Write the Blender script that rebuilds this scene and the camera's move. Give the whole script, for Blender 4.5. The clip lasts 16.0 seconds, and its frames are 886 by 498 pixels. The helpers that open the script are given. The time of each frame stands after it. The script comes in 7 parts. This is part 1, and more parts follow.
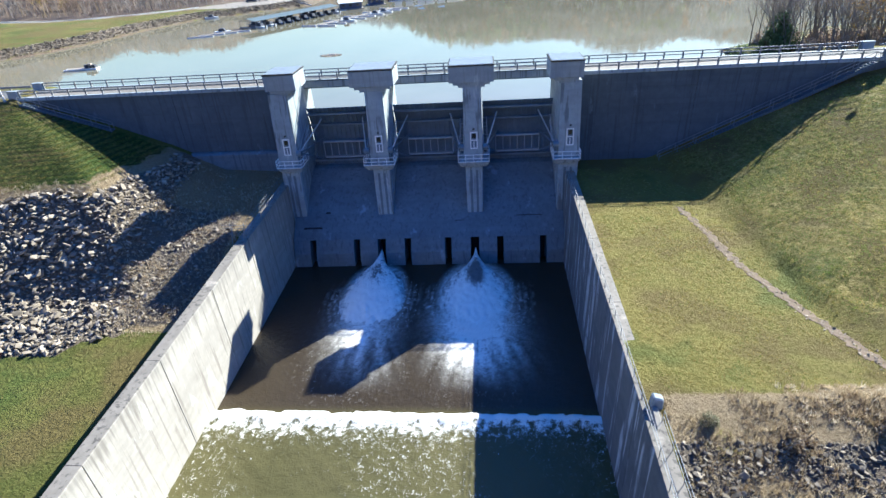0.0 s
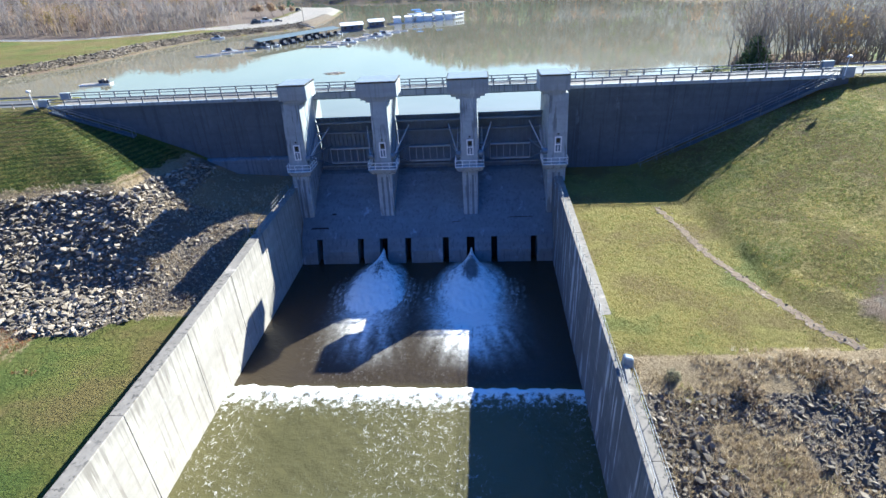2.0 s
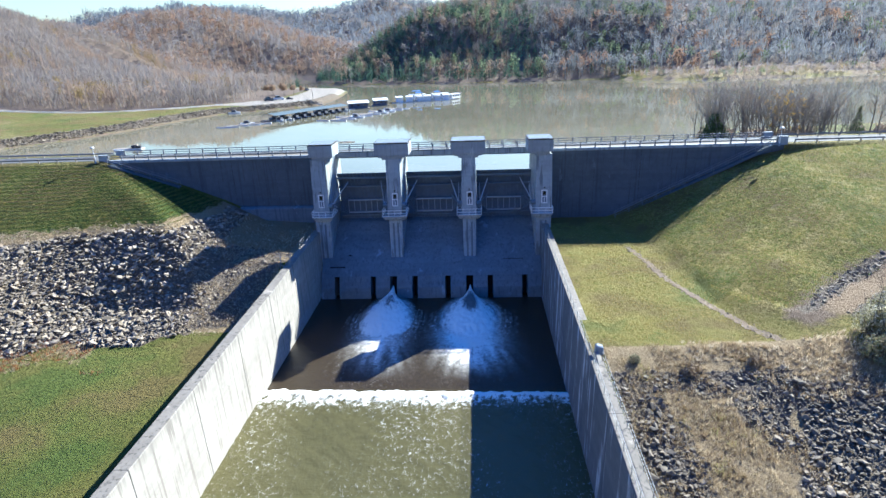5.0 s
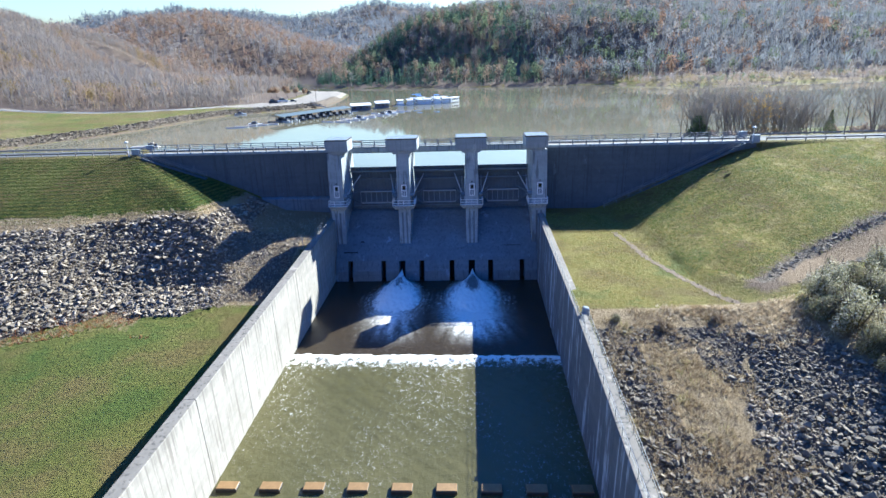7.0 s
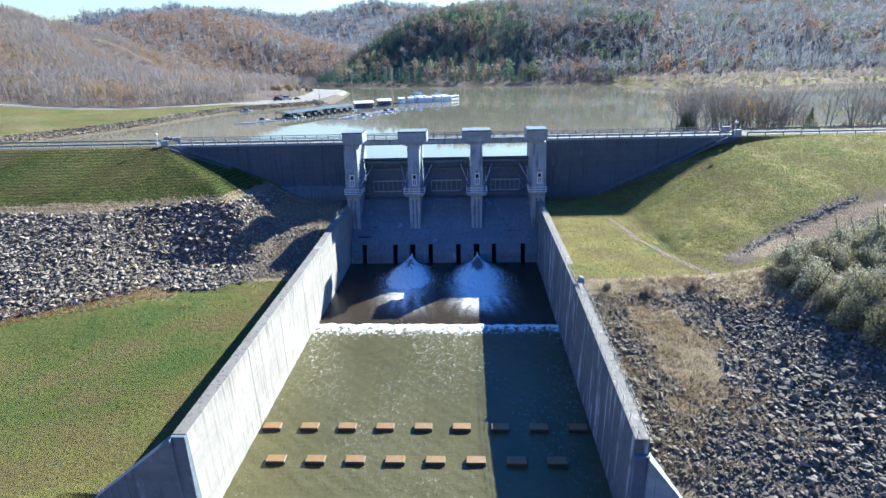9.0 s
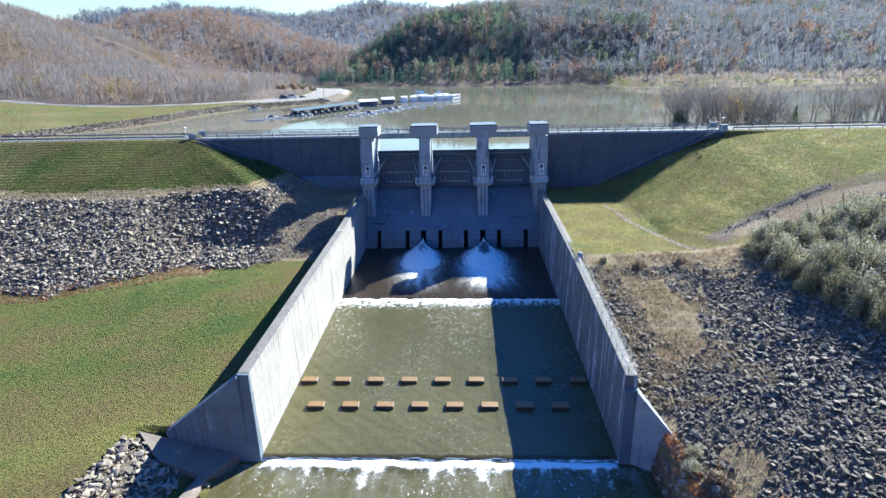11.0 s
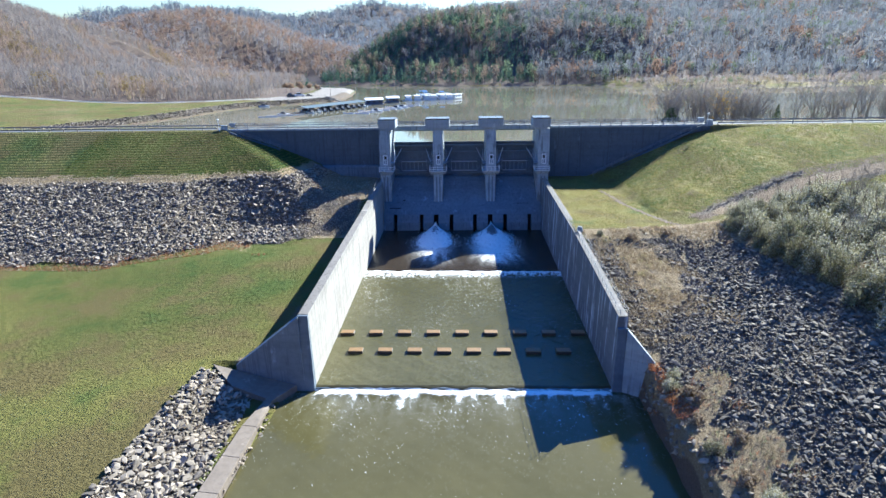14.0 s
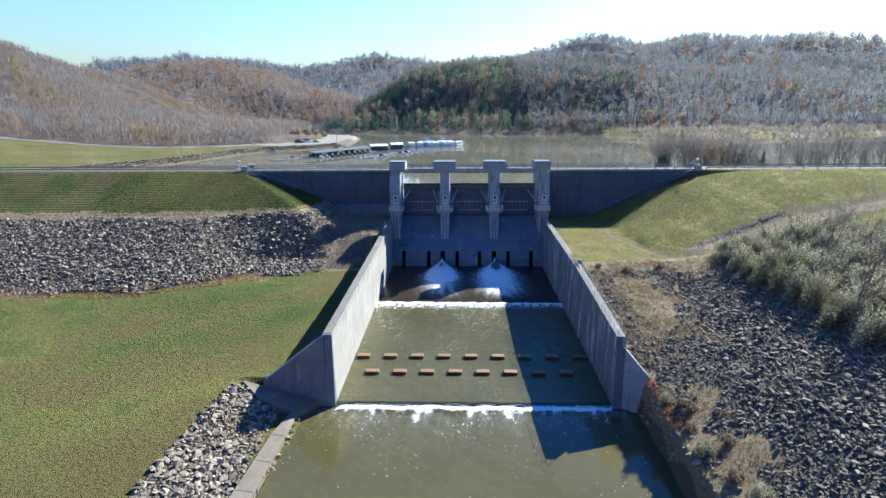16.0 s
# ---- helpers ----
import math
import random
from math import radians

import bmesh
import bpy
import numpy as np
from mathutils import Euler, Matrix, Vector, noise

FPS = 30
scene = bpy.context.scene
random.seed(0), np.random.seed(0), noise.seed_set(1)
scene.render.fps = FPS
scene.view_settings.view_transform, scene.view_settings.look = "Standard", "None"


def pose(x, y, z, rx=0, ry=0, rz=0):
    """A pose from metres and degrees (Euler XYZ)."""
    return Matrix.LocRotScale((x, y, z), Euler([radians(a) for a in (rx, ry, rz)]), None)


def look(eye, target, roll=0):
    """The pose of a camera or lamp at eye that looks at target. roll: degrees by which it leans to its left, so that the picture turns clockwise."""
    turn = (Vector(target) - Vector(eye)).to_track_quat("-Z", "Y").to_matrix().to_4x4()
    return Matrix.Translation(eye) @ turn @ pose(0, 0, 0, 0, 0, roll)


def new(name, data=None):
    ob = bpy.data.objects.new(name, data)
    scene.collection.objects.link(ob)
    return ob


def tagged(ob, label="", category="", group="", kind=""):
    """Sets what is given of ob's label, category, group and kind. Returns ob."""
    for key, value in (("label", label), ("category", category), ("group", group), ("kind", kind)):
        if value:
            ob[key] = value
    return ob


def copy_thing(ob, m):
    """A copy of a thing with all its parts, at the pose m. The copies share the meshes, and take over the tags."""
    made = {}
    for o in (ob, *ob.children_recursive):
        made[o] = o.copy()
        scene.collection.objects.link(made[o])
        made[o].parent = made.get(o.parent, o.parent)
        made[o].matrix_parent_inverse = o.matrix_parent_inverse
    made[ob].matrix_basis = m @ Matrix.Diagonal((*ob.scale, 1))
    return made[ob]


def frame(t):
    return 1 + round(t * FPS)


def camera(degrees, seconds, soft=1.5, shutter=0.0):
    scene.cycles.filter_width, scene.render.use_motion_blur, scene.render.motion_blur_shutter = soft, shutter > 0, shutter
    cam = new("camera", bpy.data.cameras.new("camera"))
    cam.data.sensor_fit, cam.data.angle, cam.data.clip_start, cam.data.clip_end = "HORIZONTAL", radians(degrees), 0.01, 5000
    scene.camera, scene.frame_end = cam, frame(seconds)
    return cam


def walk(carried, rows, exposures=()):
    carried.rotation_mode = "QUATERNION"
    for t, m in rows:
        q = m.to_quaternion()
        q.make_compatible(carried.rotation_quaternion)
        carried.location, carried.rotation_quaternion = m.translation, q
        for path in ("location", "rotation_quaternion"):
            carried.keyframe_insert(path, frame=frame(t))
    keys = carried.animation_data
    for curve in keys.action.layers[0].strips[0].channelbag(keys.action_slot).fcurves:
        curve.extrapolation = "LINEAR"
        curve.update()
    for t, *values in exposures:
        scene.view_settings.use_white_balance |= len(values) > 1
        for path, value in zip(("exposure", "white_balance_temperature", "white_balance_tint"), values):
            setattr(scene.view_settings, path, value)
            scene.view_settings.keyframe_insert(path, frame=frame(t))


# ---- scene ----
cam = camera(79.7, 16.0)
PATH = [
    (0, (8.57, -73.0, 42.233), (8.405, -71.281, 41.225), -4.0),
    (0.5, (8.611, -74.53, 42.233), (8.452, -72.808, 41.227), -3.8),
    (1, (8.67, -76.259, 42.183), (8.515, -74.526, 41.196), -3.6),
    (1.5, (8.743, -77.933, 42.206), (8.59, -76.189, 41.238), -3.5),
    (2, (8.682, -79.939, 42.182), (8.534, -78.18, 41.242), -3.3),
    (2.5, (8.616, -81.996, 42.164), (8.475, -80.219, 41.257), -3.1),
    (3, (8.462, -84.255, 42.094), (8.326, -82.456, 41.23), -2.9),
    (3.5, (8.316, -86.571, 42.0), (8.185, -84.747, 41.191), -2.7),
    (4, (8.143, -88.871, 41.995), (8.018, -87.021, 41.244), -2.5),
    (6.5, (6.913, -101.557, 42.021), (6.805, -99.677, 41.348), -1.9),
    (7, (6.556, -104.021, 42.031), (6.453, -102.141, 41.356), -1.8),
    (7.5, (6.183, -106.364, 42.047), (6.082, -104.484, 41.372), -1.7),
    (8, (5.714, -108.83, 42.096), (5.617, -106.95, 41.421), -1.7),
    (8.5, (5.178, -111.251, 42.122), (5.084, -109.371, 41.445), -1.6),
    (9, (4.617, -113.741, 42.169), (4.528, -111.862, 41.491), -1.5),
    (11.5, (1.769, -126.024, 42.126), (1.691, -124.144, 41.448), -1.3),
    (12, (1.273, -128.346, 42.092), (1.196, -126.466, 41.415), -1.3),
    (12.5, (0.654, -130.534, 42.002), (0.58, -128.653, 41.326), -1.2),
    (13, (0.026, -132.714, 41.917), (-0.044, -130.833, 41.242), -1.0),
    (13.5, (-0.53, -134.773, 41.809), (-0.597, -132.891, 41.135), -1.0),
    (14, (-1.044, -136.817, 41.732), (-1.109, -134.935, 41.058), -0.9),
    (14.5, (-1.627, -138.766, 41.632), (-1.689, -136.884, 40.959), -0.7),
    (15, (-2.066, -140.533, 41.54), (-2.127, -138.638, 40.904), -0.6),
    (15.5, (-2.582, -142.545, 41.434), (-2.64, -140.629, 40.864), -0.6),
    (16, (-3.032, -144.417, 41.31), (-3.089, -142.483, 40.8), -0.4),
]
walk(cam, [(t, look(eye, target, roll)) for t, eye, target, roll in PATH], exposures=[(0.0, 1.43, 4200.0, 9.0), (2.0, 1.47, 4180.0, 9.0), (4.0, 1.52, 4130.0, 9.0), (6.6, 1.42, 4070.0, 9.0), (14.4, 1.41, 4050.0, 9.0), (15.5, 1.32, 4070.0, 9.0), (16.0, 1.13, 4120.0, 9.0)])

# ---- light ----
SUN_DIR = Vector((1.06, 1.15, 1.0)).normalized()      # towards the sun
SUN_EL = math.asin(SUN_DIR.z)
SUN_AZ = math.atan2(SUN_DIR.x, SUN_DIR.y)
world = bpy.data.worlds.new("world")
scene.world = world
world.use_nodes = True
wn = world.node_tree


def sky_layer(air, dust, ozone, gain):
    """A clear or a hazy sky round the same sun."""
    sky = wn.nodes.new("ShaderNodeTexSky")
    sky.sky_type = "NISHITA"
    sky.sun_disc = False
    sky.sun_elevation, sky.sun_rotation = SUN_EL, SUN_AZ
    sky.altitude, sky.air_density, sky.dust_density, sky.ozone_density = 250, air, dust, ozone
    g = wn.nodes.new("ShaderNodeVectorMath")
    g.operation = "SCALE"
    g.inputs["Scale"].default_value = gain
    wn.links.new(sky.outputs[0], g.inputs[0])
    return g.outputs[0]


# deep blue overhead, thick autumn haze low over the hills
way = wn.nodes.new("ShaderNodeSeparateXYZ")
wn.links.new(wn.nodes.new("ShaderNodeTexCoord").outputs["Generated"], way.inputs[0])
low_sky = wn.nodes.new("ShaderNodeMapRange")
low_sky.interpolation_type = "SMOOTHSTEP"
low_sky.inputs["From Min"].default_value, low_sky.inputs["From Max"].default_value = 0.34, 0.20
wn.links.new(way.outputs["Z"], low_sky.inputs["Value"])
sky_mix = wn.nodes.new("ShaderNodeMix")
sky_mix.data_type = "VECTOR"
sky_in = [i for i in sky_mix.inputs if i.type == "VECTOR"]
wn.links.new(low_sky.outputs["Result"], sky_mix.inputs[0])
wn.links.new(sky_layer(0.9, 0.2, 9.0, 1.35), [i for i in sky_in if i.name == "A"][0])
wn.links.new(sky_layer(2.0, 1.3, 1.0, 1.2), [i for i in sky_in if i.name == "B"][0])
wn.nodes["Background"].inputs["Strength"].default_value = 0.06
wn.links.new([o for o in sky_mix.outputs if o.type == "VECTOR"][0], wn.nodes["Background"].inputs["Color"])
sun = new("sun", bpy.data.lights.new("sun", "SUN"))
sun.data.energy, sun.data.angle, sun.data.color = 7.8, radians(0.53), (1.0, 0.745, 0.405)
sun.matrix_world = look(SUN_DIR * 300, (0, 0, 0))

# ---- materials ----
def nodes_of(name):
    m = bpy.data.materials.new(name)
    m.use_nodes = True
    nt = m.node_tree
    return m, nt, nt.nodes["Principled BSDF"]


def noise_node(nt, coord, scale, detail=4.0, rough=0.55, stretch=None):
    n = nt.nodes.new("ShaderNodeTexNoise")
    n.inputs["Scale"].default_value = scale
    n.inputs["Detail"].default_value = detail
    n.inputs["Roughness"].default_value = rough
    if stretch:
        mp = nt.nodes.new("ShaderNodeMapping")
        mp.inputs["Scale"].default_value = stretch
        nt.links.new(coord, mp.inputs["Vector"])
        coord = mp.outputs["Vector"]
    nt.links.new(coord, n.inputs["Vector"])
    return n.outputs["Fac"]


def ramp(nt, fac, stops):
    r = nt.nodes.new("ShaderNodeValToRGB")
    while len(r.color_ramp.elements) < len(stops):
        r.color_ramp.elements.new(0.5)
    for e, (p, c) in zip(r.color_ramp.elements, stops):
        e.position = p
        e.color = (*c, 1) if len(c) == 3 else c
    nt.links.new(fac, r.inputs["Fac"])
    return r.outputs["Color"]


def step(nt, fac, lo, hi):
    m = nt.nodes.new("ShaderNodeMapRange")
    m.inputs["From Min"].default_value, m.inputs["From Max"].default_value = lo, hi
    m.interpolation_type = "SMOOTHSTEP"
    nt.links.new(fac, m.inputs["Value"])
    return m.outputs["Result"]


def mixc(nt, fac, a, b, kind="MIX"):
    m = nt.nodes.new("ShaderNodeMix")
    m.data_type, m.blend_type = "RGBA", kind
    for v, s in ((fac, "Factor"), (a, "A"), (b, "B")):
        sock = [i for i in m.inputs if i.name == s and (i.type == "RGBA" or s == "Factor" and i.type == "VALUE")][0]
        if isinstance(v, (int, float)):
            sock.default_value = v
        elif isinstance(v, tuple):
            sock.default_value = (*v, 1)
        else:
            nt.links.new(v, sock)
    return [o for o in m.outputs if o.type == "RGBA"][0]


def math_node(nt, op, a, b):
    m = nt.nodes.new("ShaderNodeMath")
    m.operation = op
    for i, v in enumerate((a, b)):
        if isinstance(v, (int, float)):
            m.inputs[i].default_value = v
        else:
            nt.links.new(v, m.inputs[i])
    return m.outputs[0]


def bump(nt, bsdf, height, strength, dist):
    b = nt.nodes.new("ShaderNodeBump")
    b.inputs["Strength"].default_value, b.inputs["Distance"].default_value = strength, dist
    nt.links.new(height, b.inputs["Height"])
    nt.links.new(b.outputs["Normal"], bsdf.inputs["Normal"])


def obj_coord(nt):
    return nt.nodes.new("ShaderNodeTexCoord").outputs["Object"]


def attr(nt, name):
    a = nt.nodes.new("ShaderNodeAttribute")
    a.attribute_name = name
    return a


def plain(name, dark, light, rough=0.7, scale=2.0, metal=0.0, bump_s=0.15, per_object=0.0):
    """Two-scale mottled surface."""
    m, nt, p = nodes_of(name)
    co = obj_coord(nt)
    big, fine = noise_node(nt, co, scale), noise_node(nt, co, scale * 9, 6)
    f = math_node(nt, "ADD", math_node(nt, "MULTIPLY", big, 0.6), math_node(nt, "MULTIPLY", fine, 0.4))
    col = ramp(nt, f, [(0.3, dark), (0.7, light)])
    if per_object:
        info = nt.nodes.new("ShaderNodeObjectInfo").outputs["Random"]
        k = nt.nodes.new("ShaderNodeHueSaturation")
        nt.links.new(math_node(nt, "ADD", 1 - per_object, math_node(nt, "MULTIPLY", info, 2 * per_object)), k.inputs["Value"])
        nt.links.new(col, k.inputs["Color"])
        col = k.outputs["Color"]
    nt.links.new(col, p.inputs["Base Color"])
    p.inputs["Roughness"].default_value, p.inputs["Metallic"].default_value = rough, metal
    bump(nt, p, fine, bump_s, 0.02)
    return m


def concrete(name, dark, light, streak, stain, rough=0.85, drips=None, wide=2.4):
    """Weathered concrete: blotches, form lines, dark runs of water down the face."""
    m, nt, p = nodes_of(name)
    co = obj_coord(nt)
    big, mid, fine = noise_node(nt, co, 0.18, 5), noise_node(nt, co, 1.3, 6, 0.65), noise_node(nt, co, 14, 6)
    f = math_node(nt, "ADD", math_node(nt, "MULTIPLY", big, 0.5), math_node(nt, "MULTIPLY", mid, 0.5))
    col = ramp(nt, f, [(0.32, dark), (0.68, light)])
    runs = noise_node(nt, co, 1.0, 6, 0.6, (wide, wide, 0.07))
    patch = noise_node(nt, co, 0.35, 3)
    k = math_node(nt, "MULTIPLY", step(nt, runs, 0.53, 0.62), step(nt, patch, 0.27, 0.52))
    col = mixc(nt, math_node(nt, "MULTIPLY", k, streak), col, stain)
    lift = noise_node(nt, co, 1.0, 2, 0.4, (0.02, 0.02, 0.9))
    col = mixc(nt, math_node(nt, "MULTIPLY", step(nt, lift, 0.5, 0.56), 0.18), col, tuple(0.75 * c for c in dark))
    # pale lime runs and patched spots
    lime = noise_node(nt, co, 1.0, 5, 0.65, (0.55, 0.55, 0.22))
    col = mixc(nt, math_node(nt, "MULTIPLY", step(nt, lime, 0.60, 0.72), 0.55), col, tuple(min(0.6, 1.9 * c) for c in light))
    if drips:
        # lichen and soot that hang down from the top edge in uneven tongues
        pos = nt.nodes.new("ShaderNodeSeparateXYZ")
        nt.links.new(co, pos.inputs[0])
        edge = math_node(nt, "ADD", pos.outputs["Z"], math_node(nt, "MULTIPLY", math_node(nt, "SUBTRACT", runs, 0.5), 9.0))
        col = mixc(nt, math_node(nt, "MULTIPLY", step(nt, edge, *drips), 0.55), col, tuple(0.62 * c for c in dark))
    nt.links.new(col, p.inputs["Base Color"])
    p.inputs["Roughness"].default_value = rough
    bump(nt, p, math_node(nt, "ADD", mid, fine), 0.25, 0.02)
    return m


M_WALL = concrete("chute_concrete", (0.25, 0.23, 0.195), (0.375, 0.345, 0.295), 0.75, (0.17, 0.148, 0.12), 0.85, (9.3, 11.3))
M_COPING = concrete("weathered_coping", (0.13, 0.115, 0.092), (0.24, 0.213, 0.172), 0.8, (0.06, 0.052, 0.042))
# east wall darker than west: shade is put into its colour; pale runs real
M_WALL_SHADE = concrete("shaded_wall_concrete", (0.085, 0.092, 0.10), (0.145, 0.155, 0.165), 1.0, (0.42, 0.44, 0.46), 0.85, None, 1.1)
# wing walls darker and bluer, piers cooler: their shade put into the colours
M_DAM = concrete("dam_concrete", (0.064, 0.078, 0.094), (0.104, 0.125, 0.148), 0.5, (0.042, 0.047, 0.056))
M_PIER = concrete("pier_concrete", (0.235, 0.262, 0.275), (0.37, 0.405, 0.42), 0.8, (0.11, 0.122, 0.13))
# spillway tone darkened and cooled, so part of its shade is colour
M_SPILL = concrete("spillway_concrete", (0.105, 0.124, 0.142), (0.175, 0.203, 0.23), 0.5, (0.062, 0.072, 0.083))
M_CAP = concrete("hoist_house_concrete", (0.23, 0.255, 0.268), (0.34, 0.37, 0.385), 0.35, (0.14, 0.152, 0.16))
M_BLOCK = plain("silted_concrete", (0.15, 0.088, 0.026), (0.27, 0.165, 0.055), 0.6, 1.5)
M_STEEL = plain("galvanised_steel", (0.17, 0.175, 0.18), (0.27, 0.27, 0.27), 0.6, 3, 0.25)
M_GATE = plain("grey_gate_paint", (0.095, 0.122, 0.155), (0.165, 0.205, 0.25), 0.55, 0.8, 0.0)
M_BEAM = plain("pale_gate_paint", (0.36, 0.375, 0.39), (0.50, 0.51, 0.52), 0.5, 1.2)
M_FLAT_ROOF = plain("bitumen_roof", (0.16, 0.16, 0.16), (0.25, 0.25, 0.245), 0.26, 1.5)
M_WET_SHADE = plain("shaded_wet_concrete", (0.03, 0.025, 0.017), (0.075, 0.06, 0.04), 0.45, 1.5)
M_DARK = plain("dark_shade_and_trim", (0.012, 0.012, 0.013), (0.03, 0.03, 0.03), 0.9, 1.0)
M_ASPHALT = plain("asphalt", (0.075, 0.074, 0.07), (0.125, 0.122, 0.115), 0.9, 0.5)
M_WHITE = plain("white_paint", (0.70, 0.70, 0.68), (0.84, 0.84, 0.82), 0.5, 2)
M_ROCK = plain("limestone_rock", (0.105, 0.083, 0.056), (0.35, 0.288, 0.195), 0.85, 1.3, 0, 0.5, 0.45)
M_DRAIN = plain("muddy_gravel", (0.10, 0.07, 0.041), (0.20, 0.145, 0.088), 0.95, 0.9, 0, 0.6)
M_TIMBER = plain("weathered_timber", (0.20, 0.17, 0.13), (0.36, 0.31, 0.25), 0.8, 2.5)
M_GLASS, _nt, _p = nodes_of("dark_glass")
_p.inputs["Base Color"].default_value, _p.inputs["Roughness"].default_value = (0.02, 0.022, 0.025, 1), 0.08


def island_rock(name, dark, light):
    """Loose rock, each stone with its own tone."""
    m, nt, p = nodes_of(name)
    co = obj_coord(nt)
    isl = nt.nodes.new("ShaderNodeNewGeometry").outputs["Random Per Island"]
    fine = noise_node(nt, co, 5, 6)
    f = math_node(nt, "ADD", math_node(nt, "MULTIPLY", isl, 0.65), math_node(nt, "MULTIPLY", fine, 0.35))
    nt.links.new(ramp(nt, f, [(0.08, dark), (0.5, tuple(0.5 * (a + b) for a, b in zip(dark, light))), (0.92, light)]), p.inputs["Base Color"])
    p.inputs["Roughness"].default_value = 0.88
    bump(nt, p, fine, 0.5, 0.05)
    return m


M_FILL = island_rock("loose_limestone", (0.042, 0.033, 0.022), (0.268, 0.222, 0.153))

M_PALE_FILL = island_rock("pale_limestone", (0.058, 0.046, 0.032), (0.40, 0.334, 0.238))


def tinted(name, rough=0.9, through_light=0.0, vary=0.15):
    """Foliage and twigs: colour by plant, light through the leaf."""
    m, nt, p = nodes_of(name)
    isl = nt.nodes.new("ShaderNodeNewGeometry").outputs["Random Per Island"]
    k = nt.nodes.new("ShaderNodeHueSaturation")
    nt.links.new(math_node(nt, "ADD", 1 - vary, math_node(nt, "MULTIPLY", isl, 2 * vary)), k.inputs["Value"])
    nt.links.new(attr(nt, "tint").outputs["Color"], k.inputs["Color"])
    nt.links.new(k.outputs["Color"], p.inputs["Base Color"])
    p.inputs["Roughness"].default_value = rough
    p.inputs["Specular IOR Level"].default_value = 0.2
    if through_light:
        tr = nt.nodes.new("ShaderNodeBsdfTranslucent")
        nt.links.new(k.outputs["Color"], tr.inputs["Color"])
        mx = nt.nodes.new("ShaderNodeMixShader")
        mx.inputs[0].default_value = through_light
        out = nt.nodes["Material Output"]
        nt.links.new(p.outputs[0], mx.inputs[1])
        nt.links.new(tr.outputs[0], mx.inputs[2])
        nt.links.new(mx.outputs[0], out.inputs["Surface"])
    return m


M_LEAF = tinted("leaves", 0.8, 0.3)
M_CROWN = tinted("far_crowns", 1.0, 0.5, 0.05)
M_BRUSH = tinted("far_bare_twigs", 0.95, 0.5, 0.06)
cnt = M_CROWN.node_tree
c_base = cnt.nodes["Principled BSDF"]
c_fine = noise_node(cnt, obj_coord(cnt), 0.8, 6, 0.75)
c_hue = cnt.nodes["Hue/Saturation/Value"].outputs["Color"]
cnt.links.new(mixc(cnt, 1.0, c_hue, ramp(cnt, c_fine, [(0.33, (0.7, 0.7, 0.7)), (0.66, (1.2, 1.18, 1.15))]), "MULTIPLY"), c_base.inputs["Base Color"])
bump(cnt, c_base, c_fine, 0.25, 0.5)
M_TWIG = tinted("twigs_and_bark", 0.9, 0.2)
M_STRAW = tinted("dry_grass", 0.9, 0.5)


def water(name, dark, light, wave, strength, rough):
    m, nt, p = nodes_of(name)
    co = obj_coord(nt)
    nt.links.new(ramp(nt, noise_node(nt, co, 0.05, 4), [(0.3, dark), (0.7, light)]), p.inputs["Base Color"])
    p.inputs["Roughness"].default_value, p.inputs["IOR"].default_value = rough, 1.33
    h = math_node(nt, "ADD", noise_node(nt, co, wave, 5), math_node(nt, "MULTIPLY", noise_node(nt, co, wave * 4, 3), 0.4))
    bump(nt, p, h, strength, 0.12)
    return m, nt, p


M_LAKE, _nt, _p = water("lake_water", (0.155, 0.143, 0.092), (0.19, 0.175, 0.117), 0.7, 0.009, 0.03)


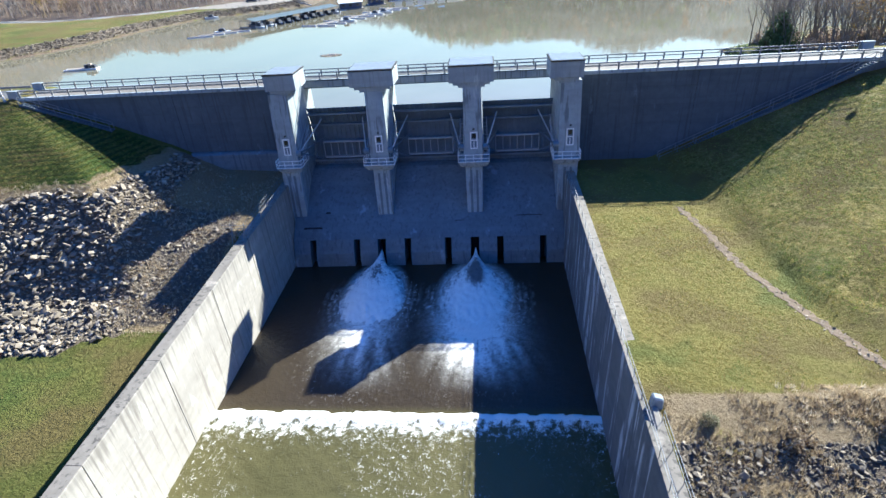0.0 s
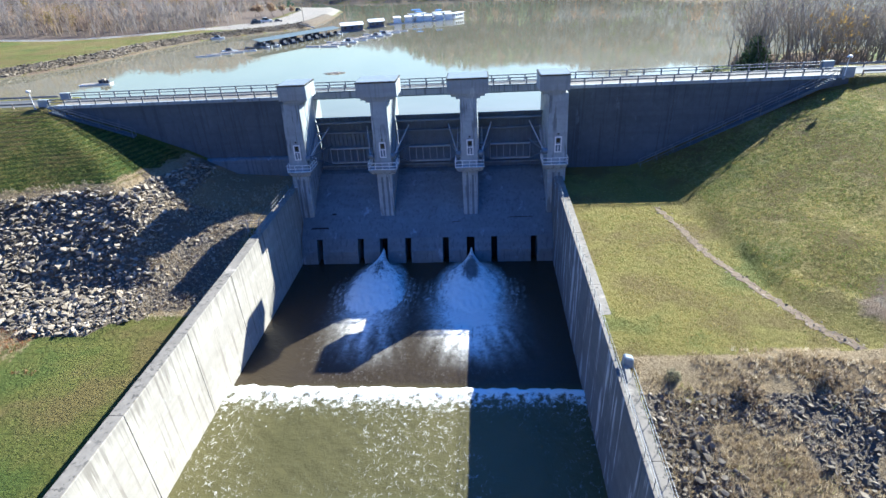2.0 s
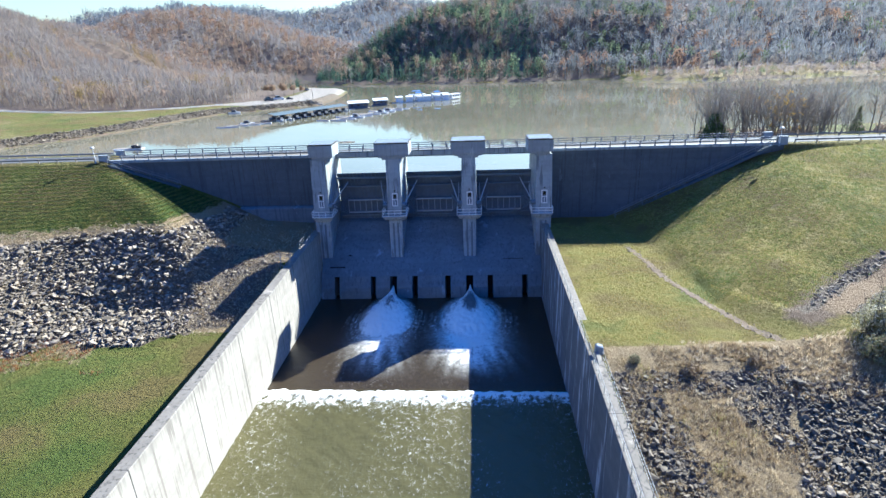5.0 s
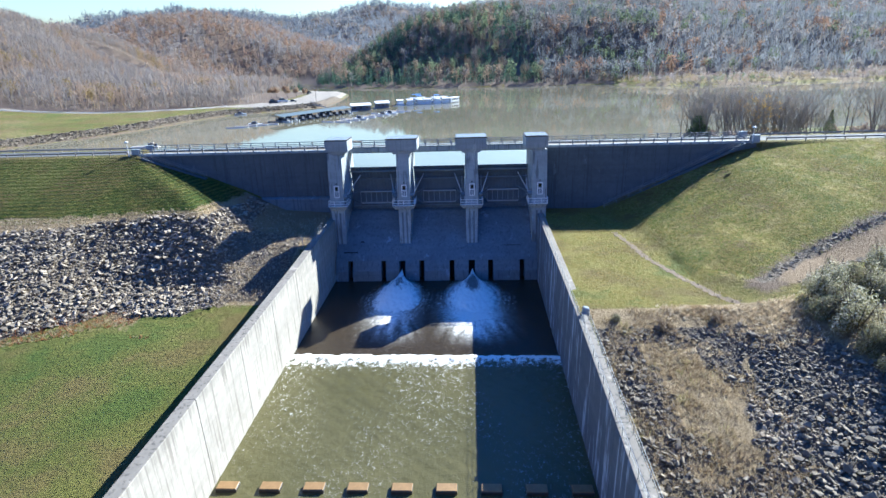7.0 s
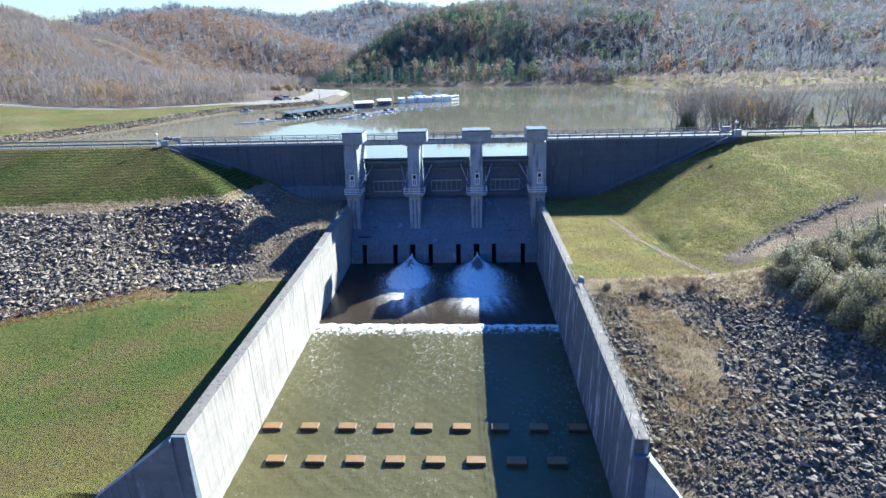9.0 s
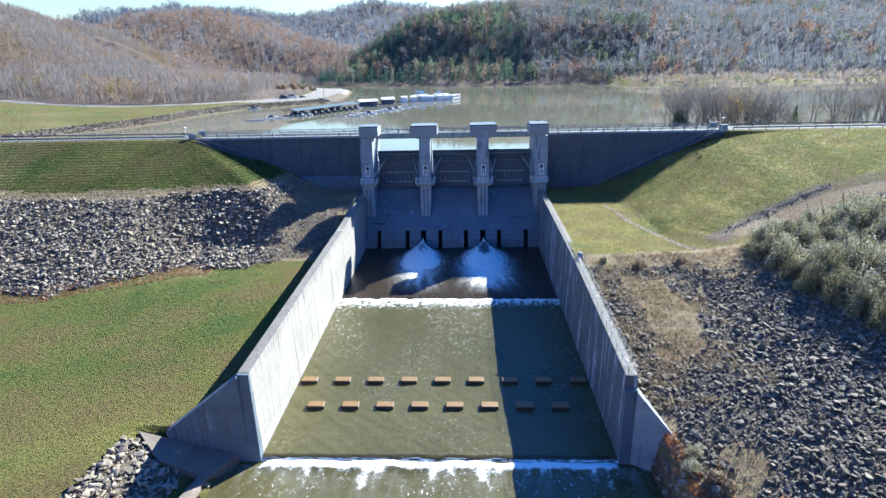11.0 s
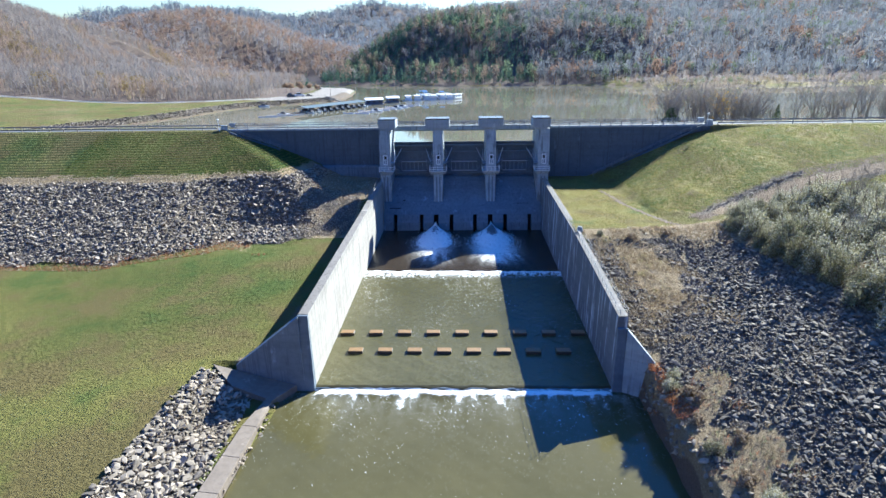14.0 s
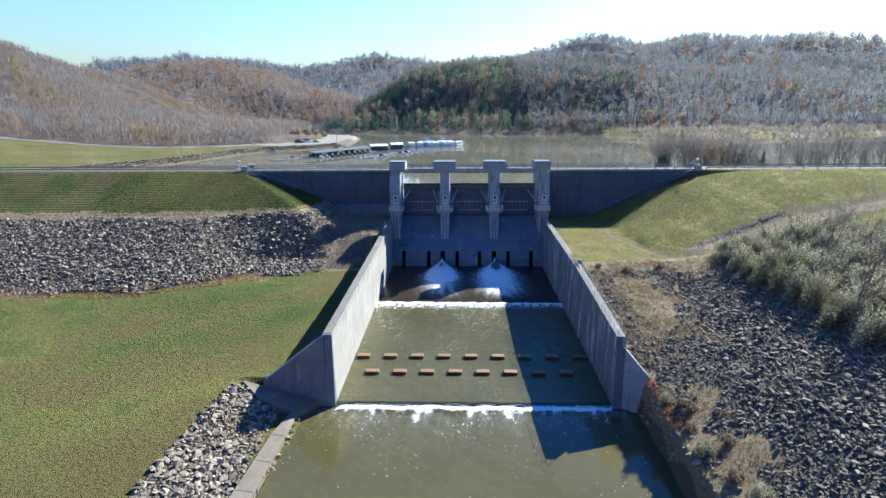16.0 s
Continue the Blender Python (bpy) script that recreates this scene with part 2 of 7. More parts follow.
def foamy(name, dark, light, wave, strength, scale, clear=(0.020, 0.017, 0.011), lacy=0.0):
    """Murky water: white water, soft veils of bubbles, thin foam lines and painted sun glints, each by its own
    attribute.
    """
    m, nt, p = water(name, dark, light, wave, strength, 0.12)
    co = obj_coord(nt)
    lace = math_node(nt, "ADD", math_node(nt, "MULTIPLY", noise_node(nt, co, scale * 0.5, 5, 0.6), 0.45), math_node(nt, "MULTIPLY", noise_node(nt, co, scale * 2.2, 7, 0.75), 0.55))
    lace = math_node(nt, "SUBTRACT", lace, 0.5)
    k = step(nt, math_node(nt, "ADD", attr(nt, "foam").outputs["Fac"], math_node(nt, "MULTIPLY", lace, 2.6)), 0.38, 0.80)
    veil = math_node(nt, "MULTIPLY", attr(nt, "veil").outputs["Fac"], math_node(nt, "ADD", 0.9, math_node(nt, "MULTIPLY", lace, 5.0)))
    line = math_node(nt, "ABSOLUTE", math_node(nt, "SUBTRACT", noise_node(nt, co, 1.0, 3, 0.7, (1.15, 0.6, 1.0)), 0.5), 0.0)
    broken = step(nt, noise_node(nt, co, 1.7, 4, 0.7), 0.47, 0.60)
    line = math_node(nt, "MULTIPLY", math_node(nt, "MULTIPLY", step(nt, line, 0.016, 0.002), broken), attr(nt, "streak").outputs["Fac"])
    glint_fleck = step(nt, math_node(nt, "ADD", noise_node(nt, co, 3.6, 3, 0.65, (1.0, 0.7, 1.0)), math_node(nt, "MULTIPLY", math_node(nt, "SUBTRACT", attr(nt, "glint_fleck").outputs["Fac"], 1.0), 0.16)), 0.605, 0.645)
    k = math_node(nt, "MAXIMUM", math_node(nt, "MAXIMUM", k, veil), math_node(nt, "MAXIMUM", line, glint_fleck))
    k = math_node(nt, "MINIMUM", k, 1.0)
    base = p.inputs["Base Color"].links[0].from_socket
    base = mixc(nt, attr(nt, "silt").outputs["Fac"], clear, base)
    nt.links.new(mixc(nt, k, base, (0.86, 0.84, 0.78)), p.inputs["Base Color"])
    nt.links.new(math_node(nt, "ADD", 0.10, math_node(nt, "MULTIPLY", k, 0.6)), p.inputs["Roughness"])
    if lacy:
        a = step(nt, math_node(nt, "ADD", attr(nt, "body").outputs["Fac"], math_node(nt, "MULTIPLY", lace, lacy)), 0.0, 1.05)
        nt.links.new(a, p.inputs["Alpha"])
    return m


M_BASIN = foamy("basin_water", (0.070, 0.064, 0.022), (0.100, 0.088, 0.033), 1.7, 0.7, 3.2, (0.034, 0.025, 0.016))
M_RIVER = foamy("river_water", (0.068, 0.060, 0.020), (0.098, 0.085, 0.031), 1.5, 0.08, 2.8)
M_JET = foamy("white_water", (0.17, 0.17, 0.165), (0.22, 0.22, 0.21), 4.0, 0.4, 7.0, (0.08, 0.08, 0.08), 1.3)

# ground: grass, dry grass, bare earth, gravel and rock rubble by their own masks
M_GROUND, gnt, gp = nodes_of("ground_cover")
gco = obj_coord(gnt)
g_big, g_mid = noise_node(gnt, gco, 0.07, 5), noise_node(gnt, gco, 0.6, 6, 0.65)
g_fine, g_tuft = noise_node(gnt, gco, 4.2, 8, 0.78), noise_node(gnt, gco, 1.4, 6, 0.75)
gmix = math_node(gnt, "ADD", math_node(gnt, "MULTIPLY", g_big, 0.22), math_node(gnt, "ADD", math_node(gnt, "MULTIPLY", g_tuft, 0.36), math_node(gnt, "MULTIPLY", g_fine, 0.42)))
coarse = math_node(gnt, "ADD", 0.24, math_node(gnt, "MULTIPLY", attr(gnt, "coarse").outputs["Fac"], 0.86))
gmix = math_node(gnt, "ADD", 0.5, math_node(gnt, "MULTIPLY", math_node(gnt, "SUBTRACT", gmix, 0.5), coarse))
g_col = ramp(gnt, gmix, [(0.42, (0.085, 0.079, 0.014)), (0.5, (0.215, 0.18, 0.042)), (0.57, (0.36, 0.29, 0.10))])
lush = ramp(gnt, gmix, [(0.42, (0.022, 0.036, 0.005)), (0.5, (0.090, 0.098, 0.018)), (0.57, (0.18, 0.165, 0.045))])
g_patch = noise_node(gnt, gco, 0.085, 5, 0.6)
g_col = mixc(gnt, attr(gnt, "lush").outputs["Fac"], g_col, lush)
g_col = mixc(gnt, math_node(gnt, "MULTIPLY", step(gnt, g_patch, 0.45, 0.60), 0.72), g_col, (0.128, 0.096, 0.034))
g_col = mixc(gnt, math_node(gnt, "MULTIPLY", step(gnt, g_patch, 0.46, 0.34), 0.5), g_col, (0.05, 0.088, 0.014))
sep = gnt.nodes.new("ShaderNodeSeparateXYZ")
gnt.links.new(gco, sep.inputs[0])
# rows left by the mower along the steep slopes, broken and wavering
waver = math_node(gnt, "ADD", math_node(gnt, "MULTIPLY", g_big, 5.0), math_node(gnt, "MULTIPLY", g_tuft, 4.2))
rows_z = math_node(gnt, "SINE", math_node(gnt, "ADD", math_node(gnt, "MULTIPLY", sep.outputs["Z"], 14.0), waver), 0.0)
band = math_node(gnt, "MULTIPLY", step(gnt, math_node(gnt, "ADD", rows_z, math_node(gnt, "MULTIPLY", g_mid, 1.4)), 0.35, 1.25), attr(gnt, "mown").outputs["Fac"])
g_col = mixc(gnt, math_node(gnt, "MULTIPLY", band, 0.72), g_col, (0.022, 0.036, 0.007))


def ground_layer(col, name, c_dark, c_light, noise_fac, ragged):
    k = math_node(gnt, "ADD", attr(gnt, name).outputs["Fac"], math_node(gnt, "MULTIPLY", math_node(gnt, "SUBTRACT", noise_fac, 0.5), ragged))
    return mixc(gnt, step(gnt, k, 0.35, 0.65), col, ramp(gnt, g_fine, [(0.3, c_dark), (0.7, c_light)]))


g_col = ground_layer(g_col, "dry", (0.16, 0.115, 0.055), (0.36, 0.285, 0.165), g_tuft, 1.3)
g_col = ground_layer(g_col, "earth", (0.10, 0.075, 0.05), (0.20, 0.15, 0.10), g_mid, 0.9)
g_col = ground_layer(g_col, "gravel", (0.15, 0.108, 0.062), (0.30, 0.225, 0.135), g_tuft, 0.9)
g_col = ground_layer(g_col, "lot", (0.22, 0.195, 0.16), (0.36, 0.325, 0.27), g_tuft, 0.4)
g_col = ground_layer(g_col, "rubble", (0.085, 0.068, 0.048), (0.22, 0.18, 0.128), g_tuft, 0.5)
g_col = ground_layer(g_col, "litter", (0.10, 0.078, 0.058), (0.18, 0.14, 0.105), g_mid, 0.4)
gnt.links.new(g_col, gp.inputs["Base Color"])
gp.inputs["Roughness"].default_value = 0.95
gp.inputs["Specular IOR Level"].default_value = 0.15
bump(gnt, gp, math_node(gnt, "ADD", math_node(gnt, "MULTIPLY", g_fine, 0.5), g_tuft), 1.0, 0.5)

# ---- mesh helpers ----
def mesh_obj(name, verts, faces, material, parent=None, label="", smooth=False):
    me = bpy.data.meshes.new(name)
    me.from_pydata([tuple(v) for v in verts], [], [tuple(f) for f in faces])
    me.materials.append(material)
    if smooth:
        me.polygons.foreach_set("use_smooth", [True] * len(me.polygons))
    me.update()
    ob = new(name, me)
    ob.parent = parent
    if label:
        tagged(ob, label)
    return ob


def part(name, bm, material, parent, label="", smooth=False):
    bmesh.ops.recalc_face_normals(bm, faces=bm.faces)
    me = bpy.data.meshes.new(name)
    bm.to_mesh(me)
    bm.free()
    me.materials.append(material)
    if smooth:
        me.polygons.foreach_set("use_smooth", [True] * len(me.polygons))
    ob = new(name, me)
    ob.parent = parent
    if label:
        tagged(ob, label)
    return ob


def thing(name, label, category, group="", kind="", at=(0, 0, 0)):
    ob = new(name)
    ob.location = at
    return tagged(ob, label, category, group, kind)


def prism(poly, axis, a, b, bevel=0.0):
    """A 2D outline extruded from a to b. axis x: outline in (y, z); y: in (x, z); z: in (x, y)."""
    bm = bmesh.new()
    put = {"x": lambda p, h: (h, p[0], p[1]), "y": lambda p, h: (p[0], h, p[1]), "z": lambda p, h: (p[0], p[1], h)}[axis]
    lo, hi = [bm.verts.new(put(p, a)) for p in poly], [bm.verts.new(put(p, b)) for p in poly]
    bm.faces.new(lo)
    bm.faces.new(hi)
    for i in range(len(poly)):
        j = (i + 1) % len(poly)
        bm.faces.new((lo[i], lo[j], hi[j], hi[i]))
    if bevel:
        bmesh.ops.bevel(bm, geom=list(bm.edges), offset=bevel, segments=1, affect="EDGES", clamp_overlap=True)
    return bm


def box(x0, x1, y0, y1, z0, z1, bevel=0.0):
    return prism([(x0, y0), (x1, y0), (x1, y1), (x0, y1)], "z", z0, z1, bevel)


def hexa(bottom, top, bevel=0.0):
    """A block from four bottom and four top corners."""
    bm = bmesh.new()
    lo, hi = [bm.verts.new(p) for p in bottom], [bm.verts.new(p) for p in top]
    bm.faces.new(lo)
    bm.faces.new(hi)
    for i in range(4):
        j = (i + 1) % 4
        bm.faces.new((lo[i], lo[j], hi[j], hi[i]))
    if bevel:
        bmesh.ops.bevel(bm, geom=list(bm.edges), offset=bevel, segments=1, affect="EDGES", clamp_overlap=True)
    return bm


def bar(p, q, r, sides=6, r2=None):
    """A round bar from p to q."""
    bm = bmesh.new()
    add_bar(bm, p, q, r, sides, r2)
    return bm


def add_bar(bm, p, q, r, sides=6, r2=None):
    p, q = Vector(p), Vector(q)
    d = (q - p).normalized()
    u = d.orthogonal().normalized()
    w = d.cross(u)
    r2 = r if r2 is None else r2
    rings = []
    for c, rad in ((p, r), (q, r2)):
        rings.append([bm.verts.new(c + rad * (math.cos(a) * u + math.sin(a) * w)) for a in (2 * math.pi * i / sides for i in range(sides))])
    for i in range(sides):
        j = (i + 1) % sides
        bm.faces.new((rings[0][i], rings[0][j], rings[1][j], rings[1][i]))
    bm.faces.new(rings[0])
    bm.faces.new(rings[1])


# ---- lie of the land ----
WATER_LAKE, WATER_BASIN, WATER_RIVER, CREST = 15.6, 0.0, -0.42, 24.6
LAKE = [(-66, 13), (-72, 36), (-150, 38), (-168, 62), (-160, 90), (-147, 110), (-140, 132), (-135, 167), (-126, 195), (-114, 204), (-85, 230), (-84, 285), (-92, 350),
        (-106, 385), (-165, 425), (-250, 520), (-290, 640), (-235, 650), (-178, 545), (-134, 474), (-62, 442), (-9, 428), (62, 413),
        (126, 408), (160, 366), (195, 346), (262, 352), (392, 373), (560, 382), (950, 420), (1500, 480), (1500, 190), (700, 150),
        (320, 112), (170, 92), (96, 84), (66, 64), (58, 56), (70, 36), (66, 13)]
FOOT = [(33.5, 6.0, 11.5), (36.5, -11, 11.5), (38.5, -30, 12.7), (45, -38.5, 13.6), (54, -31.5, 13.6), (70, -23.5, 17.0), (104, -14, 20.5), (260, -12, 22.0), (3600, -12, 22.0)]
HILLS = [(-560, 430, 88, 165, 140), (-500, 900, 100, 175, 180), (-300, 760, 44, 130, 120), (-250, 1900, 185, 330, 350), (250, 2300, 190, 420, 350), (-900, 1700, 170, 500, 400),
         (232, 900, 128, 120, 220), (430, 930, 130, 150, 220), (610, 900, 128, 140, 210), (775, 900, 95, 150, 220), (60, 830, 92, 130, 190),
         (-20, 640, 62, 105, 110), (150, 620, 58, 120, 120), (380, 620, 52, 170, 130), (1100, 900, 120, 250, 260), (-1150, 500, 120, 300, 260), (1300, -100, 70, 400, 300), (-900, -200, 60, 300, 300)]


def seg_dist(x, y, pts):
    """Distance to a polyline, and the third value carried along it."""
    best, val = np.full(x.shape, 1e9), np.zeros(x.shape)
    for p, q in zip(pts[:-1], pts[1:]):
        dx, dy = q[0] - p[0], q[1] - p[1]
        t = np.clip(((x - p[0]) * dx + (y - p[1]) * dy) / (dx * dx + dy * dy), 0, 1)
        d = np.hypot(x - p[0] - t * dx, y - p[1] - t * dy)
        near = d < best
        best = np.where(near, d, best)
        if len(p) > 2:
            val = np.where(near, p[2] + t * (q[2] - p[2]), val)
    return best, val


def inside(x, y, pts):
    odd = np.zeros(x.shape, bool)
    for (x0, y0), (x1, y1) in zip([p[:2] for p in pts], [p[:2] for p in pts[1:]] + [pts[0][:2]]):
        cross = (y0 > y) != (y1 > y)
        odd ^= cross & (x < (x1 - x0) * (y - y0) / (y1 - y0 + 1e-12) + x0)
    return odd


def smooth(a, lo, hi):
    t = np.clip((a - lo) / (hi - lo), 0, 1)
    return t * t * (3 - 2 * t)


def wobble(x, y, s, seed=0.0):
    """Cheap smooth noise, about -1 to 1."""
    return (np.sin(x / s + 1.3 * np.sin(y / (0.7 * s) + seed) + seed) + np.sin(y / (0.83 * s) + 1.7 * np.sin(x / (1.21 * s) - seed) + 2 * seed)
            + 0.6 * np.sin((x + y) / (0.41 * s) + seed * 3)) / 2.6


LOW_X = [21, 28, 35, 48, 70, 140]
LOW_Y = [-44, -54, -69, -78, -88, -135]
LOW_Z = np.array([[12.1, 12.3, 12.6, 13.7, 14, 15], [10.3, 10.0, 9.9, 12.8, 13.5, 14.5], [7.0, 7.3, 8.8, 12.3, 13.2, 14],
                  [4.4, 6.3, 8.6, 12, 13, 14], [2.9, 5.6, 8.5, 12, 13, 14], [2.5, 5.2, 8, 11.5, 13, 14]])


def low_right(x, y):
    cols = [np.interp(-y, [-v for v in LOW_Y], LOW_Z[:, i]) for i in range(6)]
    out = cols[0]
    for i in range(5):
        t = np.clip((x - LOW_X[i]) / (LOW_X[i + 1] - LOW_X[i]), 0, 1)
        out = np.where(x > LOW_X[i], cols[i] * (1 - t) + cols[i + 1] * t, out)
    return out


def chute_x(y, side):
    """Inner face of the chute walls."""
    t = (5.0 - y) / 80.0
    return (-21.2 + 0.3 * t) if side < 0 else (20.1 - 0.95 * t)


def left_face(x, y):
    """Embankment slope: even far out, steeper with a flat toe towards the chute wall."""
    grade = np.interp(x, [-110, -70, -63, -50], [0.39, 0.405, 0.44, 0.50])
    hooked = np.interp(4.5 - y, [-60, 0, 15.8, 27.5, 37.5, 60], [CREST + 33, CREST, 15.5, 6.9, 5.0, 1.0])
    k = np.clip((x + 64) / 14, 0, 1)
    return (CREST - grade * (4.5 - y)) * (1 - k) + hooked * k


def height(x, y):
    x, y = np.asarray(x, float), np.asarray(y, float)
    # left bank, downstream of the crest
    face = left_face(x, y)
    cone = np.interp(x, [-64, -50, -41, -33, -22], [24.8, 20.0, 16.4, 12.4, 11.6]) - 0.11 * (5 - y) - 0.24 * np.maximum(0, -12 - y)
    lawn = np.interp(y, [-400, -130, -95, -77, -44, -33], [1.2, 2.2, 3.0, 3.6, 5.0, 5.2]) + 0.12 * wobble(x, y, 9) + np.clip((-x - 60) * 0.012, 0, 3)
    left = np.maximum(np.minimum(face, np.where(x > -66, cone, 99)), lawn)
    edge = -35.0 - 0.06 * (-78 - y)
    bank = np.interp(x - edge, [0, 7.2, 10.2, 11.2], [0, 1, 1.25, 2.3])
    lowbank = np.where(x < edge, lawn, lawn + (0.55 - lawn) * np.minimum(bank, 1) - np.maximum(bank - 1, 0) * 2.4)
    left = np.where(y < -75.4, np.where(x > edge, lowbank, left), left)
    # right bank
    ledge = np.interp(y, [-44, -11, 5], [12.1, 11.5, 11.5]) + 0.05 * wobble(x, y, 7)
    side = low_right(x, np.full_like(y, -44.0))
    right = np.where(y > -44, ledge + np.maximum(side - ledge, 0) * smooth(x, 37, 49), low_right(x, y))
    d, base = seg_dist(x, y, FOOT)
    up = inside(x, y, FOOT + [(3600, 40), (33.5, 40)])
    d1, b1 = seg_dist(x, y, FOOT[:4])
    d2, b2 = seg_dist(x, y, FOOT[3:])
    s1, s2 = b1 + 0.47 * d1, b2 + 0.30 * d2
    k = 2.2
    rise = -k * np.log(np.exp(-np.minimum(s1, 60) / k) + np.exp(-np.minimum(s2, 60) / k) + np.exp(-(CREST + 1.2) / k))
    rise = np.minimum(rise + 0.1, CREST)
    right = np.where(up, np.maximum(rise, right), np.where(x > 38, np.maximum(right, base - 0.28 * d), right))
    scar = np.where(y < -75.4, np.interp(x + 0.5 * wobble(y, x, 3.1), [21.5, 22.3, 22.9], [-3.2, -0.7, 0]), 0)
    right = np.where((y < -75.4) & (x < 23.5), np.where(scar < -0.75, scar, right * (1 + scar / 0.75) + scar), right)
    down = np.where(x < 0, left, right)
    down = np.where((y < -75.4) & (x > -23.8) & (x < 20.4), -3.5, down)
    down = np.where((y >= -75.4) & (x > -21.75) & (x < 20.35 - 0.012 * (5 - y)), -4.0, down)
    # crest road and everything upstream
    inl = inside(x, y, LAKE)
    ds, _ = seg_dist(x, y, LAKE + [LAKE[0]])
    s = np.where(inl, -ds, ds)
    shore = WATER_LAKE + np.where(s > 0, np.minimum(s * 0.42, 2.4) + np.clip((s - 8) * 0.035, 0, 4), np.maximum(s * 0.4, -6))
    shore = np.where((x > 58) & (y < 125) & (y > 20) & (s > 0), WATER_LAKE + np.minimum(s * 0.3, 0.9) + 0.012 * np.maximum(s - 30, 0), shore)
    hill = np.zeros_like(x)
    for cx, cy, hh, sx, sy in HILLS:
        hill += (hh * np.exp(-0.5 * (((x - cx) / sx) ** 2 + ((y - cy) / sy) ** 2))) ** 4
    hill = hill ** 0.25
    dist = np.hypot(x, y)
    hill = hill * (1 + 0.10 * wobble(x, y, 60, 1.0) + 0.05 * wobble(x, y, 23, 2.0)) * smooth(s, np.where((x < -60) & (y < 480), 62, 4), np.where((x < -60) & (y < 480), 190, 150))
    hill += 60 * smooth(dist, 2300, 3400)
    upz = shore + np.where(s > 0, hill, 0)
    dam = np.where(y > 14.5, CREST - 0.42 * (y - 14.5), CREST)
    upz = np.where(np.abs(x) < 64.5, np.where(y > 9.5, np.where(y < 60, 8.0, upz), down), np.maximum(upz, dam))
    z = np.where(y > 4.5, np.where(np.abs(x) < 64.5, np.where(y > 9.5, upz, down), upz), down)
    far_down = smooth(-y, 300, 1200) * 40 + 0.3 * smooth(-y, 150, 400) * np.maximum(np.abs(x) - 60, 0) ** 0.8
    z = np.where(y < -140, np.where(np.abs(x) < 26, z, z + far_down), z)
    # unseen ridges downstream, added to block low sky light from behind the camera
    ridge = 150 * smooth(-y + 0.12 * np.abs(x), 400, 640) * (1 + 0.12 * wobble(x, y, 90, 2.0))
    flank_block = 120 * smooth(np.abs(x), 330, 620) * smooth(-y, 20, 160)
    return np.where(y < 0, z + np.maximum(ridge, flank_block), z)


def axis_steps(dense_lo, dense_hi, step_near, lo, hi, grow, extra=()):
    mid = list(np.arange(dense_lo, dense_hi + 1e-6, step_near))
    a, s = [], step_near
    v = dense_hi
    while v < hi:
        s = min(s * grow, 120)
        v += s
        a.append(v)
    b, s, v = [], step_near, dense_lo
    while v > lo:
        s = min(s * grow, 120)
        v -= s
        b.append(v)
    return np.array(sorted(set(np.round(b + mid + a + list(extra), 3))))


GX = axis_steps(-112, 84, 1.0, -3600, 3600, 1.045, (-22.0, -21.6, -23.9, -23.7, 21.3, 21.6, 21.9, 22.2, 22.45, 22.7, 23.3, 20.2, 20.5, 19.9, 19.5, -64.6, -64.4, 64.4, 64.6))
GY = axis_steps(-126, 16, 1.0, -3400, 4000, 1.035, (-75.5, -75.3, 4.4, 4.6, 9.4, 9.6))
gx, gy = np.meshgrid(GX, GY)
gz = height(gx, gy)
calm = smooth(np.hypot(gx + 10, gy + 30), 200, 500)
gz = gz + np.where((gz > WATER_LAKE + 1) & (gy > 60), calm * 0.8 * wobble(gx, gy, 11, 3.0), 0)


def near_line(x, y, pts, half):
    d, _ = seg_dist(x, y, pts)
    return np.clip(1.2 - d / half * 0.7, 0, 1)


GRAVEL_PATH = [(32.6, -11.5), (33.6, -19), (34.0, -25), (36.3, -33.2), (38.6, -40.0), (40.4, -43.2)]
TRACK = [(48.5, -38.2), (54, -33.6), (70, -26.0), (104, -16.5)]
DRAIN = [(45.5, -37.6), (54, -30.6), (64, -25.6), (72, -22)]
DRAIN_LOW = [(48.5, -40.4), (55, -35.2), (70.6, -28.0), (92, -21.6)]
BACK_ROAD = [(-420, 186), (-330, 182), (-224, 181), (-200, 182), (-176, 188), (-156, 203), (-134, 226), (-114, 245), (-102, 300), (-110, 350), (-145, 420), (-200, 480), (-300, 640)]


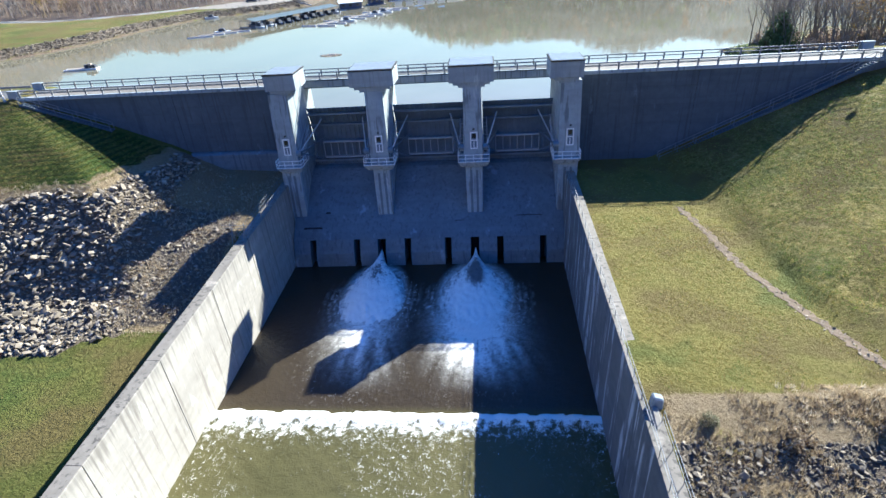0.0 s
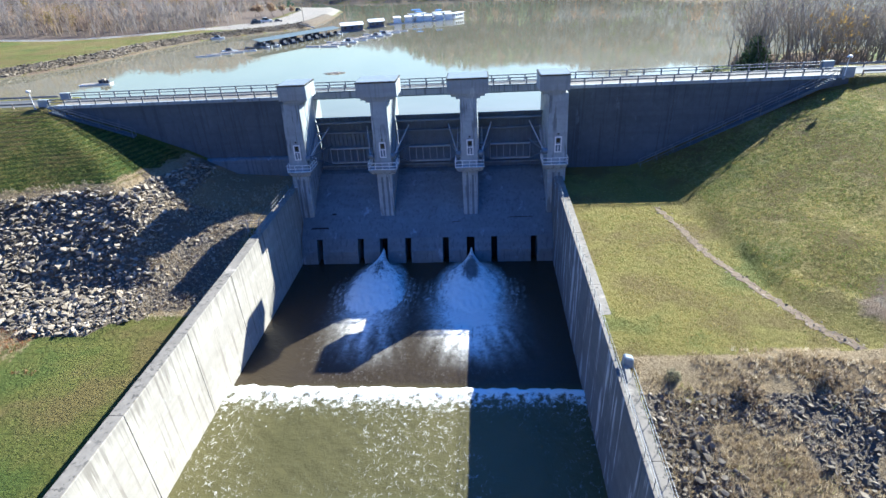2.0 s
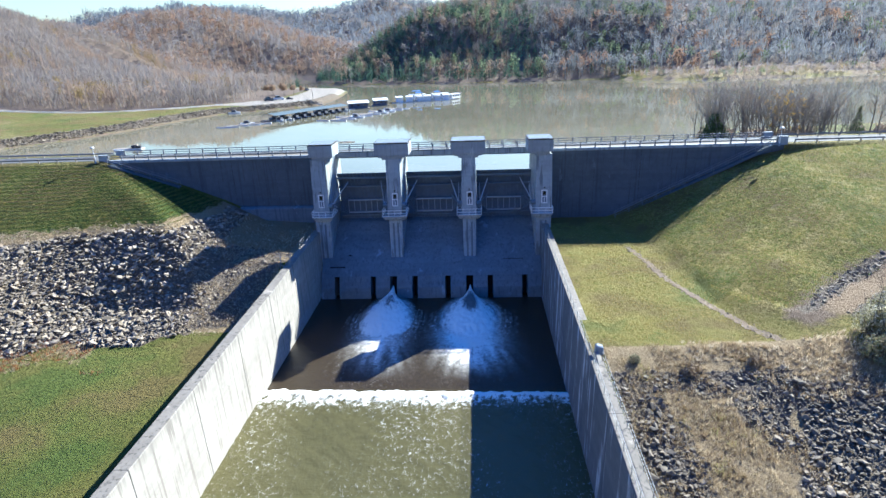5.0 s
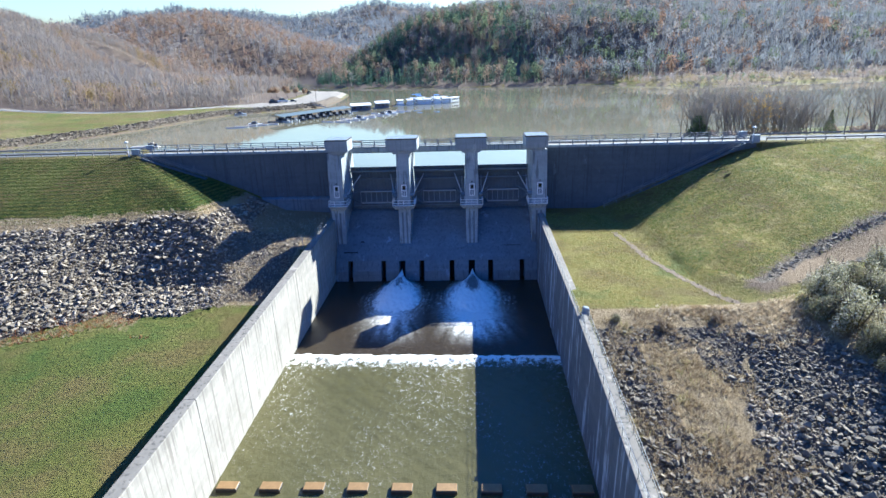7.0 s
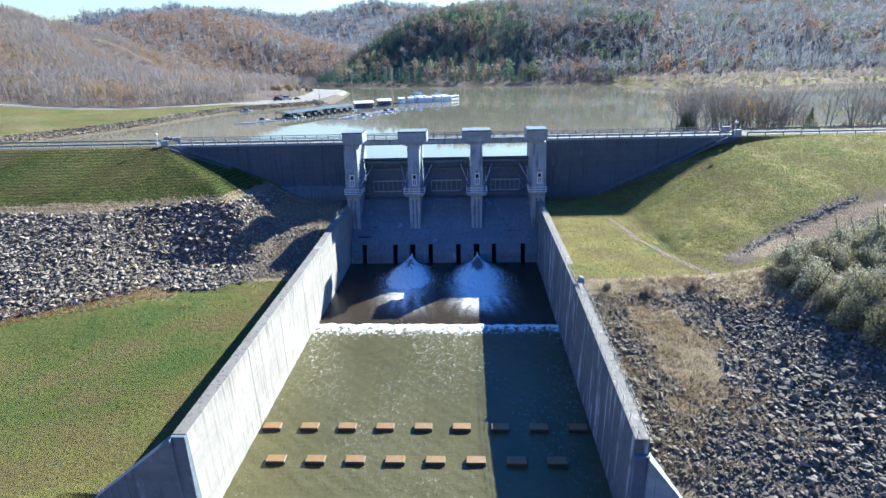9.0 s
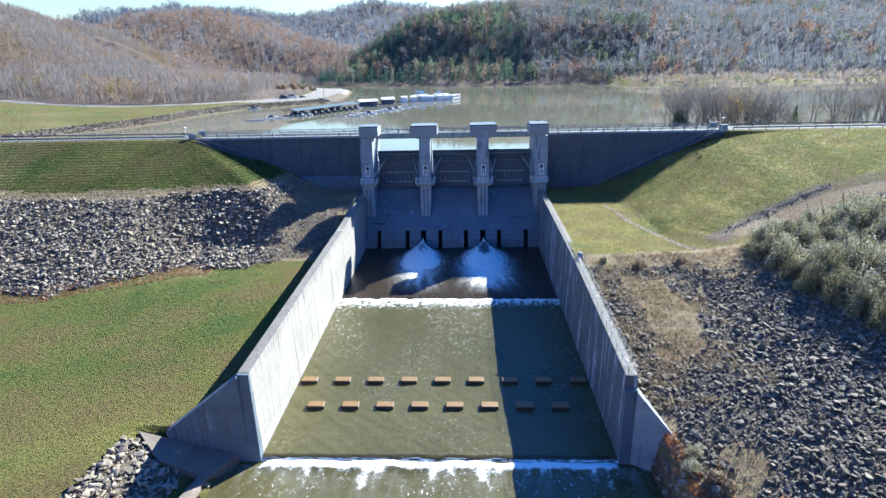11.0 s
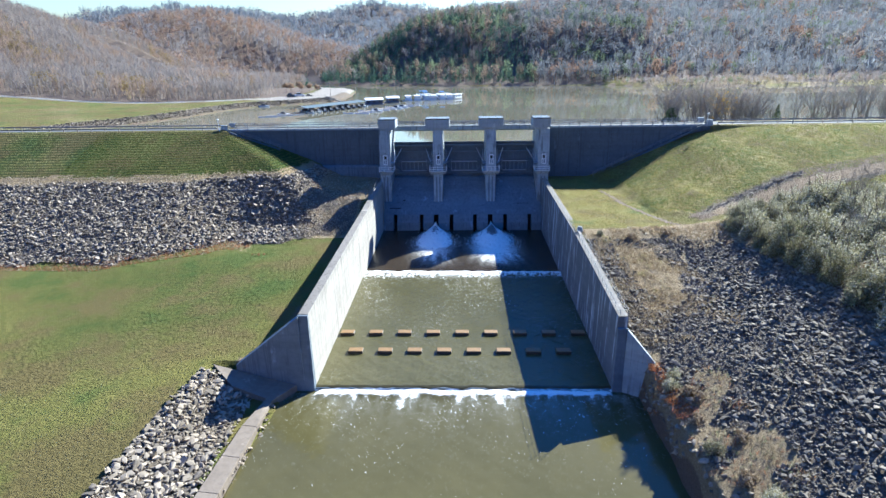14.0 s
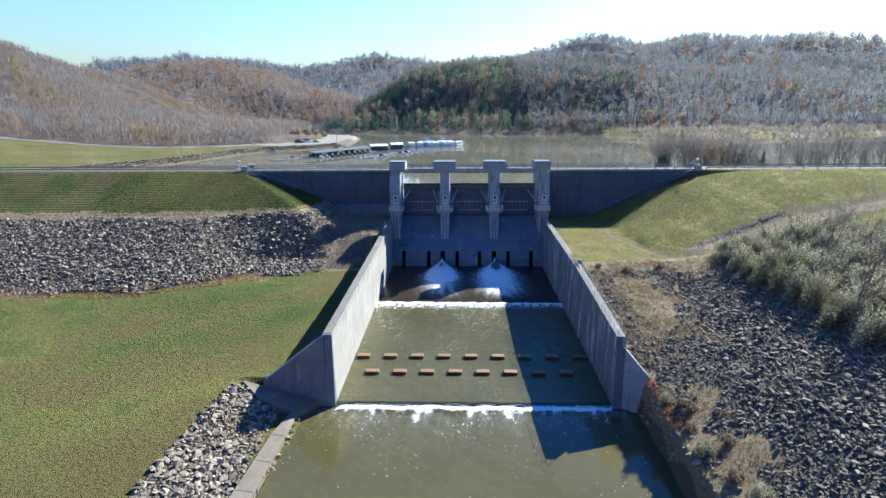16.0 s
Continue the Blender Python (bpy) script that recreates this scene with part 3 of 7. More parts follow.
def masks(x, y, z):
    """How much of each cover lies at a place, 0 to 1."""
    s = np.where(inside(x, y, LAKE), -1, 1) * seg_dist(x, y, LAKE + [LAKE[0]])[0]
    face = left_face(x, y)
    leftside = (x < -22) & (y < 5)
    top = 15.6 + 0.35 * wobble(x, y, 5)
    rub_l = leftside & (y > -50) & (z < top) & (z > 5.35 + 0.35 * wobble(x, y, 3.3)) & (y > -46) & (x < -25.5) & ((x < -38) | (y < -8 + 1.2 * wobble(x, y, 3))) & (face > 5.0 + 0.35 * wobble(x, y, 3.3))
    rub_l |= leftside & (y < 5) & (y > -12) & (z < top) & (x > -48) & (x < -36)
    bank_l = (y < -77) & (x > -35.6 - 0.06 * (-78 - y)) & (x < -28.0) & (x < 0) & (y > -127)
    low_r = (x > 21) & (y < -45.5)
    ditch = np.interp(y, [-130, -91, -76, -65, -55, -50], [29.8, 29.9, 30.8, 32.0, 35.4, 37.5]) + 0.8 * wobble(y, x, 5)
    rub_r = low_r & (x > ditch) & (x < 47 + 0.25 * (-60 - y)) & (y > -117) & (y < -49.5 + 0.8 * wobble(x, y, 3))
    rub_r |= low_r & (y < -47.5) & (x <= ditch) & (wobble(x, y, 3.0, 4.0) > np.where(x < 25, -0.7, -0.3)) & (y > -76) & (np.hypot((x - 29.6) / 3.6, (y + 58.5) / 7.5) > 1 + 0.3 * wobble(x, y, 1.7, 2))
    bank_r = (x > 23.4) & (x <= ditch) & (y < -75) & (y > -126)
    rub_r |= bank_r & (wobble(x, y, 2.3, 6.0) > np.where(y > -84, -0.55, np.where(x > 26.5, -0.1, 0.15)))
    shore_r = (s > 1.2) & (s < 8.0) & (y > 60) & (x < -60) & (y < 300)
    drain = (seg_dist(x, y, DRAIN)[0] < 0.75 + 0.25 * wobble(x, y, 1.3)) | (seg_dist(x, y, DRAIN_LOW)[0] < 0.5 + 0.2 * wobble(x, y, 1.1))
    rubble = (rub_l | rub_r | bank_l | shore_r | drain).astype(float)
    dry = np.zeros_like(x)
    dry = np.maximum(dry, ((low_r & ~rub_r) | ((x > 21) & (y < -43.2 + 0.5 * wobble(x, y, 4)) & (x < 46))).astype(float) * 0.85)
    dry = np.maximum(dry, (leftside & (np.abs(z - 16.0 - 0.4 * wobble(x, y, 4)) < 0.75) & (x < -40) & (y < -3)).astype(float) * 0.8)
    dry = np.maximum(dry, (leftside & (face > 4.3) & (face < 6.2) & (x < -44)) * (0.38 + 0.3 * wobble(x, y, 4.0, 2)))
    dry = np.maximum(dry, ((x < -24) & (x > -38) & (y > -28) & (y < 2)).astype(float) * 0.66)
    dry = np.maximum(dry, ((x < -22) & (x > -49) & (y > -12) & (y < 5) & (z < 16.4)).astype(float) * 0.85)
    earth = near_line(x, y, [p[:2] for p in FOOT[3:7]], 2.6) * 0.85
    earth = np.maximum(earth, ((y < -75.5) & (x > 20) & (x < 22.7)).astype(float) * 0.9)
    earth = np.maximum(earth, ((np.abs(s) < 1.2) & (y > 40)).astype(float) * 0.8)
    earth = np.maximum(earth, near_line(x, y, [(-31, -76), (-27, -68), (-26.5, -60)], 1.3) * 0.55)
    gravel = near_line(x, y, TRACK, 1.7) * 0.95
    gravel = np.maximum(gravel, near_line(x, y, BACK_ROAD, 4.0))
    gravel = np.maximum(gravel, ((s > 4) & (s < 30) & (x > -150) & (x < -60) & (y > 212) & (y < 385)).astype(float))
    gravel = np.maximum(gravel, ((x > 120) & (x < 420) & (s > 0) & (s < 4) & (y > 300)).astype(float) * 0.9)
    lush = np.clip(0.35 + 0.5 * (x < -22) + 0.12 * wobble(x, y, 8, 1.5), 0, 1) * (y < 30)
    lush = np.where((y > 30) & (x < -60), 0.78, lush)
    lush = np.where((x > 36) & (y > -34) & (y < 6) & (z > 12.4), 0.2 + 0.2 * wobble(x, y, 6, 2.5), lush)
    lush = np.where((x > 21) & (x < 36) & (z < 12.5), 0.3 + 0.2 * wobble(x, y, 6, 1.5), lush)
    mown = ((x < -40) & (y < 4.2) & (z > 16.3) & (y > -25)).astype(float) * 0.9
    mown = np.where((x > 40) & (y < 4.2) & (y > -34) & (z > 13.5), 0.1, mown)
    lush = np.where((x < -22) & (y < -33), 0.90 - 0.22 * smooth(-y, 52, 84) + 0.26 * wobble(x, y, 10, 0.3), lush)
    lush = np.where((x < -22) & (y > -33) & (y < 4.5), np.clip(0.95 + 0.12 * wobble(x, y, 7, 1.0), 0, 1), lush)
    field = (x < -60) & (s > 0) & (y < 420) & (y > 30) & ((y < 183 + 0.4 * np.maximum(x + 190, 0)) | (s < 34))
    dry = np.maximum(dry, np.where(field & (s > 8), 0.30 + 0.14 * wobble(x, y, 15, 2.0), 0))
    litter = ((y > 55) & ((s > 12) | ((s > 1.5) & (y > 370) & (x < 170))) & ~field & ~((x > 140) & (x < 300) & (s < 40))).astype(float)
    litter = np.where((y < -400) | ((np.abs(x) > 340) & (y < -40)), 1.0, litter)
    litter = np.where((x > 58) & (x < 400) & (y < 110) & (y > 22), 0.0, litter)
    lush = np.where((x > 58) & (x < 400) & (y < 120) & (y > 14), 1.0, lush)
    dry = np.maximum(dry, np.where((x > 160) & (y > 300) & (s > 0) & (s < 45), 0.5 + 0.2 * wobble(x, y, 9, 1.0), 0))
    lot = ((s > 2) & (s < 30) & (x > -150) & (x < -60) & (y > 212) & (y < 385)).astype(float)
    lot = np.maximum(lot, near_line(x, y, BACK_ROAD, 3.2))
    coarse = np.where((z > 12.6) & (y < 5), 1.0, np.where(y > 5, 0.4, 0.0))
    return dict(lot=lot, coarse=coarse, rubble=rubble, dry=dry, earth=earth, gravel=gravel, lush=lush, litter=litter, mown=mown)


ny, nx = gx.shape
idx = np.arange(nx * ny).reshape(ny, nx)
quads = np.stack([idx[:-1, :-1], idx[:-1, 1:], idx[1:, 1:], idx[1:, :-1]], -1).reshape(-1, 4)


def grid_object(name, verts, faces, material, attrs=None, smooth_faces=True):
    """A large mesh straight from arrays, with named values at its points."""
    me = bpy.data.meshes.new(name)
    me.vertices.add(len(verts))
    me.vertices.foreach_set("co", np.asarray(verts, np.float32).ravel())
    k = faces.shape[1]
    me.loops.add(faces.size)
    me.polygons.add(len(faces))
    me.loops.foreach_set("vertex_index", faces.ravel().astype(np.int32))
    me.polygons.foreach_set("loop_start", np.arange(0, faces.size, k, dtype=np.int32))
    me.polygons.foreach_set("use_smooth", [smooth_faces] * len(faces))
    for key, val in (attrs or {}).items():
        val = np.asarray(val, np.float32)
        if val.ndim == 1:
            me.attributes.new(key, "FLOAT", "POINT").data.foreach_set("value", val)
        else:
            me.attributes.new(key, "FLOAT_COLOR", "POINT").data.foreach_set("color", np.c_[val, np.ones(len(val))].astype(np.float32).ravel())
    me.materials.append(material)
    me.update(calc_edges=True)
    me.validate()
    return new(name, me)


cover = masks(gx.ravel(), gy.ravel(), gz.ravel())
ground = grid_object("ground", np.c_[gx.ravel(), gy.ravel(), gz.ravel()], quads, M_GROUND, cover)
tagged(ground, "mown autumn grass, earth and wooded hills round the dam", "ground", kind="structure")


def plane(name, x0, x1, y0, y1, z, material, n=1):
    xs, ys = np.linspace(x0, x1, n + 1), np.linspace(y0, y1, n + 1)
    a, b = np.meshgrid(xs, ys)
    i = np.arange((n + 1) ** 2).reshape(n + 1, n + 1)
    f = np.stack([i[:-1, :-1], i[:-1, 1:], i[1:, 1:], i[1:, :-1]], -1).reshape(-1, 4)
    return grid_object(name, np.c_[a.ravel(), b.ravel(), np.full(a.size, z)], f, material)


lake = plane("water_lake", -330, 1500, 9.2, 660, WATER_LAKE, M_LAKE, 4)
tagged(lake, "calm murky brown lake reflecting the pale sky", "lake", kind="structure")

# basin water: smooth and low above the hydraulic jump, broken below it
bx, by = np.meshgrid(np.arange(-21.6, 20.7, 0.3), np.concatenate([np.arange(-75.25, -36, 0.4), np.arange(-36, -3.0, 0.25)]))
JUMP = -34.3
ridge = JUMP + 0.16 * wobble(bx, by * 0 + 3, 1.1) + 0.10 * wobble(bx, by * 0 + 9, 0.43) - 0.012 * (bx + 20)
after = by < ridge
bz = np.where(after, 0.05 * wobble(bx, by, 0.9) + 0.04 * wobble(bx, by, 0.37, 2), -0.32 + 0.02 * wobble(bx, by, 1.2))
bz += 0.34 * np.exp(-((by - ridge + 0.5) / np.where(after, 0.9, 0.35)) ** 2) * (1 + 0.3 * wobble(bx, by, 0.5))
lace = np.array([noise.fractal(Vector((p * 1.3, q * 0.8, 0.0)), 0.6, 2.0, 5) for p, q in zip(bx.ravel(), by.ravel())]).reshape(bx.shape)
bz += np.where(after, 0.14 * lace * np.exp((by - ridge) / 4.0), 0)
down = np.maximum(ridge - by, 0)
foam = np.exp(-((by - ridge + 0.45) / 0.5) ** 2) * 1.25
foam = np.maximum(foam, np.where(after, (1.15 + 0.6 * lace) * np.exp(-down / 2.8), 0))
foam = np.maximum(foam, np.where(after, (0.20 + 0.25 * lace) * np.exp(-down / 14.0), 0))
# foam thinned past x = 7 to paint the east wall's shadow
foam *= 1 - 0.22 * smooth(bx, 6.5, 8.0) * (down > 0.8)
veil, streak = np.zeros_like(bx), np.zeros_like(bx)
for jx, k in ((-7.4, 0.92), (6.9, 1.08)):
    rr = np.hypot((bx - jx) / (5.0 * k), np.where(by > -13, (by + 13) / 8.5, (by + 13) / (9.0 * k)))
    veil = np.maximum(veil, 0.75 * smooth(1.12 - rr, 0, 0.35))
    for r0, w, amp in ((1.10, 0.05, 0.30), (1.24, 0.045, 0.20), (1.42, 0.04, 0.10)):
        ring = np.exp(-((rr - r0 - 0.07 * lace) / w) ** 2)
        veil = np.maximum(veil, amp * ring * smooth(-by, 9, 14) * (1 + lace))
        bz += 0.05 * ring
    # thinning white water driven downstream by the fan; right jet's sunlit patch painted whiter
    ray = np.arctan2(bx - jx, -(by + 9.0))
    stria = np.array([noise.fractal(Vector((17.0 * a, 0.12 * b, jx)), 0.5, 2.0, 4) for a, b in zip(ray.ravel(), by.ravel())]).reshape(bx.shape)
    spread = (1 + 0.9 * stria * smooth(-by, 20, 25)).clip(0, 2) * np.exp(-((bx - jx + 0.08 * (by + 20)) / (3.6 * k)) ** 2)
    veil = np.maximum(veil, spread * smooth(by, -32, -19) * smooth(-by, 12, 18) * (1.9 if jx > 0 else 1.0))
    streak = np.maximum(streak, smooth(1.0 - np.hypot((bx - jx) / 9.5, (by + 25) / 11.0), 0, 0.5) * 0.22)
streak = np.where(after, (0.35 + 0.8 * wobble(bx, by * 0.45, 3.1, 2.0)).clip(0, 1) * (0.9 * np.exp(-down / 16.0) + 0.15), streak)
# white specks painted where the sun sparkles on the water
glint_fleck = np.where(after, (0.34 * np.exp(-down / 16.0) + 0.42 * np.exp(-((bx - 1.5) / 7.0) ** 2) * np.exp(-down / 22.0)) * (0.75 + 0.5 * wobble(bx, by * 0.6, 1.9, 3.0) + 0.5 * lace), -2.0)
silt = smooth(-by, 33.0, 35.0) * 0.92 + 0.08
bi = np.arange(bx.size).reshape(bx.shape)
bq = np.stack([bi[:-1, :-1], bi[:-1, 1:], bi[1:, 1:], bi[1:, :-1]], -1).reshape(-1, 4)
basin = grid_object("water_basin", np.c_[bx.ravel(), by.ravel(), bz.ravel()], bq, M_BASIN, dict(foam=foam.ravel(), silt=silt.ravel(), veil=veil.ravel(), streak=streak.ravel(), glint_fleck=glint_fleck.ravel()))
tagged(basin, "murky olive stilling basin water with a white hydraulic jump", "water", kind="structure")

rx, ry = np.meshgrid(np.arange(-25.5, 24.1, 0.45), np.concatenate([np.arange(-400, -112, 6.0), np.arange(-112, -74.8, 0.4)]))
rz = WATER_RIVER + 0.02 * wobble(rx, ry, 0.8) + 0.02 * wobble(rx, ry, 0.33, 1)
lip = -76.55 + 0.22 * wobble(rx, ry * 0, 1.3)
rz += 0.35 * np.exp(-((ry - lip) / 0.8) ** 2) * (1 + 0.4 * wobble(rx, ry, 0.6)) * (np.abs(rx + 0.9) < 19.5)
rf = 1.15 * np.exp(-((ry - lip) / 0.6) ** 2)
finger = np.array([noise.fractal(Vector((0.83 * a + 0.3 * math.sin(0.37 * a + 0.5 * b), 0.2 * b + 0.11 * a, 4.37)), 0.6, 2.0, 5) for a, b in zip(rx.ravel(), ry.ravel())]).reshape(rx.shape)
rf = np.maximum(rf, np.where(ry < lip, (0.36 + 0.95 * finger) * np.exp((ry - lip) / 3.2), 0))
rf = np.maximum(rf, np.where(ry < lip, (0.10 + 0.08 * wobble(rx, ry, 2.1, 1)) * np.exp((ry - lip) / 14), 0)) * smooth(20.6 - np.abs(rx + 0.9), 0, 1.5)
ri = np.arange(rx.size).reshape(rx.shape)
rq = np.stack([ri[:-1, :-1], ri[:-1, 1:], ri[1:, 1:], ri[1:, :-1]], -1).reshape(-1, 4)
river = grid_object("water_river", np.c_[rx.ravel(), ry.ravel(), rz.ravel()], rq, M_RIVER, dict(foam=rf.ravel(), silt=np.ones(rx.size), veil=np.where(ry < lip, 0.16 * np.exp((ry - lip) / 2.2) * (0.7 + 1.3 * finger).clip(0, 2), 0).ravel(), streak=(0.55 * np.exp((ry - lip) / 6.0) * (0.6 + 0.5 * wobble(rx, ry, 2.0, 3.0)).clip(0, 1)).ravel(), glint_fleck=np.where(ry < lip, 0.22 + 0.42 * np.exp((ry - lip) / 12.0) + 0.3 * wobble(rx, ry * 0.7, 2.2, 1.0), -2.0).ravel()))
tagged(river, "slow olive-brown river below the foaming end sill", "river", kind="structure")

# ---- the dam ----
FACE, BACK = 5.6, 11.4
PIERS = [(-20.4, 3.0, -21.85, -17.45), (-6.7, 2.7, -9.85, -3.7), (6.95, 2.7, 3.85, 10.0), (20.4, 3.0, 17.5, 21.9)]


def lean(z):
    return (z - 17.5) * 0.09


# wing walls, in lifts with vertical construction joints
def wing_wall(name, x_in, x_out, label):
    w = thing(name, label, "wall", kind="structure")
    n = 5
    s = 1 if x_out > 0 else -1
    for i in range(n):
        a, b = x_in + (x_out - x_in) * i / n, x_in + (x_out - x_in) * (i + 1) / n
        a, b = (a + 0.02 * s, b - 0.02 * s)
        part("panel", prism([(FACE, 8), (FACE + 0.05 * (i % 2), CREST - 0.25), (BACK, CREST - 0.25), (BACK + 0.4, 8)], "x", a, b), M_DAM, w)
    part("coping", prism([(FACE - 0.18, CREST - 0.25), (FACE - 0.18, CREST + 0.02), (BACK + 0.15, CREST + 0.02), (BACK + 0.15, CREST - 0.25)], "x", x_in, x_out, 0.03), M_PIER, w)
    for i in range(1, n):
        c = x_in + (x_out - x_in) * i / n
        part("joint_strip", box(c - 0.05, c + 0.05, FACE + 0.06, FACE + 0.14, 8, CREST - 0.3), M_DARK, w)
    for zz in (14.2, 16.9, 19.6, 22.2):
        part("lift_line", box(min(x_in, x_out) + 0.1, max(x_in, x_out) - 0.1, FACE - 0.012, FACE + 0.2, zz, zz + 0.035), M_DAM, w)
    return w


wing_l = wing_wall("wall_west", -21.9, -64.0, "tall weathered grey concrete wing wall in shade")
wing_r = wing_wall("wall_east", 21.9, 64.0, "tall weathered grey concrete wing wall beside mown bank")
part("plinth", prism([(FACE - 0.9, 9.5), (FACE - 0.9, 14.7), (FACE - 0.5, 15.0), (FACE + 0.1, 15.0), (FACE + 0.1, 9.5)], "x", -40.5, -22.0, 0.04), M_SPILL, wing_l, "paler concrete footing band")

# spillway
spill = thing("spillway", "smooth stained concrete spillway apron below the gates", "spillway", kind="structure")
X0, X1 = -20.9, 20.0
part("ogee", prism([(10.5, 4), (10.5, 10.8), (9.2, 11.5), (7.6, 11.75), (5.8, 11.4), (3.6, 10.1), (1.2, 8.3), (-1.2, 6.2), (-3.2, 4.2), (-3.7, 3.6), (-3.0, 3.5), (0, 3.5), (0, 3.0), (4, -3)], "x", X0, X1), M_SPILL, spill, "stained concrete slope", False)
holes = [(-17.9, 1.0), (-11.1, 1.0), (-7.3, 1.3), (-3.3, 1.0), (2.8, 1.0), (6.8, 1.3), (10.6, 1.0), (16.9, 1.0)]
toe = [(-0.5, -3), (-0.5, 3.5), (-3.02, 3.5), (-3.7, 3.6), (-4.7, 1.7), (-5.5, -3)]
left_x = X0
for hx, hw in holes + [(X1 + 0.5, 1.0)]:
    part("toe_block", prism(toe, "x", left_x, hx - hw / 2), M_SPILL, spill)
    left_x = hx + hw / 2
# near-black sheet closes the openings and stands in for the shade inside
part("outlet_shade_back", box(X0, X1, -1.2, -0.45, -3, 3.48), M_DARK, spill)
for hx, hw in holes:
    if hw < 1.2:
        part("wet_stain", prism([(-3.775, 3.35), (-4.745, 1.65), (-5.15, 0.5), (-5.10, 0.5), (-4.70, 1.66), (-3.73, 3.36)], "x", hx + hw / 2, hx + hw / 2 + 0.5), M_SPILL, spill)
for (xa, xb, za, zb) in ((-19.5, -16.4, 4.9, 5.1), (13.0, 16.8, 5.9, 6.02), (-16.2, -15.3, 6.6, 6.8), (3.9, 5.2, 5.5, 5.6)):
    ya = np.interp(za, [3.6, 4.2, 6.2, 8.3], [-3.7, -3.2, -1.2, 1.2])
    part("spalled_patch", hexa([(xa, ya - 0.05, za), (xb, ya - 0.03, za), (xb, ya + 0.3, za), (xa, ya + 0.3, za)],
                               [(xa + 0.2, ya + 0.17 * 1, zb), (xb - 0.3, ya + 0.15, zb), (xb, ya + 0.6, zb), (xa, ya + 0.6, zb)]), M_DARK, spill, "dark spalled patch")


def pier(i, cx, w, c0, c1):
    p = thing("spillway_pier", "grey concrete spillway pier with hoist house on top" if 0 < i < 3 else "grey concrete end pier with narrower hoist house", "pier", "piers of the spillway")
    end = i in (0, 3)
    x0, x1 = cx - w / 2, cx + w / 2
    y_top, y_bot = lean(24.8), lean(14.0)
    part("shaft", hexa([(x0, y_bot, 14), (x1, y_bot, 14), (x1, 12, 14), (x0, 12, 14)], [(x0 + 0.1, y_top, 24.8), (x1 - 0.1, y_top, 24.8), (x1 - 0.1, 12, 24.8), (x0 + 0.1, 12, 24.8)], 0.05), M_PIER, p)
    # lower nose down to the apron, with a chamfered front
    yb = lean(4.5)
    nx0, nx1 = x0 + 0.1, x1 - 0.1
    part("nose", hexa([(nx0 + 0.08, yb, 4.6), (nx1 - 0.08, yb, 4.6), (nx1, 11, 4.6), (nx0, 11, 4.6)], [(nx0, y_bot + 0.02, 13.99), (nx1, y_bot + 0.02, 13.99), (nx1, 11, 13.99), (nx0, 11, 13.99)], 0.12), M_PIER, p)
    # two wet stop-log slots down the nose
    for sx in (-0.42, 0.42):
        part("slot", hexa([(cx + sx - 0.17, yb - 0.012, 4.7), (cx + sx + 0.17, yb - 0.012, 4.7), (cx + sx + 0.17, yb + 0.1, 4.7), (cx + sx - 0.17, yb + 0.1, 4.7)],
                          [(cx + sx - 0.17, lean(12.9) + 0.008, 12.9), (cx + sx + 0.17, lean(12.9) + 0.008, 12.9), (cx + sx + 0.17, lean(12.9) + 0.12, 12.9), (cx + sx - 0.17, lean(12.9) + 0.12, 12.9)]), M_SPILL, p, "dark wet slot")
    # platform at the gate trunnions
    px0, px1 = cx - 2.3, cx + 2.3
    if i == 0:
        px0 = x0 - 0.1
    if i == 3:
        px1 = x1 + 0.1
    part("platform", hexa([(px0 + 0.5, -0.9, 13.6), (px1 - 0.5, -0.9, 13.6), (px1 - 0.5, 2.2, 13.6), (px0 + 0.5, 2.2, 13.6)],
                          [(px0, -1.45, 14.45), (px1, -1.45, 14.45), (px1, 2.6, 14.45), (px0, 2.6, 14.45)], 0.05), M_PIER, p)
    rl = part("platform_rail", rail_mesh([(px0 + 0.08, 2.4), (px0 + 0.08, -1.35), (px1 - 0.08, -1.35), (px1 - 0.08, 2.4)], 14.45, 1.1, 1.15, 0.05, (1.0, 0.5, 0.06)), M_WHITE, p, "pale painted steel guard rail")
    # door with its pale frame
    dz0, dz1 = 16.05, 18.45
    dx = cx + 0.1
    fr = part("door_frame", frame_mesh(dx - 0.52, dx + 0.52, dz0, dz1, lean(17) - 0.07), M_WHITE, p, "white painted door frame")
    part("door_leaf", hexa([(dx - 0.38, lean(dz0) - 0.02, dz0 + 0.05), (dx + 0.38, lean(dz0) - 0.02, dz0 + 0.05), (dx + 0.38, lean(dz0) + 0.2, dz0 + 0.05), (dx - 0.38, lean(dz0) + 0.2, dz0 + 0.05)],
                           [(dx - 0.38, lean(dz1) - 0.02, dz1 - 0.1), (dx + 0.38, lean(dz1) - 0.02, dz1 - 0.1), (dx + 0.38, lean(dz1) + 0.2, dz1 - 0.1), (dx - 0.38, lean(dz1) + 0.2, dz1 - 0.1)]), M_GATE, p)
    part("door_window", box(dx - 0.26, dx + 0.26, lean(17.8) - 0.05, lean(17.8) + 0.12, 17.55, 18.2), M_GLASS, p)
    part("door_bar", box(dx - 0.06, dx + 0.06, lean(16.6) - 0.08, lean(16.6) + 0.1, 16.2, 17.1), M_WHITE, p)
    part("lamp", box(dx - 0.12, dx + 0.12, lean(19) - 0.22, lean(19), 18.75, 18.98, 0.03), M_DARK, p)
    # stepped corbels and the hoist house
    cap_y = lean(25.3) - 0.35
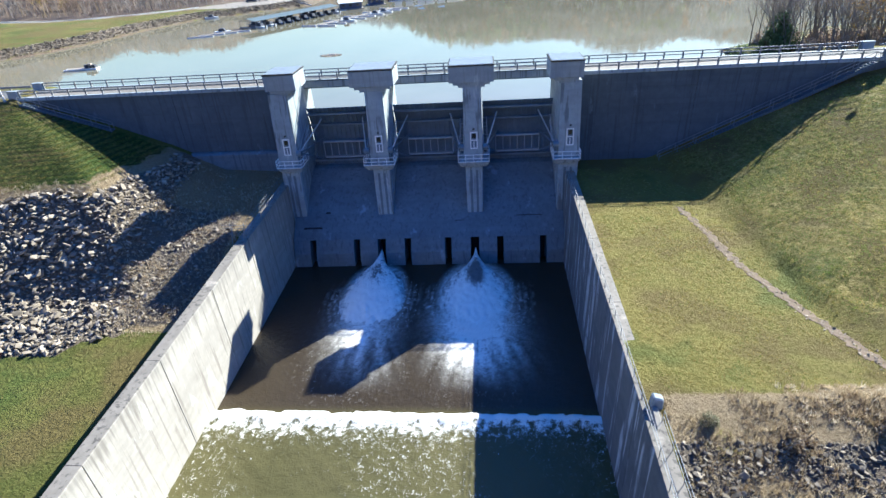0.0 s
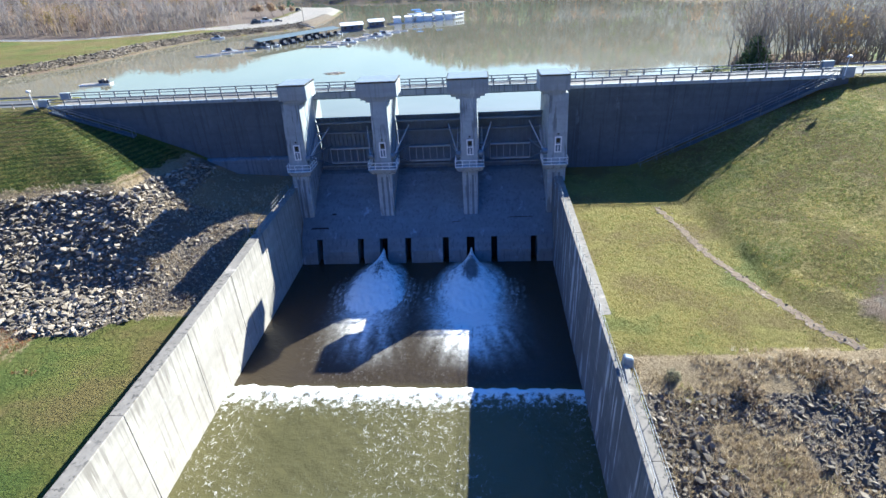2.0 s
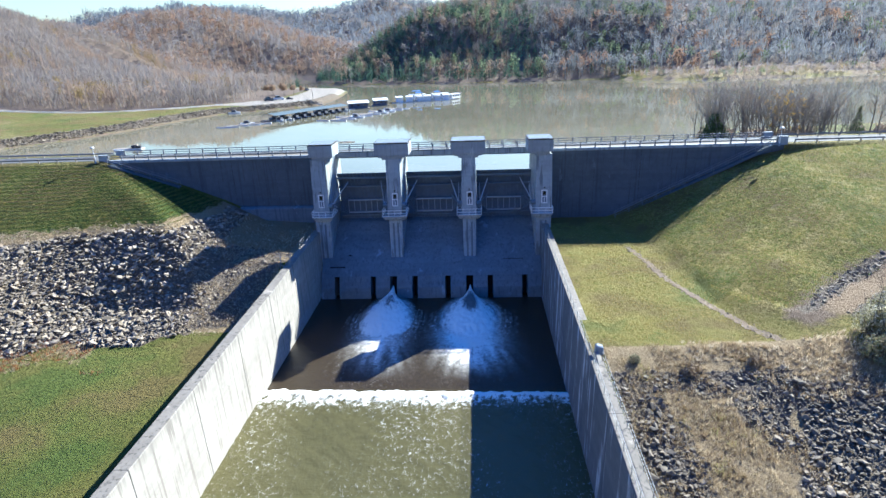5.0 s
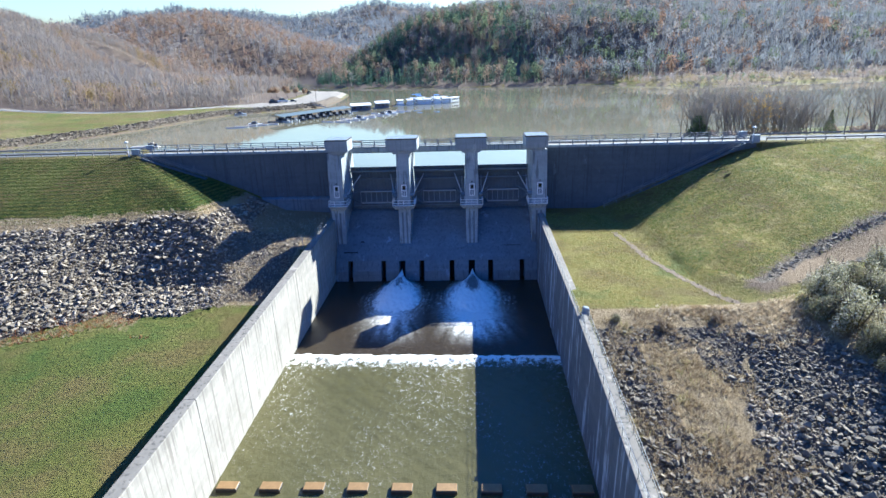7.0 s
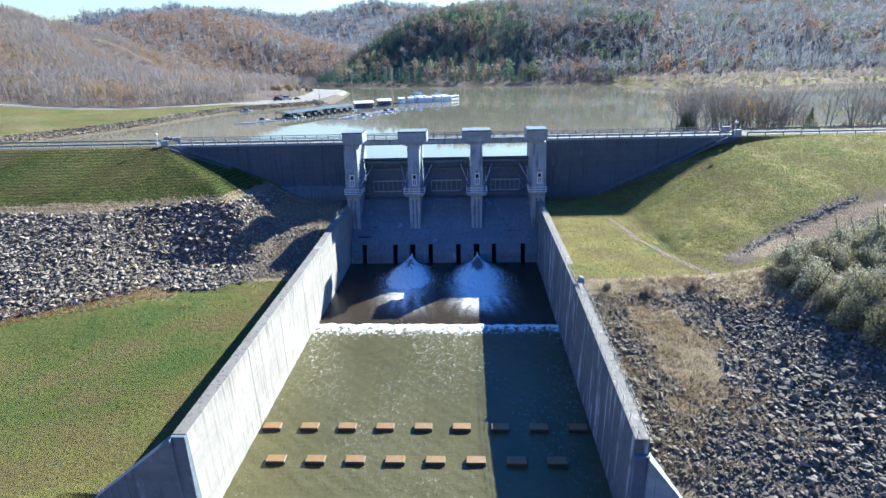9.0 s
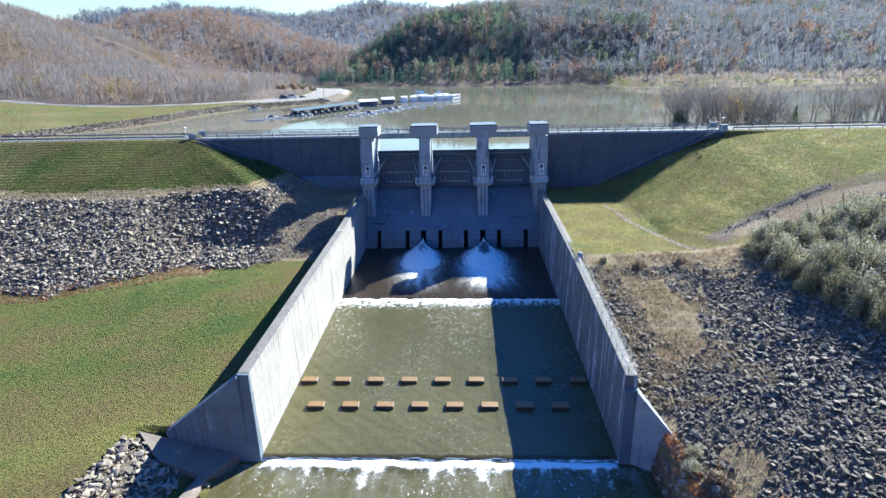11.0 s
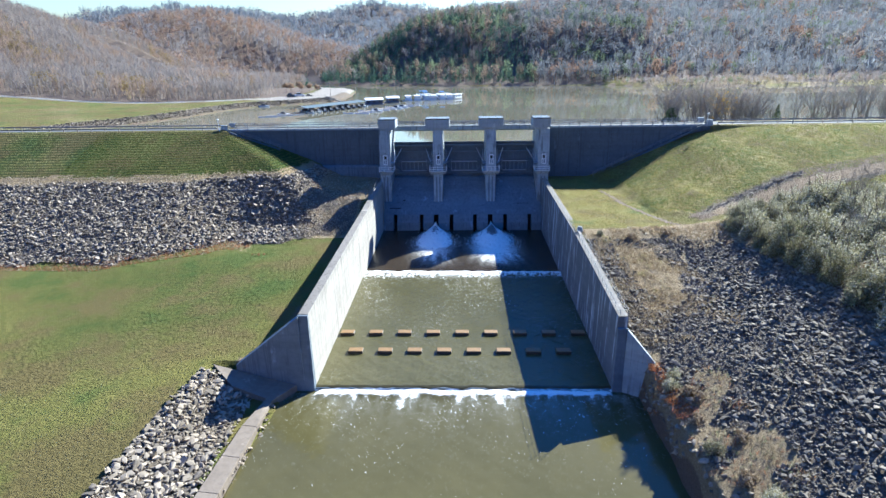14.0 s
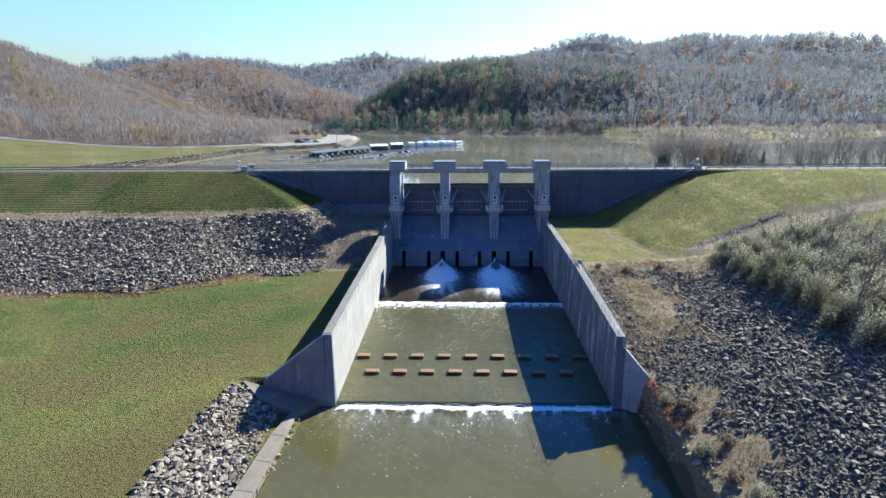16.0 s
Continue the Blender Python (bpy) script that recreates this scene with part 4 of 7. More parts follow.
    for k, (inset, za, zb) in enumerate(((1.25, 24.5, 24.85), (0.55, 24.85, 25.2))):
        part("corbel", box(max(c0 + inset, c0), min(c1 - inset, c1), cap_y + 0.25 - 0.1 * k, 5.3, za, zb, 0.04), M_CAP, p)
    house = part("hoist_house", box(c0, c1, cap_y, 5.4, 25.2, 27.35, 0.05), M_CAP, p, "plain grey concrete hoist house")
    part("roof_edge", box(c0 - 0.06, c1 + 0.06, cap_y - 0.08, 5.5, 27.35, 27.5, 0.02), M_DARK, house, "dark roof edge")
    part("roof_slab", box(c0 + 0.12, c1 - 0.12, cap_y + 0.12, 5.3, 27.5, 27.56), M_FLAT_ROOF, house)
    part("house_door", box(c1 - 0.02, c1 + 0.05, 3.0, 4.1, 25.25, 27.2, 0.02), M_WHITE, house)
    return p


def rail_mesh(pts, z, h, spacing, r=0.035, levels=(1.0, 0.52)):
    """A tubular rail along a plan line."""
    bm = bmesh.new()
    for (xa, ya), (xb, yb) in zip(pts[:-1], pts[1:]):
        n = max(1, round(math.hypot(xb - xa, yb - ya) / spacing))
        for k in range(n + 1):
            t = k / n
            q = (xa + (xb - xa) * t, ya + (yb - ya) * t)
            add_bar(bm, (*q, z), (*q, z + h), r, 5)
        for lv in levels:
            add_bar(bm, (xa, ya, z + h * lv), (xb, yb, z + h * lv), r * 1.15, 5)
    return bm


def frame_mesh(x0, x1, z0, z1, y):
    bm = bmesh.new()
    t, d = 0.15, 0.12
    for a, b, c, e in ((x0, x0 + t, z0, z1), (x1 - t, x1, z0, z1), (x0 + t, x1 - t, z1 - t, z1), (x0 + t, x1 - t, z0, z0 + t), (x0 + t, x1 - t, (z0 + z1) / 2 - 0.03, (z0 + z1) / 2 + 0.09)):
        vs = []
        for zz in (c, e):
            yy = y + lean(zz) - lean(17)
            vs.append([(a, yy - d / 2, zz), (b, yy - d / 2, zz), (b, yy + d, zz), (a, yy + d, zz)])
        lo, hi = [bm.verts.new(v) for v in vs[0]], [bm.verts.new(v) for v in vs[1]]
        bm.faces.new(lo)
        bm.faces.new(hi)
        for i in range(4):
            bm.faces.new((lo[i], lo[(i + 1) % 4], hi[(i + 1) % 4], hi[i]))
    return bm


for i, (cx, w, c0, c1) in enumerate(PIERS):
    pier(i, cx, w, c0, c1)

# tainter gates
TR_Y, TR_Z, RAD = -0.4, 16.4, 8.9


def arc(a, r=RAD):
    return TR_Y + r * math.cos(a), TR_Z + r * math.sin(a)


def tainter_gate(x0, x1):
    g = thing("tainter_gate", "closed dark grey steel tainter gate with ribs and arms", "gate", "gates of the spillway")
    A0, A1 = -0.555, 0.515
    ring = [arc(A0 + (A1 - A0) * k / 14) for k in range(15)] + [arc(A1 - (A1 - A0) * k / 14, RAD + 0.06) for k in range(15)]
    part("skin_plate", prism(ring, "x", x0 + 0.05, x1 - 0.05), M_GATE, g)
    n = 15
    for k in range(n):
        cx = x0 + 0.35 + (x1 - x0 - 0.7) * k / (n - 1)
        rib = [arc(A0 + (A1 - A0) * j / 10, RAD - 0.28) for j in range(11)] + [arc(A1 - (A1 - A0) * j / 10, RAD - 0.005) for j in range(11)]
        part("rib", prism(rib, "x", cx - 0.05, cx + 0.05), M_GATE, g)
    for a in (-0.50, -0.14, 0.20, 0.44):
        y, z = arc(a, RAD - 0.75)
        part("girder", box(x0 + 0.1, x1 - 0.1, y, y + 0.45, z - 0.16, z + 0.16, 0.02), M_GATE, g)
    # pale walkway frame across the gate
    yf = arc(-0.3, RAD - 1.3)[0]
    xa, xb = x0 + 2.0, x1 - 2.0
    for z in (13.1, 15.55):
        part("walkway_beam", box(xa, xb, yf - 0.3, yf + 0.25, z - 0.08, z + 0.08, 0.02), M_BEAM, g, "pale painted steel beam")
    for k in range(7):
        cx = xa + (xb - xa) * k / 6
        part("walkway_post", box(cx - 0.04, cx + 0.04, yf - 0.12, yf + 0.02, 13.2, 15.45), M_BEAM, g)
    for k in range(6):
        ca, cb = xa + (xb - xa) * k / 6, xa + (xb - xa) * (k + 1) / 6
        part("brace", bar((ca, yf, 13.2 if k % 2 else 15.4), (cb, yf, 15.4 if k % 2 else 13.2), 0.045, 5), M_GATE, g)
    for s, xs in ((1, x0), (-1, x1)):
        hub = part("trunnion", bar((xs + 0.02 * s, TR_Y, TR_Z), (xs + 0.75 * s, TR_Y, TR_Z), 0.42, 12), M_GATE, g)
        for a in (-0.46, -0.05, 0.34):
            y, z = arc(a, RAD - 0.7)
            part("arm", beam((xs + 0.5 * s, TR_Y, TR_Z), (xs + 2.2 * s, y, z), 0.13), M_BEAM if a > 0 else M_GATE, g)
        ym, zm = arc(-0.46, 5.2)
        yn, zn = arc(0.34, 5.2)
        part("arm_tie", beam((xs + 1.5 * s, ym, zm), (xs + 1.5 * s, yn, zn), 0.12), M_GATE, g)
        ym, zm = arc(-0.05, 6.9)
        part("arm_tie", beam((xs + 1.5 * s, *arc(-0.46, 5.2)), (xs + 1.85 * s, ym, zm), 0.1), M_GATE, g)
        part("side_stair", stair_rail(xs + 0.35 * s), M_BEAM, g, "pale inclined ladder rail")
    return g


def beam(p, q, w):
    """A square steel member."""
    bm = bmesh.new()
    add_bar(bm, p, q, w * 0.8, 4)
    return bm


def stair_rail(x):
    bm = bmesh.new()
    for off in (-0.28, 0.28):
        add_bar(bm, (x + off, 0.2, 15.1), (x + off, 5.6, 18.0), 0.05, 5)
        add_bar(bm, (x + off, 0.2, 16.0), (x + off, 5.6, 18.9), 0.05, 5)
    for k in range(9):
        t = k / 8
        add_bar(bm, (x - 0.28, 0.2 + 5.4 * t, 15.1 + 2.9 * t), (x + 0.28, 0.2 + 5.4 * t, 15.1 + 2.9 * t), 0.03, 4)
        add_bar(bm, (x + 0.28, 0.2 + 5.4 * t, 15.1 + 2.9 * t), (x + 0.28, 0.2 + 5.4 * t, 16.0 + 2.9 * t), 0.03, 4)
    return bm


for a, b in zip(PIERS[:-1], PIERS[1:]):
    tainter_gate(a[0] + a[1] / 2, b[0] - b[1] / 2)

# bridge deck over the bays
DECK_N = 8.4
deck = thing("bridge_deck", "narrow concrete road bridge across the spillway bays", "bridge", kind="structure")
for a, b in zip(PIERS[:-1], PIERS[1:]):
    xa, xb = a[0] + a[1] / 2 - 0.4, b[0] - b[1] / 2 + 0.4
    part("slab", box(xa, xb, DECK_N, BACK, 24.25, CREST, 0.03), M_PIER, deck)
    for gy_ in (8.75, 9.9, 11.05):
        part("girder", box(xa + 0.1, xb - 0.1, gy_ - 0.22, gy_ + 0.22, 23.55, 24.25), M_GATE, deck)
    part("fascia", box(xa, xb, DECK_N - 0.12, DECK_N, 23.75, 24.8, 0.02), M_PIER, deck)
for cx, w, c0, c1 in PIERS:
    part("pier_slab", box(cx - w / 2 + 0.41, cx + w / 2 - 0.41, 5.41, 12, 24.8, 24.86), M_PIER, deck)
part("roadway", box(-64, 64, DECK_N + 0.45, BACK - 0.75, CREST + 0.24, CREST + 0.28), M_ASPHALT, deck, "worn grey asphalt roadway")
for xa, xb in ((-64, -22), (22, 64)):
    part("apron", box(xa, xb, FACE + 0.45, DECK_N + 0.45, CREST + 0.02, CREST + 0.10), M_COPING, deck, "pale concrete walkway strip")


def railing(name, x0, x1, y, z, label, spacing=2.75):
    r = thing(name, label, "railing", "bridge railings", at=(0, 0, 0))
    n = round((x1 - x0) / spacing)
    post = bpy.data.meshes.new("post")
    bm = prism([(-0.11, -0.10), (0.11, -0.10), (0.09, 0.10), (-0.09, 0.10)], "z", 0, 1.05, 0.02)
    bm.to_mesh(post)
    bm.free()
    post.materials.append(M_STEEL)
    for k in range(n + 1):
        o = new("post", post)
        o.parent = r
        o.location = (x0 + (x1 - x0) * k / n, y, z)
    for zz, hh in ((0.98, 0.075), (0.55, 0.06)):
        part("rail", box(x0, x1, y - 0.06, y + 0.06, z + zz - hh, z + zz + hh, 0.02), M_STEEL, r)
    part("kerb", box(x0 - 0.2, x1 + 0.2, y - 0.22, y + 0.3, CREST, z + 0.002, 0.03), M_PIER, r)
    return r


for (xa, xb) in ((-63.0, -22.2), (22.2, 62.6)):
    railing("bridge_railing", xa, xb, FACE + 0.1, CREST + 0.25, "grey steel railing along the dam's downstream edge")
for (a, b) in zip(PIERS[:-1], PIERS[1:]):
    railing("bridge_railing", a[0] + a[1] / 2, b[0] - b[1] / 2, DECK_N + 0.1, CREST + 0.25, "short grey steel railing between hoist houses")
railing("bridge_railing", -63.0, 62.6, BACK - 0.35, CREST + 0.25, "long grey steel railing along the upstream edge")


# chute walls
def chute_wall(name, side, segs, top, thick, batter, label, face):
    w = thing(name, label, "retaining wall", kind="structure")
    for ya, yb in zip(segs[:-1], segs[1:]):
        ya, yb = ya - 0.015, yb + 0.015
        lo, hi = [], []
        for y in (ya, yb):
            xi = chute_x(y, side)
            t = top(y)
            lo.append((xi - side * 0.12, xi + side * (thick + batter), y))
            hi.append((xi, xi + side * thick, y, t))
        bottom = [(lo[0][0], lo[0][2], -4), (lo[0][1], lo[0][2], -4), (lo[1][1], lo[1][2], -4), (lo[1][0], lo[1][2], -4)]
        upper = [(hi[0][0], hi[0][2], hi[0][3]), (hi[0][1], hi[0][2], hi[0][3]), (hi[1][1], hi[1][2], hi[1][3]), (hi[1][0], hi[1][2], hi[1][3])]
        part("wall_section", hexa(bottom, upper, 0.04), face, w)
        part("coping", hexa([(p[0] + side * (0.03 if i in (0, 3) else -0.03), p[1], p[2]) for i, p in enumerate(upper)], [(p[0] + side * (0.03 if i in (0, 3) else -0.03), p[1], p[2] + 0.06) for i, p in enumerate(upper)], 0.015), M_COPING, w)
    return w


def top_l(y):
    return np.interp(y, [-75.2, -17.0, -16.9, 5], [10.65, 11.1, 11.35, 11.5]).item()


def top_r(y):
    return np.interp(y, [-75.2, -46, 5], [10.35, 11.9, 12.25]).item()


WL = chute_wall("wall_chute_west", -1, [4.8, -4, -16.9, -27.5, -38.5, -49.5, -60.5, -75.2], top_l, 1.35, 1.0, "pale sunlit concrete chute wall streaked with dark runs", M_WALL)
WR = chute_wall("wall_chute_east", 1, [4.8, -8, -20, -32, -44, -54, -64, -75.2], top_r, 1.3, 0.9, "dark concrete chute wall, shade in its colour, pale runs, railing", M_WALL_SHADE)


# sloping return walls at the downstream end
def return_wall(parent, side, reach, z_in, z_out, drop, back=-74.6, tip=1.1, finish=None):
    xi = chute_x(-75.2, side)
    a, b = xi + side * 1.2, xi + side * reach
    bm = hexa([(a, -76.0, -4), (b, -76.0 - drop, -4), (b, -76.0 + tip - drop, -4), (a, back, -4)], [(a, -76.0, z_in), (b, -76.0 - drop, z_out), (b, -76.0 + tip - drop, z_out), (a, back, z_in)], 0.04)
    # default M_SPILL is darker than M_WALL: shade of these faces set by colour
    part("return_wall", bm, finish or M_SPILL, parent)
    part("end_pier", hexa([(xi - side * 0.1, -76.2, -4), (xi + side * 2.4, -76.2, -4), (xi + side * 2.4, -75.16, -4), (xi - side * 0.1, -75.16, -4)],
                          [(xi, -75.6, z_in + (0.02 if side < 0 else 0.0)), (xi + side * 1.35, -75.6, z_in + 0.02), (xi + side * 1.35, -75.16, z_in + 0.02), (xi, -75.16, z_in + 0.02)], 0.04), M_SPILL, parent)


return_wall(WL, -1, 10.2, 10.63, 3.5, 0.0)
return_wall(WR, 1, 4.9, 8.8, 4.6, 2.2, -73.1, 0.5, M_PIER)


def wall_rail(name, side, ys, inset, top, label, h=1.07, spacing=2.4):
    r = thing(name, label, "railing", "rails on the chute walls")
    n = max(1, round(abs(ys[1] - ys[0]) / spacing))
    pts = []
    for k in range(n + 1):
        y = ys[0] + (ys[1] - ys[0]) * k / n
        pts.append((chute_x(y, side) + side * inset, y, top(y)))
    for p in pts:
        part("post", bar(p, (p[0], p[1], p[2] + h), 0.03, 6), M_STEEL, r)
    for lv in (1.0, 0.52):
        for p, q in zip(pts[:-1], pts[1:]):
            part("rail", bar((p[0], p[1], p[2] + h * lv), (q[0], q[1], q[2] + h * lv), 0.024, 6), M_STEEL, r)
    return r


wall_rail("wall_railing", 1, (-1.0, -75.3), 0.16, top_r, "slim grey pipe railing along the inner wall edge")
wall_rail("wall_railing", 1, (-46.0, -75.3), 1.16, top_r, "slim grey pipe railing along the outer wall edge")
wall_rail("wall_railing", -1, (3.5, -16.6), 0.16, top_l, "slim grey pipe railing beside the shaded apron")
wall_rail("wall_railing", -1, (3.5, -16.6), 1.2, top_l, "slim grey pipe railing above the rocky bank")

# ---- basin furniture ----
sill = thing("end_sill", "dark wet concrete sill with water spilling over it", "weir", kind="structure")
part("sill_beam", prism([(-75.2, -4), (-75.2, -0.06), (-75.7, -0.12), (-75.9, -0.4), (-75.95, -4)], "x", -21.3, 19.6), M_SPILL, sill)
sx_, su = np.meshgrid(np.arange(-20.9, 19.2, 0.25), np.linspace(0, 1, 9))
sy_ = -75.2 - 0.85 * su ** 0.8 + 0.10 * wobble(sx_, su * 0, 0.7)
sz_ = 0.02 - 0.47 * su ** 1.7 + 0.04 * wobble(sx_, su * 3, 0.5)
si_ = np.arange(sx_.size).reshape(sx_.shape)
sq_ = np.stack([si_[:-1, :-1], si_[:-1, 1:], si_[1:, 1:], si_[1:, :-1]], -1).reshape(-1, 4)
fall = grid_object("falling_water", np.c_[sx_.ravel(), sy_.ravel(), sz_.ravel()], sq_, M_RIVER, dict(foam=(smooth(su, 0.3, 0.7) * (0.8 + 0.35 * wobble(sx_, su * 0, 0.6))).ravel(), silt=np.full(su.size, 0.5)))
fall.parent = sill

block = thing("baffle_block", "ochre silt-stained concrete baffle block awash in water", "baffle block", "baffle blocks in the basin")
# near-black body: shade of the wet block sides is put into the colour
part("body", hexa([(-1.15, -0.75, -3.0), (1.15, -0.75, -3.0), (1.15, 0.9, -3.0), (-1.15, 0.9, -3.0)], [(-1.1, -0.62, 0.42), (1.1, -0.62, 0.42), (1.1, 0.55, 0.42), (-1.1, 0.55, 0.42)], 0.06), M_WET_SHADE, block)
part("crust", hexa([(-1.06, -0.58, 0.40), (1.06, -0.58, 0.40), (1.06, 0.51, 0.40), (-1.06, 0.51, 0.40)], [(-1.02, -0.54, 0.47), (1.02, -0.54, 0.47), (1.02, 0.48, 0.47), (-1.02, 0.48, 0.47)]), M_BLOCK, block, "dry ochre silt crust")
spots = [(-19.3 + 4.62 * i, -60.85) for i in range(9)] + [(-16.95 + 4.47 * i, -66.5) for i in range(8)]
block.matrix_basis = pose(spots[0][0], spots[0][1], 0)
for bx_, by_ in spots[1:]:
    copy_thing(block, pose(bx_, by_, 0))


# ---- outlet jets ----
def water_jet(jx, k, seed):
    prof_y = [-3.9, -5.5, -7, -8, -9, -11, -14, -17, -19, -21, -23, -24.2]
    prof_w = [0.3, 0.75, 1.8, 2.9, 3.9, 4.75, 5.1, 5.0, 4.5, 3.7, 2.4, 0.9]
    ys = np.concatenate([np.arange(-3.9, -10, -0.22), np.arange(-10, -24.2, -0.3)])
    vs = np.linspace(-1, 1, 47)
    yy, vv = np.meshgrid(ys, vs, indexing="ij")
    ww = np.interp(-yy, [-v for v in prof_y], prof_w) * k
    zc = np.interp(-yy, [3.9, 6, 8, 11, 15, 20, 24.2], [1.9, 1.9, 1.6, 1.1, 0.45, -0.45, -0.9])
    xx = jx + vv * ww
    zz = -0.6 + (zc + 0.6) * np.clip(1 - vv ** 2, 0, 1) ** 0.9
    rough = smooth(-yy, 5, 11)
    nz = np.array([noise.fractal(Vector((a * 1.6, b * 1.1, seed)), 0.7, 2.0, 6) for a, b in zip(xx.ravel(), yy.ravel())]).reshape(xx.shape)
    zz = zz + rough * 0.16 * nz * (1 - 0.5 * np.abs(vv))
    body_a = 1.35 - 1.25 * np.abs(vv) ** 2.5 - 0.9 * smooth(-yy, 15.5, 23.5) + 0.25 * nz
    body_a[-yy < 6.5] = 1.2
    f = 0.80 - 0.42 * np.abs(vv) ** 2 + 0.2 * nz + 0.25 * smooth(-yy, 8, 15)
    f -= 0.55 * np.exp(-(vv / 0.22) ** 2 - ((yy + 9.6) / 2.3) ** 2) * (2.2 if jx > 0 else 0.7)
    f[-yy < 5.0] = 0.75
    ii = np.arange(xx.size).reshape(xx.shape)
    q = np.stack([ii[:-1, :-1], ii[:-1, 1:], ii[1:, 1:], ii[1:, :-1]], -1).reshape(-1, 4)
    body = grid_object("water_jet", np.c_[xx.ravel(), yy.ravel(), zz.ravel()], q, M_JET, dict(foam=f.ravel(), silt=np.full(f.size, 0.5), body=body_a.ravel(), glint_fleck=np.full(f.size, -2.0)))
    tagged(body, "white fan of water bursting from a sluice outlet", "water jet", "sluice jets", "stuff")
    # flung drops along the rim
    rng = np.random.default_rng(int(seed * 10))
    n = 500
    a = rng.uniform(0, 1, n)
    yv = -6.5 - 19 * a
    wv = np.interp(-yv, [-v for v in prof_y] + [27], prof_w + [2.5]) * k
    side = np.sign(rng.uniform(-1, 1, n)) * np.clip(rng.normal(0.95, 0.16, n), 0.2, 1.35)
    xv = jx + side * wv
    zv = np.clip(rng.normal(0.05, 0.35, n), -0.25, 1.3)
    d = np.stack([(xv - jx) / 5, (yv + 8) / 14, rng.uniform(-0.5, 0.2, n)], 1)
    d /= np.linalg.norm(d, axis=1)[:, None]
    ln, wd = rng.uniform(0.08, 0.26, n)[:, None], rng.uniform(0.015, 0.035, n)[:, None]
    p0 = np.stack([xv, yv, zv], 1)
    sidev = np.stack([-d[:, 1], d[:, 0], np.zeros(n)], 1)
    tri = np.stack([p0, p0 + d * ln, p0 + d * ln * 0.5 + sidev * wd + np.array([0, 0, 0.03])], 1).reshape(-1, 3)
    drops = grid_object("spray", tri, np.arange(len(tri)).reshape(-1, 3), M_WHITE, smooth_faces=False)
    drops.parent = body


water_jet(-7.4, 1.0, 1.7)
water_jet(6.9, 1.06, 4.3)


# ---- stairs along the wing walls ----
def bank_stair(x_top, z_top, x_bot, z_bot, label):
    s = thing("bank_stairway", label, "stairs")
    n = round(abs(z_top - z_bot) / 0.18)
    run = (x_bot - x_top) / n
    me = bpy.data.meshes.new("step")
    bm = box(-abs(run) / 2 - 0.02, abs(run) / 2 + 0.02, -0.5, 0.5, -0.5, 0.0, 0.015)
    bm.to_mesh(me)
    bm.free()
    me.materials.append(M_DAM)
    for k in range(n):
        o = new("step", me)
        o.parent = s
        o.location = (x_top + run * (k + 0.5), FACE - 1.35, z_top - (z_top - z_bot) * (k + 1) / n + 0.12)
    for y in (FACE - 1.8, FACE - 0.9):
        bm = bmesh.new()
        for lv in (1.0, 0.5):
            add_bar(bm, (x_top, y, z_top + lv + 0.1), (x_bot, y, z_bot + lv + 0.1), 0.04, 6)
        part("handrail", bm, M_STEEL, s, "grey pipe handrail")
        m = max(2, round(abs(x_top - x_bot) / 2.4))
        for k in range(m + 1):
            t = k / m
            x, z = x_top + (x_bot - x_top) * t, z_top + (z_bot - z_top) * t
            part("post", bar((x, y, z - 0.4), (x, y, z + 1.1), 0.045, 6), M_STEEL, s)
    return s


bank_stair(61.0, 24.6, 34.4, 11.7, "long concrete bank stairway with pipe rails, in shade")
bank_stair(-62.0, 24.3, -49.0, 19.7, "short concrete bank stairway with pipe rails, in shade")


# ---- crest ends: blocks, lamps, guard rails, road ----
def end_block(x, y):
    b = thing("end_block", "pale concrete end block of the bridge railing", "parapet block", "railing end blocks")
    part("block", hexa([(x - 0.85, y - 0.4, CREST - 0.2), (x + 0.85, y - 0.4, CREST - 0.2), (x + 0.85, y + 0.4, CREST - 0.2), (x - 0.85, y + 0.4, CREST - 0.2)],
                       [(x - 0.8, y - 0.3, CREST + 1.25), (x + 0.8, y - 0.3, CREST + 1.25), (x + 0.8, y + 0.3, CREST + 1.25), (x - 0.8, y + 0.3, CREST + 1.25)], 0.05), M_CAP, b)
    part("cap", box(x - 0.86, x + 0.86, y - 0.36, y + 0.36, CREST + 1.25, CREST + 1.34, 0.02), M_CAP, b)


for x in (-63.9, 63.6):
    for y in (FACE + 0.1, BACK - 0.35):
        end_block(x, y)


def crest_lamp(x, y, h, label):
    l = thing("crest_lamp", label, "lamp post")
    z = CREST - 0.1
    part("base", prism([(x + 0.2 * math.cos(a), y + 0.2 * math.sin(a)) for a in (k * math.pi / 4 for k in range(8))], "z", z - 0.2, z + 0.35, 0.02), M_CAP, l)
    part("pole", bar((x, y, z), (x, y, z + h), 0.08, 8, 0.055), M_WHITE, l)
    bm = bmesh.new()
    bmesh.ops.create_uvsphere(bm, u_segments=12, v_segments=8, radius=0.36, matrix=Matrix.Translation((x, y, z + h + 0.16)) @ Matrix.Diagonal((1, 1, 0.55, 1)))
    part("shade", bm, M_WHITE, l, "white domed lamp head", True)
    part("hood", prism([(x + 0.42 * math.cos(a), y + 0.42 * math.sin(a)) for a in (k * math.pi / 6 for k in range(12))], "z", z + h - 0.02, z + h + 0.05), M_STEEL, l)


crest_lamp(62.6, FACE - 0.9, 2.9, "white lamp post beside the bridge railing end")
crest_lamp(-64.9, FACE - 0.9, 2.9, "white lamp post beside the bank stairway")


